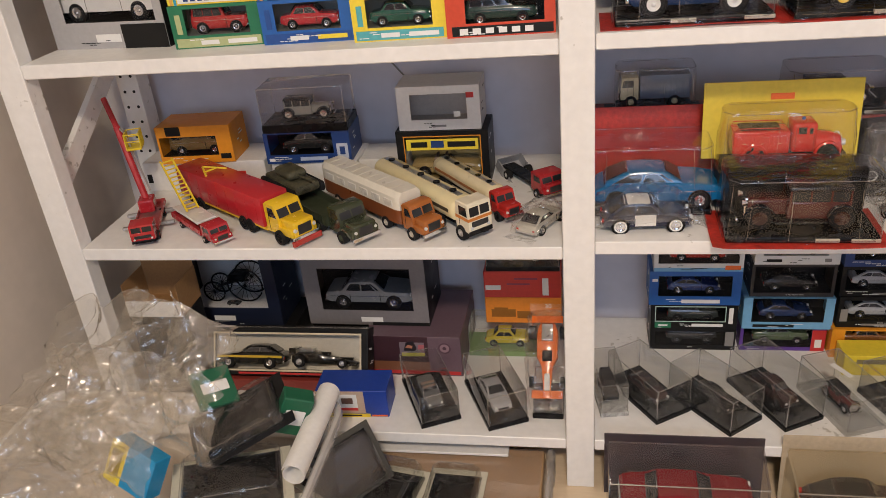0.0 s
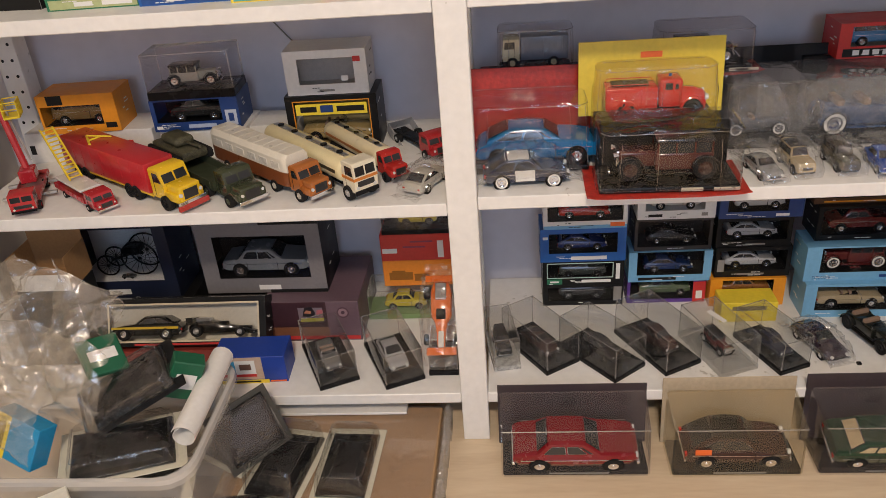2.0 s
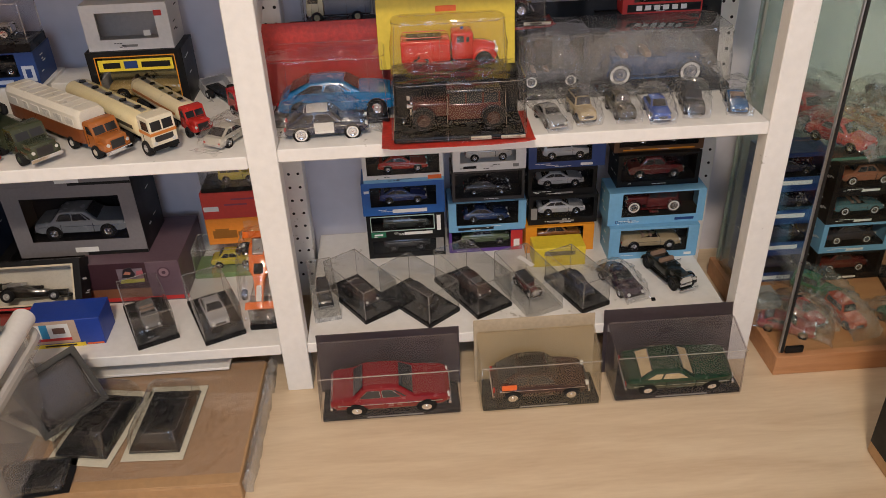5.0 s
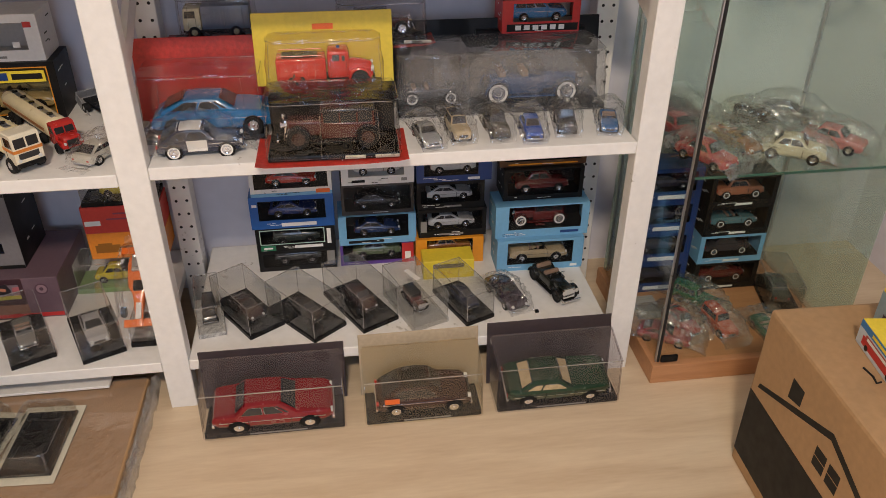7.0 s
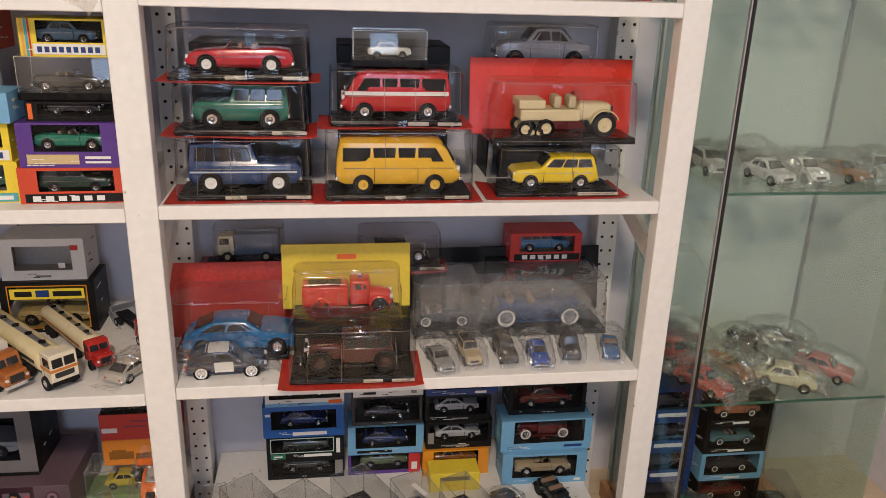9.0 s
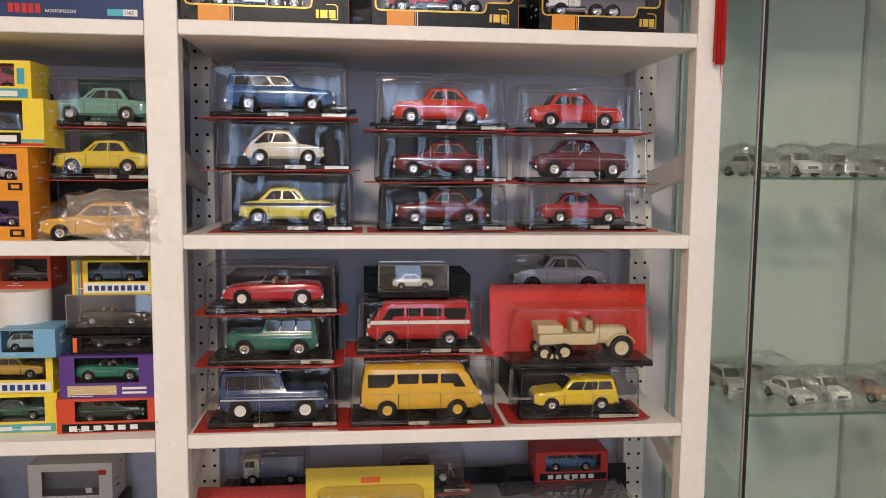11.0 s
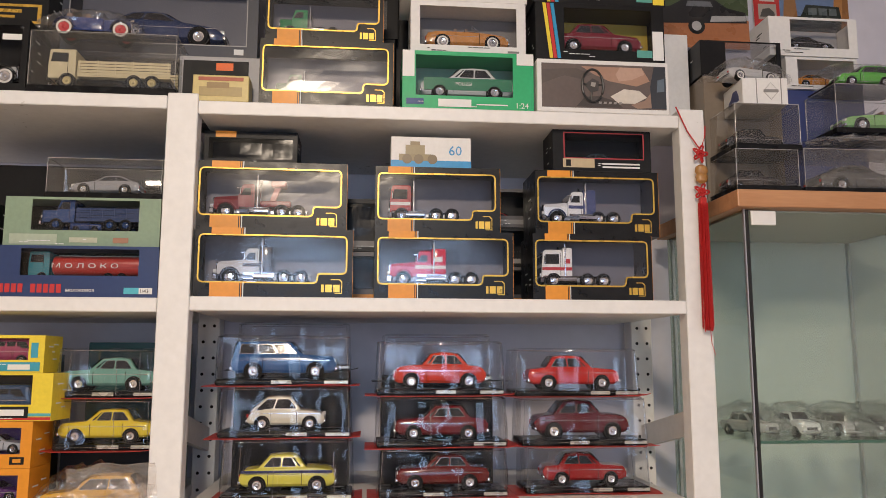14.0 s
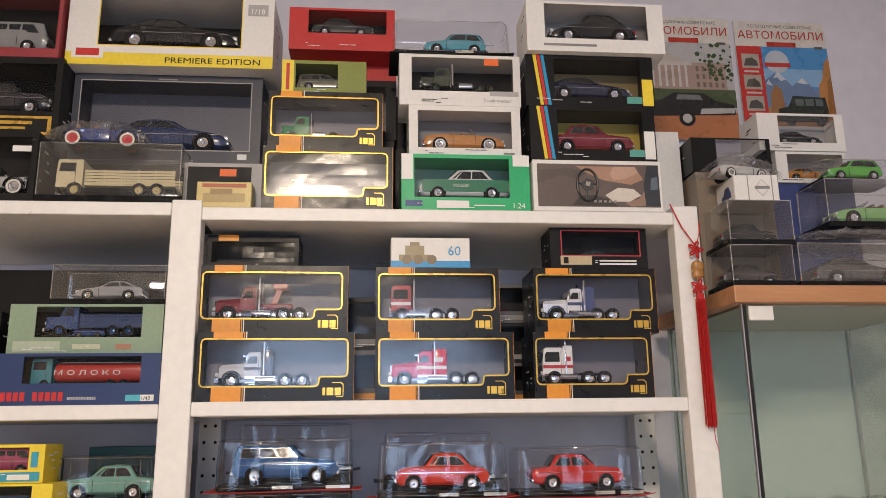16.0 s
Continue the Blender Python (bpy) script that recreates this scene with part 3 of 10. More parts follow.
    for u in axles:
        for s in (1, -1):
            bm = bmesh.new()
            add_cyl(bm, (u * length, s * half * 0.70, r), "y", r * 1.20, r * 1.20, s * (half * 0.30 + 0.0004), 22)
            part("wheel_arch", fixed(bm), SEAM, car)
            wheel(car, u * length, s * (half * 1.005 - 0.011 * length), r, 0.040 * length, rim, white=white)
    if chrome:
        zc = 0.26 * high
        for u, sg in ((-0.012, 1), (0.988, 1)):
            part("bumper", soft_box(u * length, (u + 0.024) * length, -half * 0.93, half * 0.93, zc - 0.016 * length, zc + 0.014 * length, 0.005 * length), CHROME, car, smooth=True)
        for s in (1, -1):
            part("side_trim", boxes((0.06 * length, 0.94 * length, s * half * 0.996 - 0.0005, s * half * 0.996 + 0.0005, 0.47 * high, 0.47 * high + 0.0042 * length)), CHROME, car)
    if lights:
        part("grille", soft_box(0.985 * length, 1.003 * length, -half * 0.48, half * 0.48, 0.30 * high, 0.42 * high, 0.003 * length, 1), GRILLE, car)
        for s in (1, -1):
            bm = bmesh.new()
            add_cyl(bm, (0.965 * length, s * half * 0.66, 0.43 * high), "x", 0.030 * length, 0.026 * length, 0.032 * length, 16)
            part("headlight", fixed(bm), LENS, car, smooth=True)
            part("tail_light", soft_box(-0.004 * length, 0.02 * length, s * half * 0.72 - 0.02 * length, s * half * 0.72 + 0.02 * length, 0.36 * high, 0.46 * high, 0.003 * length, 1), REDLENS, car)
    for s in (1, -1):
        for u in ((0.30, 0.65) if length > 0.14 and kind not in ("coupe", "muscle", "open") else (0.64,) if length < 0.14 else (0.36, 0.64)):
            part("door_gap", boxes((u * length - 0.0004, u * length + 0.0004, s * half - 0.0006, s * half + 0.0003, 0.20 * high, 0.90 * belt * high)), SEAM, car)
        if band:
            part("side_band", boxes((0.02 * length, 0.97 * length, s * half * 0.99 - 0.0008, s * half * 0.99 + 0.0009, band[1] * high, band[2] * high)), paint(band[0], 0.4), car)
    return car


def vintage_car(length, colour, m, label, fender=None, flip=False, roof=True, white=False, name="model_car", rim=None):
    """An upright old car with a long bonnet, sweeping wings and running boards."""
    if flip:
        m = m @ pose(0, 0, 0, 0, 0, 180)
    L, h, w = length, 0.36 * length, 0.165 * length
    car = thing(name, m @ pose(-L / 2, 0, 0), label, "model car")
    body, wing = paint(colour), paint(fender or (0.015, 0.015, 0.017))
    part("bonnet", soft_box(0.58 * L, 0.90 * L, -0.55 * w, 0.55 * w, 0.10 * L, 0.235 * L, 0.02 * L, 3), body, car, smooth=True)
    part("radiator", soft_box(0.885 * L, 0.915 * L, -0.55 * w, 0.55 * w, 0.09 * L, 0.25 * L, 0.01 * L), CHROME, car)
    part("body", soft_box(0.12 * L, 0.60 * L, -0.80 * w, 0.80 * w, 0.08 * L, 0.235 * L, 0.018 * L, 3), body, car, smooth=True)
    if roof:
        part("window", soft_box(0.15 * L, 0.57 * L, -0.76 * w, 0.76 * w, 0.22 * L, 0.325 * L, 0.008 * L), WINDOW, car)
        part("roof", soft_box(0.12 * L, 0.60 * L, -0.82 * w, 0.82 * w, 0.315 * L, h, 0.018 * L, 3), body if fender else wing, car, smooth=True)
        for u in (0.14, 0.28, 0.43, 0.58):
            for s in (1, -1):
                part("pillar", boxes((u * L - 0.007 * L, u * L + 0.007 * L, s * 0.77 * w - 0.006 * L, s * 0.77 * w + 0.006 * L, 0.22 * L, 0.33 * L)), body, car)
    else:
        for u in (0.20, 0.40):
            part("seat", soft_box(u * L, (u + 0.06) * L, -0.7 * w, 0.7 * w, 0.2 * L, 0.28 * L, 0.015 * L, 2), paint((0.26, 0.17, 0.12), 0.6), car, smooth=True)
        part("windscreen", boxes((0.585 * L, 0.592 * L, -0.7 * w, 0.7 * w, 0.23 * L, 0.31 * L)), CLEAR, car)
        part("windscreen_frame", boxes((0.583 * L, 0.594 * L, -0.72 * w, 0.72 * w, 0.31 * L, 0.318 * L)), CHROME, car)
    r = 0.098 * L
    for u in (0.19, 0.80):
        for s in (1, -1):
            wheel(car, u * L, s * 0.82 * w, r, 0.034 * L, rim or CHROME, 0.6, white)
            bm = bmesh.new()
            rings = []
            for i in range(13):
                a = math.radians(8 + 172 * i / 12)
                ring = []
                for k, y in ((1.12, 0.66), (1.12, 1.04), (1.20, 1.0), (1.20, 0.68)):
                    ring.append((u * L + r * k * math.cos(a), s * y * w, r + r * k * math.sin(a)))
                rings.append(ring)
            add_loft(bm, rings)
            part("wing", fixed(bm), wing, car, smooth=True)
    for s in (1, -1):
        part("running_board", soft_box(0.28 * L, 0.70 * L, s * 0.86 * w - 0.16 * w, s * 0.86 * w + 0.16 * w, 0.062 * L, 0.075 * L, 0.003 * L, 1), wing, car)
        bm = bmesh.new()
        add_cyl(bm, (0.895 * L, s * 0.62 * w, 0.215 * L), "x", 0.014 * L, 0.034 * L, 0.045 * L, 16)
        part("headlight", fixed(bm), CHROME, car, smooth=True)
    part("bumper", soft_box(0.965 * L, 0.985 * L, -0.9 * w, 0.9 * w, 0.075 * L, 0.10 * L, 0.005 * L), CHROME, car)
    part("chassis", boxes((0.10 * L, 0.93 * L, -0.5 * w, 0.5 * w, 0.055 * L, 0.085 * L)), BLACK, car)
    return car


def racing_car(length, colour, m, label, flip=False, trim=None):
    """An open-wheel racing car with wide tyres and wings."""
    if flip:
        m = m @ pose(0, 0, 0, 0, 0, 180)
    L = length
    car = thing("racing_car", m @ pose(-L / 2, 0, 0), label, "model car")
    body = paint(colour)
    part("body", hull(L, 0.14 * L, [(0, 0.15 * L), (0.1, 0.21 * L), (0.35, 0.22 * L), (0.55, 0.16 * L), (0.85, 0.11 * L), (1, 0.07 * L)],
                      [(0, 0.05 * L), (1, 0.04 * L)], [(0, 0.6), (0.2, 1.0), (0.5, 0.95), (0.62, 0.5), (1, 0.3)]), body, car, smooth=True)
    part("nose_panel", soft_box(0.55 * L, 0.92 * L, -0.035 * L, 0.035 * L, 0.10 * L, 0.135 * L, 0.01 * L), trim or body, car)
    part("cockpit", soft_box(0.42 * L, 0.56 * L, -0.06 * L, 0.06 * L, 0.15 * L, 0.20 * L, 0.01 * L), SEAM, car)
    part("engine", soft_box(0.10 * L, 0.32 * L, -0.07 * L, 0.07 * L, 0.18 * L, 0.26 * L, 0.01 * L), STEEL, car)
    part("front_wing", soft_box(0.90 * L, 1.0 * L, -0.19 * L, 0.19 * L, 0.035 * L, 0.055 * L, 0.004 * L), body, car)
    part("rear_wing", soft_box(0.0, 0.09 * L, -0.19 * L, 0.19 * L, 0.25 * L, 0.265 * L, 0.004 * L), body, car)
    for s in (1, -1):
        part("wing_end", boxes((0.0, 0.10 * L, s * 0.19 * L - 0.003 * L, s * 0.19 * L + 0.003 * L, 0.17 * L, 0.28 * L)), body, car)
        wheel(car, 0.16 * L, s * 0.19 * L, 0.085 * L, 0.085 * L, STEEL, 0.55)
        wheel(car, 0.80 * L, s * 0.19 * L, 0.070 * L, 0.055 * L, STEEL, 0.55)
        part("axle", tube([(0.80 * L, 0, 0.07 * L), (0.80 * L, s * 0.19 * L, 0.07 * L)], 0.006 * L), STEEL, car)
        part("axle", tube([(0.16 * L, 0, 0.085 * L), (0.16 * L, s * 0.19 * L, 0.085 * L)], 0.006 * L), STEEL, car)
    return car


def cab_mesh(parent, x0, x1, w, z0, z1, colour, bonnet=0.0, lower=None, visor=True):
    """A lorry cab from x0 (back) to x1 (front); bonnet: length of the nose ahead of the windscreen."""
    xc = x1 - bonnet
    h = z1 - z0
    col = paint(colour)
    bm = bmesh.new()
    lean = 0.04 * h if not bonnet else 0.16 * h
    pts = [(x0, z0), (xc, z0), (xc, z0 + 0.5 * h), (xc - lean, z1 - 0.05 * h), (xc - lean - 0.05 * h, z1), (x0 + 0.04 * h, z1), (x0, z1 - 0.05 * h)]
    add_loft(bm, [[(x, y, z if abs(y) < w * 0.49 else min(z, z1 - 0.03 * h)) for x, z in pts] for y in (-w / 2, -w * 0.46, w * 0.46, w / 2)])
    part("cab", fixed(bm), col, parent, smooth=True)
    bm = bmesh.new()
    e = 0.006 * h
    za, zb = z0 + 0.55 * h, z1 - 0.14 * h
    xa, xb = xc, xc - lean * 0.86
    add_loft(bm, [[(xa + e, y, za), (xb + e, y, zb), (xb - 0.05 * h, y, zb), (xa - 0.05 * h, y, za)] for y in (-w * 0.42, -w * 0.03)])
    add_loft(bm, [[(xa + e, y, za), (xb + e, y, zb), (xb - 0.05 * h, y, zb), (xa - 0.05 * h, y, za)] for y in (w * 0.03, w * 0.42)])
    part("windscreen", fixed(bm), WINDOW, parent)
    for s in (1, -1):
        bm = bmesh.new()
        sx = x0 + 0.30 * (xc - x0)
        add_loft(bm, [[(sx, y, za), (xc - 0.07 * h, y, za), (xc - lean - 0.08 * h, y, zb), (sx, y, zb)] for y in (s * w * 0.47, s * (w * 0.5 + e))])
        part("window", fixed(bm), WINDOW, parent)
        bm = boxes((sx - 0.02 * h, sx - 0.005 * h, s * w * 0.5 - 0.0004, s * w * 0.5 + 0.0003, z0 + 0.06 * h, zb))
        part("door_gap", bm, SEAM, parent)
    if bonnet:
        part("bonnet", soft_box(xc - 0.02 * h, x1, -w * 0.40, w * 0.40, z0, z0 + 0.54 * h, 0.08 * h, 3), col, parent, smooth=True)
        for s in (1, -1):
            part("wing", soft_box(xc - 0.02 * h, x1 - 0.05 * h, s * w * 0.40 - w * 0.1, s * w * 0.40 + w * 0.1, z0, z0 + 0.30 * h, 0.06 * h, 2), col, parent, smooth=True)
        part("grille", soft_box(x1 - 0.01, x1 + 0.008 * h, -w * 0.26, w * 0.26, z0 + 0.08 * h, z0 + 0.42 * h, 0.01 * h, 1), GRILLE, parent)
    else:
        part("grille", soft_box(x1 - 0.02 * h, x1 + 0.012 * h, -w * 0.36, w * 0.36, z0 + 0.16 * h, z0 + 0.36 * h, 0.01 * h, 1), GRILLE, parent)
    if lower:
        part("cab_stripe", boxes((x0 - 0.0006, x1 - bonnet + 0.0006, -w * 0.5 - 0.0006, w * 0.5 + 0.0006, z0 + 0.40 * h, z0 + 0.50 * h)), paint(lower, 0.4), parent)
    for s in (1, -1):
        bm = bmesh.new()
        add_cyl(bm, (x1 - 0.03 * h, s * w * 0.36, z0 + (0.14 if not bonnet else 0.26) * h), "x", 0.07 * h, 0.06 * h, 0.05 * h, 14)
        part("headlight", fixed(bm), LENS, parent, smooth=True)
    part("bumper", soft_box(x1 - 0.04 * h, x1 + 0.05 * h, -w * 0.50, w * 0.50, z0 - 0.10 * h, z0 + 0.05 * h, 0.02 * h), CHROME if bonnet else BLACK, parent)


def lorry(length, colour, m, label, cab=0.22, bonnet=0.10, cargo="flat", load=(0.6, 0.6, 0.6), axles=(0.86, 0.24, 0.12), high=0.32, wide=0.23, flip=False,
          lower=None, name="model_truck", load2=None, rim=None, chassis=None, lifted=0.0, big=1.0):
    """A model lorry, its front to +x."""
    if flip:
        m = m @ pose(0, 0, 0, 0, 0, 180)
    L = length
    t = thing(name, m @ pose(-L / 2, 0, 0), label, "model truck")
    r, w, zc = 0.062 * L * high / 0.32 * big, wide * L, 0.085 * L * high / 0.32 * (0.5 + 0.5 * big)
    part("chassis", soft_box(0.02 * L, 0.96 * L, -w * 0.26, w * 0.26, zc * 0.75, zc * 1.15, 0.004 * L, 1), chassis or BLACK, t)
    cab_mesh(t, (1 - cab - bonnet) * L, L, w * 0.92, zc, high * L, colour, bonnet * L, lower)
    for u in axles:
        for s in (1, -1):
            wheel(t, u * L, s * w * 0.42, r, 0.05 * L * wide / 0.23, rim or paint(colour), 0.5)
    x1 = (1 - cab - bonnet - 0.02) * L
    lm = paint(load, 0.35)
    z0 = zc * 1.15
    if cargo == "box":
        z1 = high * L * 1.05
        part("container", soft_box(0.0, x1, -w * 0.5, w * 0.5, z0, z1, 0.004 * L, 2), lm, t, smooth=True)
        for k in range(9):
            x = (0.06 + 0.88 * k / 8) * x1
            for s in (1, -1):
                part("rib", boxes((x - 0.0007, x + 0.0007, s * w * 0.5 - 0.0005, s * w * 0.5 + 0.0007, z0 + 0.006, z1 - 0.006)), lm, t)
        part("bed", boxes((0.0, x1 + 0.02 * L, -w * 0.48, w * 0.48, z0 - 0.012 * L, z0 - 0.0004)), paint(load2 or (0.6, 0.4, 0.05), 0.5), t)
    elif cargo == "tank":
        bm = bmesh.new()
        ring = []
        for k, s in ((0.0, 0.82), (0.015, 0.97), (0.03, 1.0), (0.97, 1.0), (0.985, 0.97), (1.0, 0.82)):
            ring.append([(k * x1, math.copysign(abs(math.cos(a)) ** 0.7, math.cos(a)) * w * 0.5 * s, z0 + 0.070 * L + math.copysign(abs(math.sin(a)) ** 0.8, math.sin(a)) * 0.070 * L * s)
                         for a in (2 * math.pi * i / 24 for i in range(24))])
        add_loft(bm, ring)
        part("tank", fixed(bm), lm, t, smooth=True)
        part("walkway", boxes((0.04 * x1, 0.96 * x1, -w * 0.10, w * 0.10, z0 + 0.14 * L, z0 + 0.145 * L)), STEEL, t)
        for k in range(5):
            bm = bmesh.new()
            add_cyl(bm, ((0.12 + 0.19 * k) * x1, 0, z0 + 0.145 * L), "z", 0.02 * L, 0.02 * L, 0.008 * L, 14)
            part("hatch", fixed(bm), BLACK, t)
        for s in (1, -1):
            part("side_stripe", boxes((0.05 * x1, 0.95 * x1, s * w * 0.5 - 0.0006, s * w * 0.5 + 0.0008, z0 + 0.060 * L, z0 + 0.080 * L)), paint(load2 or (0.1, 0.06, 0.03), 0.5), t)
    elif cargo == "tipper" or cargo == "flat":
        hgt = 0.12 * L if cargo == "tipper" else 0.055 * L
        bm = boxes((0.0, x1, -w * 0.5, w * 0.5, z0, z0 + 0.008 * L), (0.0, x1, -w * 0.5, -w * 0.5 + 0.008 * L, z0 + 0.0082 * L, z0 + hgt), (0.0, x1, w * 0.5 - 0.008 * L, w * 0.5, z0 + 0.0082 * L, z0 + hgt),
                   (0.0, 0.008 * L, -w * 0.49, w * 0.49, z0 + 0.0082 * L, z0 + hgt), (x1 - 0.008 * L, x1, -w * 0.49, w * 0.49, z0 + 0.0082 * L, z0 + hgt * 1.1))
        body = part("load_bed", bm, lm, t)
        if lifted:
            body.matrix_basis = pose(0, 0, z0, 0, lifted, 0) @ pose(0, 0, -z0)
        bm = bmesh.new()
        for k in range(7):
            x = (0.05 + 0.90 * k / 6) * x1
            for s in (1, -1):
                add_box(bm, x - 0.003 * L, x + 0.003 * L, s * w * 0.5 - 0.001, s * w * 0.5 + 0.0012, z0 + 0.004, z0 + hgt)
        ribs = part("bed_rib", bm, lm, t)
        ribs.matrix_basis = body.matrix_basis
    elif cargo == "caravan":
        bm = bmesh.new()
        rows = [(0.0, 0.86), (0.02, 0.95), (0.06, 1.0), (0.94, 1.0), (0.98, 0.95), (1.0, 0.86)]
        for zz in ((0.0, 0.45), (0.452, 1.0)):
            ring = []
            for k, s in rows:
                a, b = z0 + zz[0] * 0.19 * L, z0 + zz[1] * 0.19 * L * (0.93 + 0.07 * s)
                top = zz[1] == 1.0
                ring.append([(k * x1, -w * 0.5 * s, a), (k * x1, w * 0.5 * s, a), (k * x1, w * 0.5 * s, b - (0.03 * L if top else 0)), (k * x1, w * 0.36 * s, b), (k * x1, -w * 0.36 * s, b), (k * x1, -w * 0.5 * s, b - (0.03 * L if top else 0))])
            bm2 = bmesh.new()
            add_loft(bm2, ring)
            part("trailer_top" if zz[1] == 1.0 else "trailer_body", fixed(bm2), lm if zz[1] == 1.0 else paint(load2, 0.35), t, smooth=True)
        bm.free()
        for s in (1, -1):
            for k in range(6):
                part("window", soft_box((0.08 + 0.15 * k) * x1, (0.18 + 0.15 * k) * x1, s * w * 0.5 - 0.001, s * w * 0.5 + 0.0006, z0 + 0.10 * L, z0 + 0.14 * L, 0.0006, 1), paint((0.70, 0.67, 0.60), 0.3), t)
        bm = bmesh.new()
        for k in range(9):
            add_box(bm, (0.08 + 0.1 * k) * x1 - 0.0008, (0.08 + 0.1 * k) * x1 + 0.0008, -w * 0.36, w * 0.36, z0 + 0.185 * L, z0 + 0.192 * L)
        part("roof_rib", bm, lm, t)
    elif cargo == "stake":
        bm = boxes((0.0, x1, -w * 0.5, w * 0.5, z0, z0 + 0.012 * L))
        part("bed", bm, lm, t)
        bm = bmesh.new()
        for s in (1, -1):
            for k in range(5):
                add_box(bm, 0.0, x1, s * w * 0.49 - 0.003 * L, s * w * 0.49 + 0.003 * L, z0 + (0.014 + 0.026 * k) * L, z0 + (0.034 + 0.026 * k) * L)
            for k in range(6):
                x = 0.02 * L + (x1 - 0.04 * L) * k / 5
                add_box(bm, x - 0.004 * L, x + 0.004 * L, s * w * 0.51 - 0.003 * L, s * w * 0.51 + 0.003 * L, z0 + 0.012 * L, z0 + 0.145 * L)
        part("side_board", bm, lm, t)
    elif cargo == "fire":
        part("equipment_body", soft_box(0.0, x1 + 0.01 * L, -w * 0.5, w * 0.5, z0, high * L * 0.90, 0.006 * L, 2), lm, t, smooth=True)
        for s in (1, -1):
            bm = bmesh.new()
            for k in range(4):
                add_box(bm, (0.06 + 0.23 * k) * x1, (0.24 + 0.23 * k) * x1, s * w * 0.5 - 0.0004, s * w * 0.5 + 0.0005, z0 + 0.02 * L, high * L * 0.66)
            part("locker_door", bm, paint(colour, 0.3), t)
            part("running_strip", boxes((0.0, x1, s * w * 0.5 - 0.0008, s * w * 0.5 + 0.0010, z0 - 0.012 * L, z0 + 0.004 * L)), CHROME, t)
        bm = bmesh.new()
        zt = high * L * 0.955
        for s in (1, -1):
            add_box(bm, 0.0, 0.9 * L, s * w * 0.22 - 0.004 * L, s * w * 0.22 + 0.004 * L, zt, zt + 0.014 * L)
        for k in range(15):
            add_box(bm, 0.02 * L + 0.06 * L * k, 0.028 * L + 0.06 * L * k, -w * 0.22, w * 0.22, zt + 0.003 * L, zt + 0.010 * L)
        part("ladder", bm, lm, t)
        part("ladder_rest", boxes((0.1 * L, 0.13 * L, -w * 0.25, w * 0.25, high * L * 0.89, zt - 0.0002)), BLACK, t)
    elif cargo == "tractor":
        part("fifth_wheel", soft_box(0.08 * L, 0.26 * L, -w * 0.28, w * 0.28, z0, z0 + 0.02 * L, 0.003 * L), BLACK, t)
        for s in (1, -1):
            bm = bmesh.new()
            add_cyl(bm, (x1 - 0.015 * L, s * w * 0.42, z0), "z", 0.014 * L, 0.014 * L, high * L * 1.0 - z0 + 0.05 * L, 12)
            part("exhaust_stack", fixed(bm), CHROME, t, smooth=True)
            bm = bmesh.new()
            add_cyl(bm, (0.36 * L, s * w * 0.42, zc), "x", 0.045 * L, 0.045 * L, 0.17 * L, 16)
            part("fuel_tank", fixed(bm), CHROME, t, smooth=True)
        if load2:
            part("crane_post", strut(Vector((0.30 * L, 0, z0)), Vector((0.30 * L, 0, high * L)), 0.03 * L), lm, t)
            part("crane_arm", strut(Vector((0.14 * L, 0, z0 + 0.06 * L)), Vector((0.32 * L, 0, high * L)), 0.02 * L), lm, t)
    return t


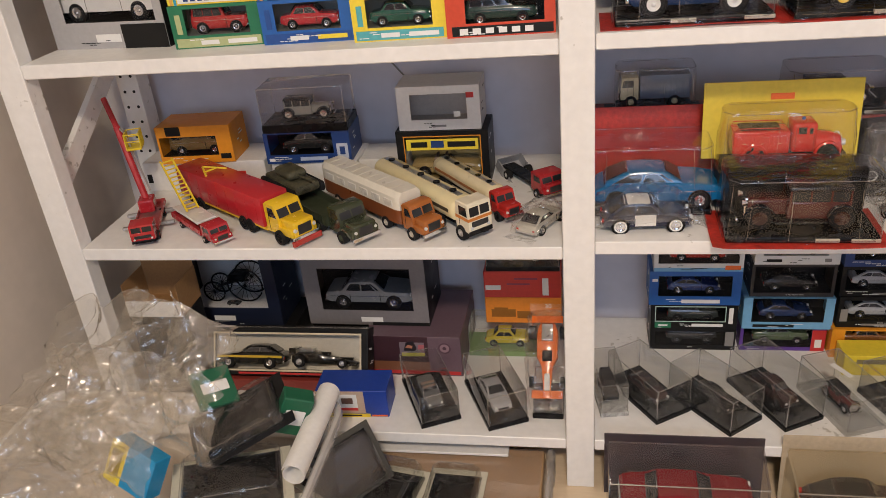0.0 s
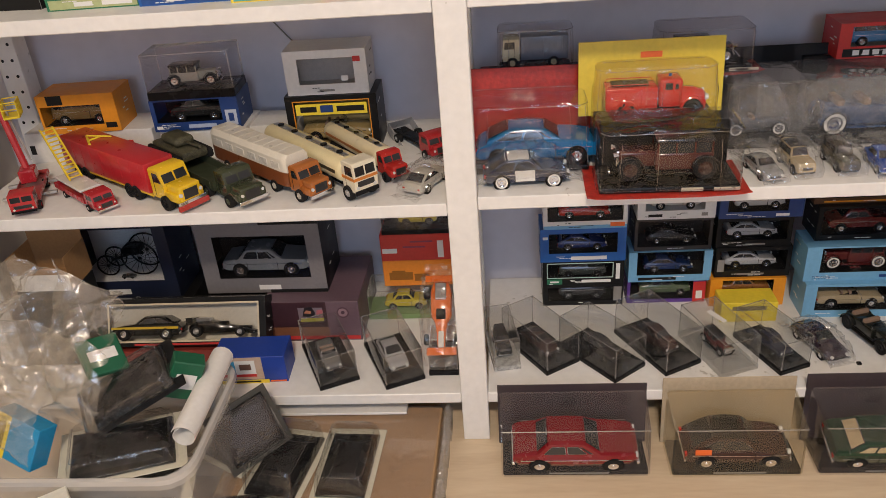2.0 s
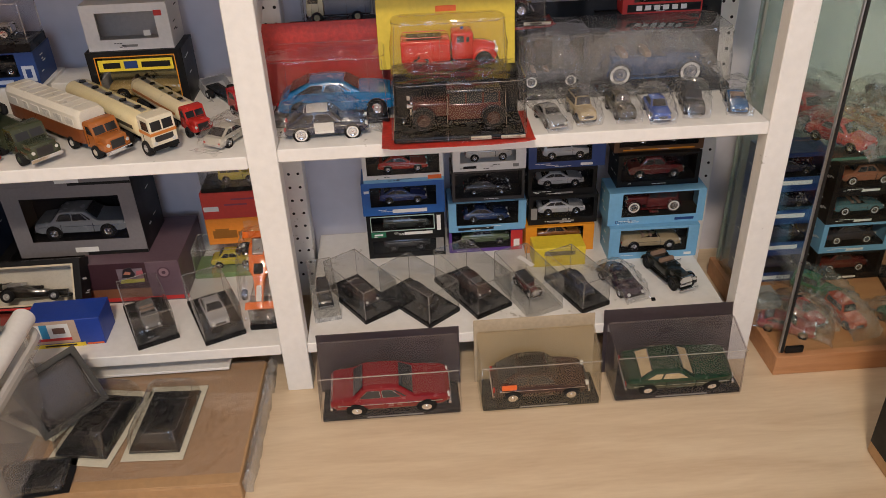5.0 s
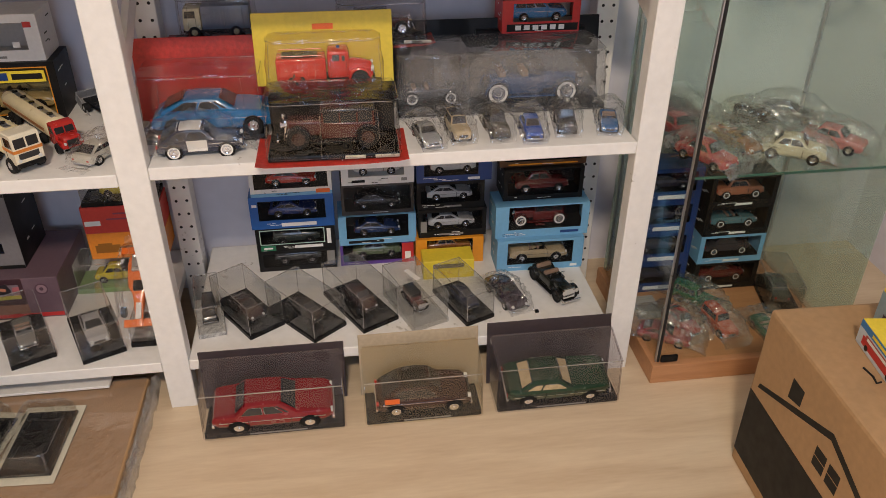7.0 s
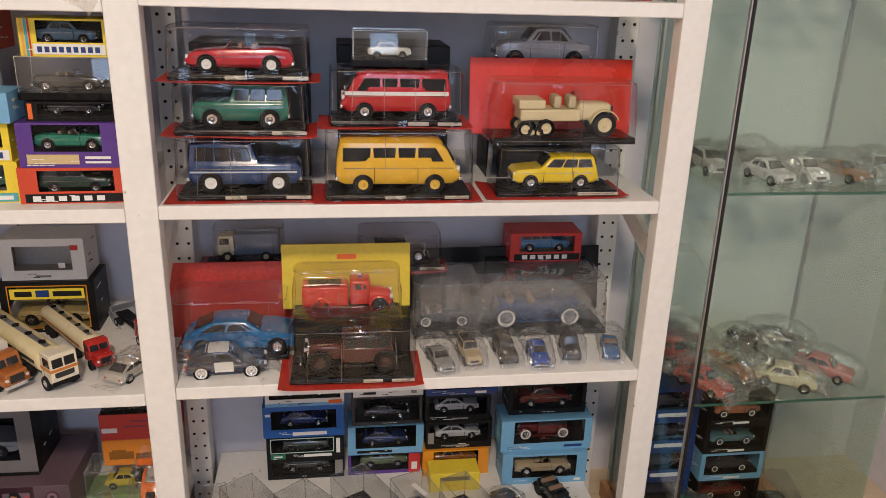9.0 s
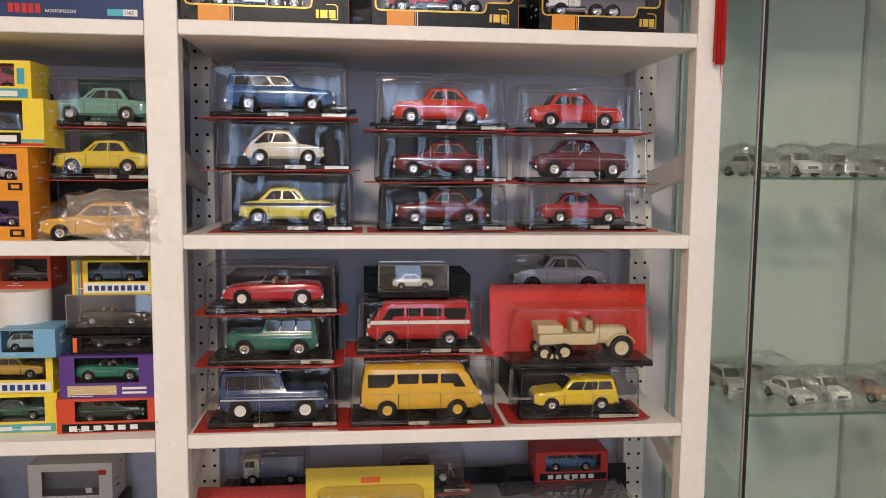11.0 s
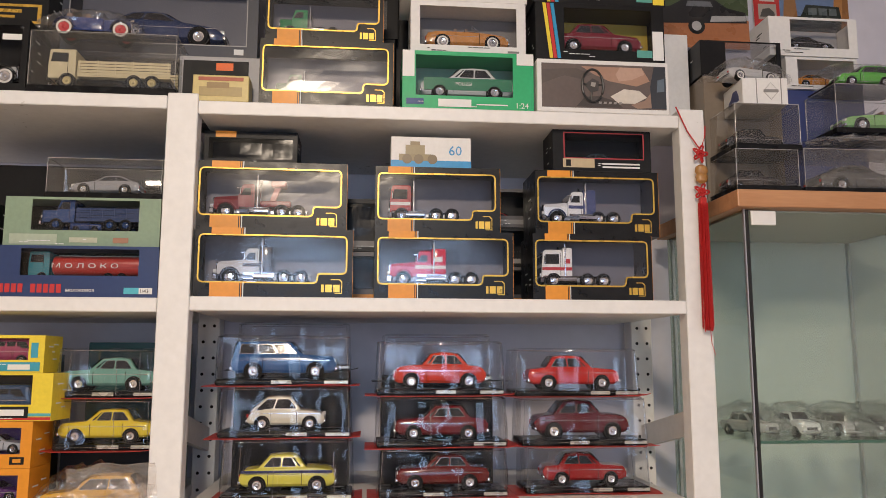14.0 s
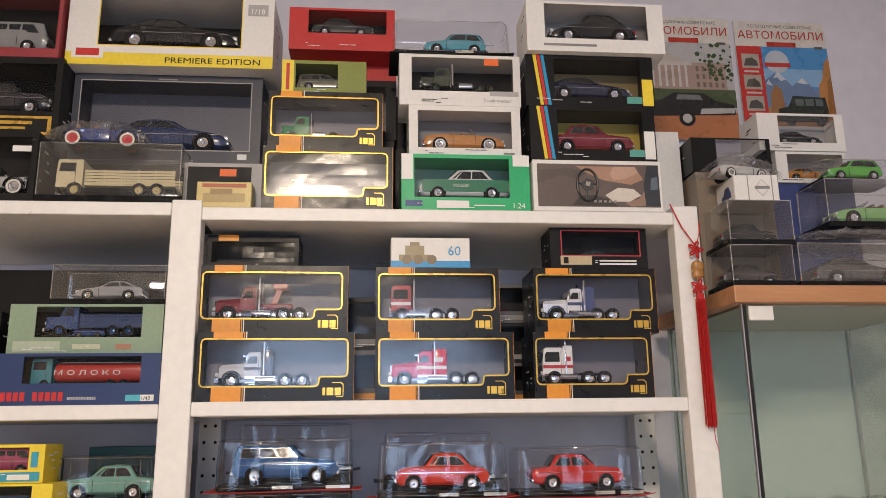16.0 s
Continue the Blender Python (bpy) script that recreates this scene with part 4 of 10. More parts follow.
def big_rig(m, colour, label, nose=True, sleeper=0.020, stripe=None, roof=None, crane=None, length=0.155, visor=True):
    """A long road tractor, its front to +x, on z = 0."""
    L, w, r = length, 0.056, 0.0128
    t = thing("model_truck", m @ pose(0, 0, 0, 0, 0, 180) @ pose(-L / 2, 0, 0), label, "model truck", "boxed lorry tractors")
    col, top = paint(colour), paint(roof or colour)
    xc = L - 0.046 if nose else L - 0.002
    xb = xc - (0.027 if nose else 0.036)
    zc, zt = 0.0165, 0.061 if nose else 0.066
    for s in (1, -1):
        part("frame_rail", boxes((0.004, L - 0.010, s * 0.010 - 0.002, s * 0.010 + 0.002, 0.012, 0.0165)), STEEL, t)
    bm = bmesh.new()
    lean = 0.006 if nose else 0.0025
    prof = [(xb, zc), (xc, zc), (xc, 0.040), (xc - lean, zt - 0.003), (xc - lean - 0.004, zt), (xb + 0.003, zt), (xb, zt - 0.002)]
    add_loft(bm, [[(x, y, z - (0.002 if abs(y) > w * 0.44 and z > 0.05 else 0)) for x, z in prof] for y in (-w * 0.46, -w * 0.43, w * 0.43, w * 0.46)])
    part("cab", fixed(bm), col, t, smooth=True)
    for s in (1, -1):
        bm = bmesh.new()
        add_loft(bm, [[(xb + 0.006, y, 0.041), (xc - 0.004, y, 0.041), (xc - lean - 0.004, y, zt - 0.008), (xb + 0.006, y, zt - 0.008)] for y in (s * w * 0.44, s * (w * 0.46 + 0.0006))])
        part("window", fixed(bm), CARWIN, t)
        part("door_gap", boxes((xb + 0.003, xb + 0.0036, s * w * 0.46 - 0.0004, s * w * 0.46 + 0.0003, zc + 0.003, zt - 0.006)), SEAM, t)
        bm = bmesh.new()
        add_loft(bm, [[(xc + 0.0006, y, 0.042), (xc - lean + 0.0006, y, zt - 0.009), (xc - lean - 0.004, y, zt - 0.009), (xc - 0.004, y, 0.042)] for y in (s * w * 0.03, s * w * 0.40)])
        part("windscreen", fixed(bm), CARWIN, t)
        bm = bmesh.new()
        add_cyl(bm, (xb - 0.005, s * w * 0.43, 0.020), "z", 0.0024, 0.0024, 0.058, 12)
        part("exhaust_stack", fixed(bm), CHROME, t, smooth=True)
        bm = bmesh.new()
        add_cyl(bm, (xb - 0.024, s * w * 0.39, 0.0135), "x", 0.0078, 0.0078, 0.032, 18)
        part("fuel_tank", fixed(bm), CHROME, t, smooth=True)
        part("step", boxes((xb + 0.009, xb + 0.024, s * w * 0.40 - 0.004, s * w * 0.40 + 0.005, 0.009, 0.0105)), CHROME, t)
        part("side_skirt", soft_box(xb - 0.026, xc - 0.002, s * w * 0.44 - 0.003, s * w * 0.44 + 0.003, zc - 0.001, zc + 0.004, 0.0008, 1), CHROME, t)
        for x in (0.018, 0.046, L - (0.026 if nose else 0.022)):
            wheel(t, x, s * w * 0.42, r, 0.011, CHROME, 0.66)
        if nose:
            bm = bmesh.new()
            rings = []
            for i in range(10):
                a = radians(5 + 170 * i / 9)
                rings.append([(L - 0.026 + 0.0150 * k * math.cos(a), s * y, r + 0.0150 * k * math.sin(a)) for k, y in ((1, 0.016), (1, 0.0275), (1.12, 0.0265), (1.12, 0.016))])
            add_loft(bm, rings)
            part("wing", fixed(bm), top if roof else col, t, smooth=True)
        bm = bmesh.new()
        add_cyl(bm, (L - 0.004, s * w * 0.35, 0.0225), "x", 0.0036, 0.0032, 0.005, 14)
        part("headlight", fixed(bm), LENS, t, smooth=True)
        part("mirror", soft_box(xc - 0.005, xc - 0.003, s * w * 0.54 - 0.002, s * w * 0.54 + 0.002, 0.041, 0.054, 0.0006, 1), CHROME, t)
    if nose:
        bm = bmesh.new()
        add_loft(bm, [[(x, y * k, z) for y, z in ((-0.019, 0.018), (-0.020, 0.034), (-0.014, h), (0.014, h), (0.020, 0.034), (0.019, 0.018))] for x, k, h in ((xc - 0.001, 1.0, 0.0425), (L - 0.010, 0.90, 0.0395), (L - 0.004, 0.86, 0.038))])
        part("bonnet", fixed(bm), col, t, smooth=True)
        part("grille", soft_box(L - 0.006, L - 0.002, -0.0150, 0.0150, 0.017, 0.038, 0.001, 1), CHROME, t)
    else:
        part("grille", soft_box(L - 0.004, L - 0.0008, -0.018, 0.018, 0.022, 0.036, 0.001, 1), GRILLE, t)
    part("bumper", soft_box(L - 0.006, L + 0.002, -w * 0.49, w * 0.49, 0.008, 0.018, 0.001, 1), CHROME, t)
    if visor:
        part("visor", soft_box(xc - lean - 0.002, xc + 0.003, -w * 0.45, w * 0.45, zt - 0.0085, zt - 0.006, 0.0006, 1), CHROME, t)
    if sleeper:
        part("sleeper", soft_box(xb - sleeper, xb - 0.0006, -w * 0.46, w * 0.46, zc, zt + 0.004, 0.003, 2), top, t, smooth=True)
        for s in (1, -1):
            part("sleeper_mark", boxes((xb - sleeper * 0.75, xb - sleeper * 0.25, s * w * 0.46 - 0.0003, s * w * 0.46 + 0.0004, 0.042, 0.050)), paint(stripe or (0.6, 0.6, 0.6), 0.4), t)
    if stripe:
        for s in (1, -1):
            part("side_stripe", boxes((xb - (sleeper or 0) + 0.001, xc - 0.0006, s * w * 0.46 - 0.0003, s * w * 0.46 + 0.0005, 0.030, 0.0355)), paint(stripe, 0.4), t)
    part("fifth_wheel", soft_box(0.020, 0.046, -0.013, 0.013, 0.0167, 0.0205, 0.001, 1), BLACK, t)
    part("rear_wing", soft_box(0.002, 0.062, -w * 0.20, w * 0.20, 0.0168, 0.0185, 0.0006, 1), STEEL, t)
    if crane:
        part("crane_post", strut(Vector((xb - 0.022, 0, 0.019)), Vector((xb - 0.040, 0, 0.066)), 0.005), paint(crane, 0.4), t)
        part("crane_head", soft_box(xb - 0.052, xb - 0.026, -0.012, 0.012, 0.060, 0.070, 0.002, 1), paint(crane, 0.4), t)
        part("tool_body", soft_box(0.030, xb - 0.010, -w * 0.46, w * 0.46, 0.0215, 0.032, 0.002, 1), col, t)
    return t

def fire_engine(m, L):
    """An old long-nosed fire engine, its front to +x."""
    red = paint((0.62, 0.025, 0.02))
    t = thing("model_truck", m @ pose(-L / 2, 0, 0), "red long-nosed fire engine model with a hose locker", "model truck")
    w, h = 0.130 * L, 0.40 * L
    part("chassis", soft_box(0.03 * L, 0.95 * L, -0.6 * w, 0.6 * w, 0.065 * L, 0.10 * L, 0.003 * L, 1), BLACK, t)
    part("pump_body", soft_box(0.0, 0.50 * L, -w, w, 0.10 * L, 0.315 * L, 0.014 * L, 3), red, t, smooth=True)
    for sy in (1, -1):
        for k in range(3):
            part("locker_door", soft_box((0.03 + 0.155 * k) * L, (0.165 + 0.155 * k) * L, sy * w - 0.0006, sy * w + 0.0008, 0.135 * L, 0.275 * L, 0.0005, 1), red, t)
            part("door_handle", boxes(((0.09 + 0.155 * k) * L, (0.115 + 0.155 * k) * L, sy * (w + 0.0008) - 0.0004, sy * (w + 0.0008) + 0.0006, 0.20 * L, 0.207 * L)), CHROME, t)
        part("rail", tube([(0.02 * L, sy * 0.85 * w, 0.315 * L), (0.03 * L, sy * 0.85 * w, 0.345 * L), (0.46 * L, sy * 0.85 * w, 0.345 * L), (0.48 * L, sy * 0.85 * w, 0.315 * L)], 0.0045 * L), red, t)
        part("running_board", soft_box(0.36 * L, 0.66 * L, sy * w - 0.10 * w, sy * w + 0.16 * w, 0.075 * L, 0.092 * L, 0.002 * L, 1), CHROME, t)
        part("window", soft_box(0.56 * L, 0.645 * L, sy * 0.93 * w - 0.0005, sy * 0.93 * w + 0.0014, 0.275 * L, 0.355 * L, 0.0012, 1), CARWIN, t)
        part("window", soft_box(0.655 * L, 0.700 * L, sy * 0.93 * w - 0.0005, sy * 0.93 * w + 0.0014, 0.275 * L, 0.345 * L, 0.0012, 1), CARWIN, t)
        part("door_gap", boxes((0.545 * L, 0.549 * L, sy * 0.95 * w - 0.0002, sy * 0.95 * w + 0.0004, 0.115 * L, 0.36 * L)), SEAM, t)
        part("door_gap", boxes((0.705 * L, 0.709 * L, sy * 0.95 * w - 0.0002, sy * 0.95 * w + 0.0004, 0.115 * L, 0.27 * L)), SEAM, t)
        for u in (0.20, 0.84):
            wheel(t, u * L, sy * 0.80 * w, 0.088 * L, 0.055 * L, RUBBER, 0.55)
            bm = bmesh.new()
            rings = []
            for i in range(13):
                a = radians(4 + 176 * i / 12)
                rings.append([(u * L + 0.102 * L * k * math.cos(a), sy * y * w, 0.088 * L + 0.102 * L * k * math.sin(a)) for k, y in ((1, 0.45), (1, 1.06), (1.13, 1.0), (1.16, 0.45))])
            add_loft(bm, rings)
            part("wing", fixed(bm), red, t, smooth=True)
        bm = bmesh.new()
        add_cyl(bm, (0.955 * L, sy * 0.72 * w, 0.19 * L), "x", 0.026 * L, 0.030 * L, 0.028 * L, 16)
        part("headlight", fixed(bm), LENS, t, smooth=True)
    part("cab", soft_box(0.515 * L, 0.735 * L, -0.95 * w, 0.95 * w, 0.10 * L, 0.385 * L, 0.030 * L, 4), red, t, smooth=True)
    part("windscreen", soft_box(0.728 * L, 0.739 * L, -0.72 * w, 0.72 * w, 0.285 * L, 0.350 * L, 0.002 * L, 1), CARWIN, t)
    bm = bmesh.new()
    add_loft(bm, [[(x * L, y * k * w, z * L) for y, z in ((-0.80, 0.10), (-0.84, 0.19), (-0.62, hh - 0.03), (-0.30, hh), (0.30, hh), (0.62, hh - 0.03), (0.84, 0.19), (0.80, 0.10))] for x, k, hh in ((0.72, 1.0, 0.275), (0.86, 0.92, 0.262), (0.95, 0.80, 0.235), (0.975, 0.66, 0.20))])
    part("bonnet", fixed(bm), red, t, smooth=True)
    part("grille", soft_box(0.955 * L, 0.982 * L, -0.34 * w, 0.34 * w, 0.12 * L, 0.205 * L, 0.004 * L, 1), TRIM, t)
    part("bumper", soft_box(0.975 * L, 0.998 * L, -0.95 * w, 0.95 * w, 0.075 * L, 0.098 * L, 0.004 * L, 1), BLACK, t)
    part("hose_reel", soft_box(0.06 * L, 0.42 * L, -0.6 * w, 0.6 * w, 0.316 * L, 0.338 * L, 0.004 * L, 1), BLACK, t)
    bm = bmesh.new()
    add_cyl(bm, (0.63 * L, 0.0, 0.383 * L), "z", 0.018 * L, 0.014 * L, 0.024 * L, 14)
    part("beacon", fixed(bm), paint((0.03, 0.10, 0.40)), t, smooth=True)
    return t

# ---- packaging ----
def add_plate(bm, x0, x1, z0, z1, y, t=0.0004):
    add_box(bm, x0, x1, y - t, y, z0, z1)


def lettering(text, size, material, parent, x, y, z, centre=False, width=None, name="lettering", rot=(90, 0, 0)):
    """Flat raised letters on a front face, standing at (x, y, z) of their parent."""
    cu = bpy.data.curves.new(name, "FONT")
    cu.body, cu.size, cu.extrude = text, size, 0.0001
    cu.resolution_u = 2
    cu.align_x = "CENTER" if centre else "LEFT"
    tmp = bpy.data.objects.new(name, cu)
    scene.collection.objects.link(tmp)
    me = bpy.data.meshes.new_from_object(tmp.evaluated_get(bpy.context.evaluated_depsgraph_get()))
    bpy.data.objects.remove(tmp)
    me.materials.clear()
    me.materials.append(material)
    ob = new(name, me)
    ob.parent = parent
    k = 1.0
    if width and me.vertices:
        xs = [v.co.x for v in me.vertices]
        k = width / max(max(xs) - min(xs), 1e-6)
    ob.matrix_basis = pose(x, y, z, *rot) @ Matrix.Diagonal((k, 1, 1, 1))
    return ob


def round_rect(w, d, r, y0=0.0, n=4, ridge=0.0):
    """Points of a rounded rectangle w wide, from y0 to y0 + d, with upright ridges along its front."""
    pts = []
    for cx, cy, a0 in ((w / 2 - r, y0 + d - r, 0), (-w / 2 + r, y0 + d - r, 90), (-w / 2 + r, y0 + r, 180)):
        for i in range(n + 1):
            a = radians(a0 + 90 * i / n)
            pts.append((cx + r * math.cos(a), cy + r * math.sin(a)))
    f = [-0.30, -0.27, -0.08, -0.05, 0.16, 0.19, 0.34, 0.37]
    for i, k in enumerate(f):
        pts.append((k * w, y0 + (ridge if (i // 2) % 2 else 0.0) if i % 2 == 0 else y0 + (0.0 if (i // 2) % 2 else ridge)))
    for i in range(n + 1):
        a = radians(270 + 90 * i / n)
        pts.append((w / 2 - r + r * math.cos(a), y0 + r + r * math.sin(a)))
    return pts


def dome_edges(w, d, h, seed, taper=0.95, z0=0.0, ridge=0.0045, edge=0.010, r=0.012):
    """Fine thick rims where a dome folds: round its top, down its corners and ribs, and along its foot."""
    rnd = random.Random(seed * 7 + 1)
    bm = bmesh.new()
    e = 0.00034

    def bar(p, q, t):
        d0 = (Vector(q) - Vector(p)).normalized()
        s = d0.cross(Vector((0.3, 1, 0.2))).normalized() * t
        u = s.cross(d0).normalized() * t
        add_loft(bm, [[Vector(c) + a * s + b * u for a, b in ((-1, -1), (1, -1), (1, 1), (-1, 1))] for c in (p, q)])
    ww, dd = w * (taper + 0.008), d * (1 - (1 - taper) * 1.1)
    y0 = (d - dd) * 0.5
    for z, k in ((z0 + h - edge * 0.35, 1.0), (z0 + 0.006, 1.035)):
        a, b0, b1 = ww * k / 2, y0 if k == 1 else 0.0008, y0 + dd
        for p, q in (((-a + r, b0), (a - r, b0)), ((-a, b0 + r), (-a, b1 - r)), ((a, b0 + r), (a, b1 - r)), ((-a + r, b0), (-a, b0 + r)), ((a - r, b0), (a, b0 + r)), ((-a + r, b1), (a - r, b1))):
            bar((*p, z + rnd.uniform(-0.0008, 0.0008)), (*q, z + rnd.uniform(-0.0008, 0.0008)), e * (1.3 if k == 1 else 1.0))
    for k in (-0.34, -0.10, 0.12, 0.36):
        if rnd.random() < 0.45:
            k += rnd.uniform(-0.02, 0.02)
            bar((k * w, 0.0006, z0 + 0.006), (k * w * taper, y0 - 0.0002, z0 + h - edge * rnd.uniform(0.4, 2.5)), e * rnd.uniform(0.8, 1.5))
    for s in (1, -1):
        bar((s * (w / 2 - 0.006), 0.004, z0 + 0.006), (s * (ww / 2 - 0.005), y0 + 0.003, z0 + h - edge * 0.5), e * 1.2)
    return bm


def dome_mesh(w, d, h, taper=0.95, r=0.012, z0=0.0, ridge=0.0045, edge=0.010, seed=0):
    bm = bmesh.new()
    rnd = random.Random(seed)
    rings = []
    rows = [(0.0, 1.0, 0.0), (0.004, 0.985, 0.0), (h * 0.30, 0.978, 0.0), (h * 0.55, 0.972, 0.0), (h * 0.75, taper + 0.016, 0.0), (h - edge, taper + 0.012, 0.0), (h - edge * 0.35, taper - 0.004, 0.003), (h, taper - 0.035, 0.009)]
    for z, k, inset in rows:
        ww, dd = w * k, d * (1 - (1 - k) * 1.1)
        j = 0.0012 if 0.1 * h < z else 0.0
        rings.append([(x + rnd.uniform(-j, j), y + rnd.uniform(-j, j) * 1.3, z0 + z + rnd.uniform(-j, j) * 0.6) for x, y in round_rect(ww, dd, r, (d - dd) * 0.5, ridge=ridge)])
    vs = add_loft(bm, rings, cap=False)
    bm.faces.new(vs[-1])
    return fixed(bm)


def curled_card(x0, x1, y0, y1, z, seed, curl=0.009, t=0.0009, nx=16, ny=8):
    """A thin card whose free edges curl a little."""
    rnd = random.Random(seed)
    a, b, c = rnd.uniform(-1, 1), rnd.uniform(-1, 1), rnd.uniform(0, 6)
    bm = bmesh.new()
    grid = {}
    for s in (0, 1):
        for i in range(nx + 1):
            for j in range(ny + 1):
                u, v = i / nx, j / ny
                e = max(0, abs(u - 0.5) - 0.40) / 0.10
                f = max(0, 0.12 - v) / 0.12
                dz = curl * (e * e * (0.25 + 0.3 * a) * (1 if u > 0.5 else b) + f * f * 0.30 * math.sin(c + 5 * u))
                grid[s, i, j] = bm.verts.new((x0 + (x1 - x0) * u, y0 + (y1 - y0) * v, z + s * t + max(dz, -z * 0.9 if z > 0.001 else 0)))
    for i in range(nx):
        for j in range(ny):
            bm.faces.new([grid[1, i, j], grid[1, i + 1, j], grid[1, i + 1, j + 1], grid[1, i, j + 1]])
            bm.faces.new([grid[0, i, j + 1], grid[0, i + 1, j + 1], grid[0, i + 1, j], grid[0, i, j]])
    for i in range(nx):
        bm.faces.new([grid[0, i, 0], grid[0, i + 1, 0], grid[1, i + 1, 0], grid[1, i, 0]])
        bm.faces.new([grid[0, i + 1, ny], grid[0, i, ny], grid[1, i, ny], grid[1, i + 1, ny]])
    for j in range(ny):
        bm.faces.new([grid[0, 0, j + 1], grid[0, 0, j], grid[1, 0, j], grid[1, 0, j + 1]])
        bm.faces.new([grid[0, nx, j], grid[0, nx, j + 1], grid[1, nx, j + 1], grid[1, nx, j]])
    return bm


DOMEEDGE = clear("dome_fold", (0.80, 0.80, 0.82), 0.28, 0.18)
CLEAR = clear("clear_plastic", (0.95, 0.95, 0.96), 0.042, 0.03, bump=0.22, scale=26, stretch=(1.0, 1.0, 0.22))
ACRYL = clear("acrylic_cover", (0.92, 0.92, 0.91), 0.07, 0.03, bump=0.06, scale=10, haze=0.034, hazecol=(0.72, 0.70, 0.66))
PANE = clear("window_film", (0.86, 0.86, 0.88), 0.026, 0.14, bump=0.12, scale=11)
FILM = clear("crinkled_film", (0.95, 0.95, 0.95), 0.12, 0.10, bump=0.5, scale=60, haze=0.013)
OLDCLEAR = clear("yellowed_plastic", (0.93, 0.90, 0.83), 0.05, 0.07, bump=0.14, scale=14, haze=0.040, hazecol=(0.8, 0.7, 0.5))
REDCARD = mat("red_card", (0.50, 0.035, 0.022), 0.42, vary=0.22, scale=14, bump=0.2)
BLACKCARD = mat("black_card", (0.011, 0.011, 0.012), 0.42, vary=0.15, scale=18, spec=0.22)
WHITECARD = mat("white_card", (0.78, 0.77, 0.75), 0.5, vary=0.04, scale=14)
GREYCARD = mat("grey_card", (0.42, 0.41, 0.41), 0.5, vary=0.05, scale=14)
YELCARD = mat("yellow_card", (0.78, 0.60, 0.06), 0.4, vary=0.06, scale=12)
GOLD = mat("gold_foil", (0.72, 0.45, 0.08), 0.3, 0.55, vary=0.05)
SILVERP = mat("silver_plate", (0.62, 0.60, 0.50), 0.3, 0.6, vary=0.05)
ORANGE = mat("orange_card", (0.78, 0.30, 0.02), 0.42, vary=0.05, scale=14)
STICKER = mat("orange_sticker", (0.85, 0.16, 0.03), 0.5, vary=0.05, scale=60)
WHITEINK = mat("white_ink", (0.80, 0.80, 0.78), 0.5, vary=0.02)
BLACKINK = mat("black_ink", (0.012, 0.012, 0.012), 0.5, vary=0.02, spec=0.25)
GREYINK = mat("grey_ink", (0.25, 0.24, 0.23), 0.5, vary=0.05)
_card = {}


def card(colour, rough=0.42):
    if (colour, rough) not in _card:
        _card[colour, rough] = mat("printed_card", colour, rough, vary=0.06, scale=16)
    return _card[colour, rough]


def blister_pack(w, d, h, m, label, seed, rim=REDCARD, plinth=0.012, over=(0.016, 0.013, 0.008, 0.006), group="blister packs", plate=True, film=None):
    """A clear dome on a black plinth over a coloured card; local x across, y from the front (0) to the back. Over: how far the card
    stands out on the left, right, front and back."""
    p = thing("blister_pack", m, label, "blister pack", group)
    l, r, f, b = over
    part("backing_card", curled_card(-w / 2 - l, w / 2 + r, -f, d + b, 0.0004, seed), rim, p, "thin curled card")
    part("plinth", soft_box(-w / 2 + 0.004, w / 2 - 0.004, 0.004, d - 0.004, 0.0018, plinth, 0.003), BLACK, p, "black plastic plinth")
    part("dome_edge", dome_edges(w, d, h - 0.002, seed, z0=0.0018), DOMEEDGE, p, "thick bright folds of the dome").visible_shadow = False
    dome = part("dome", dome_mesh(w, d, h - 0.002, z0=0.0018, seed=seed), film or CLEAR, p, "clear vacuum-formed dome", smooth=True)
    dome.visible_shadow = False
    if plate:
        x = random.Random(seed).uniform(-0.2, 0.25) * w
        part("name_plate", soft_box(x, x + 0.034, 0.0012, 0.0036, 0.0045, 0.0105, 0.0006, 1), SILVERP, p, "small metallic plate")
        part("name_plate", soft_box(0.30 * w, 0.30 * w + 0.04, 0.0012, 0.0036, 0.0045, 0.0100, 0.0006, 1), SILVERP, p, "small metallic plate")
    return p


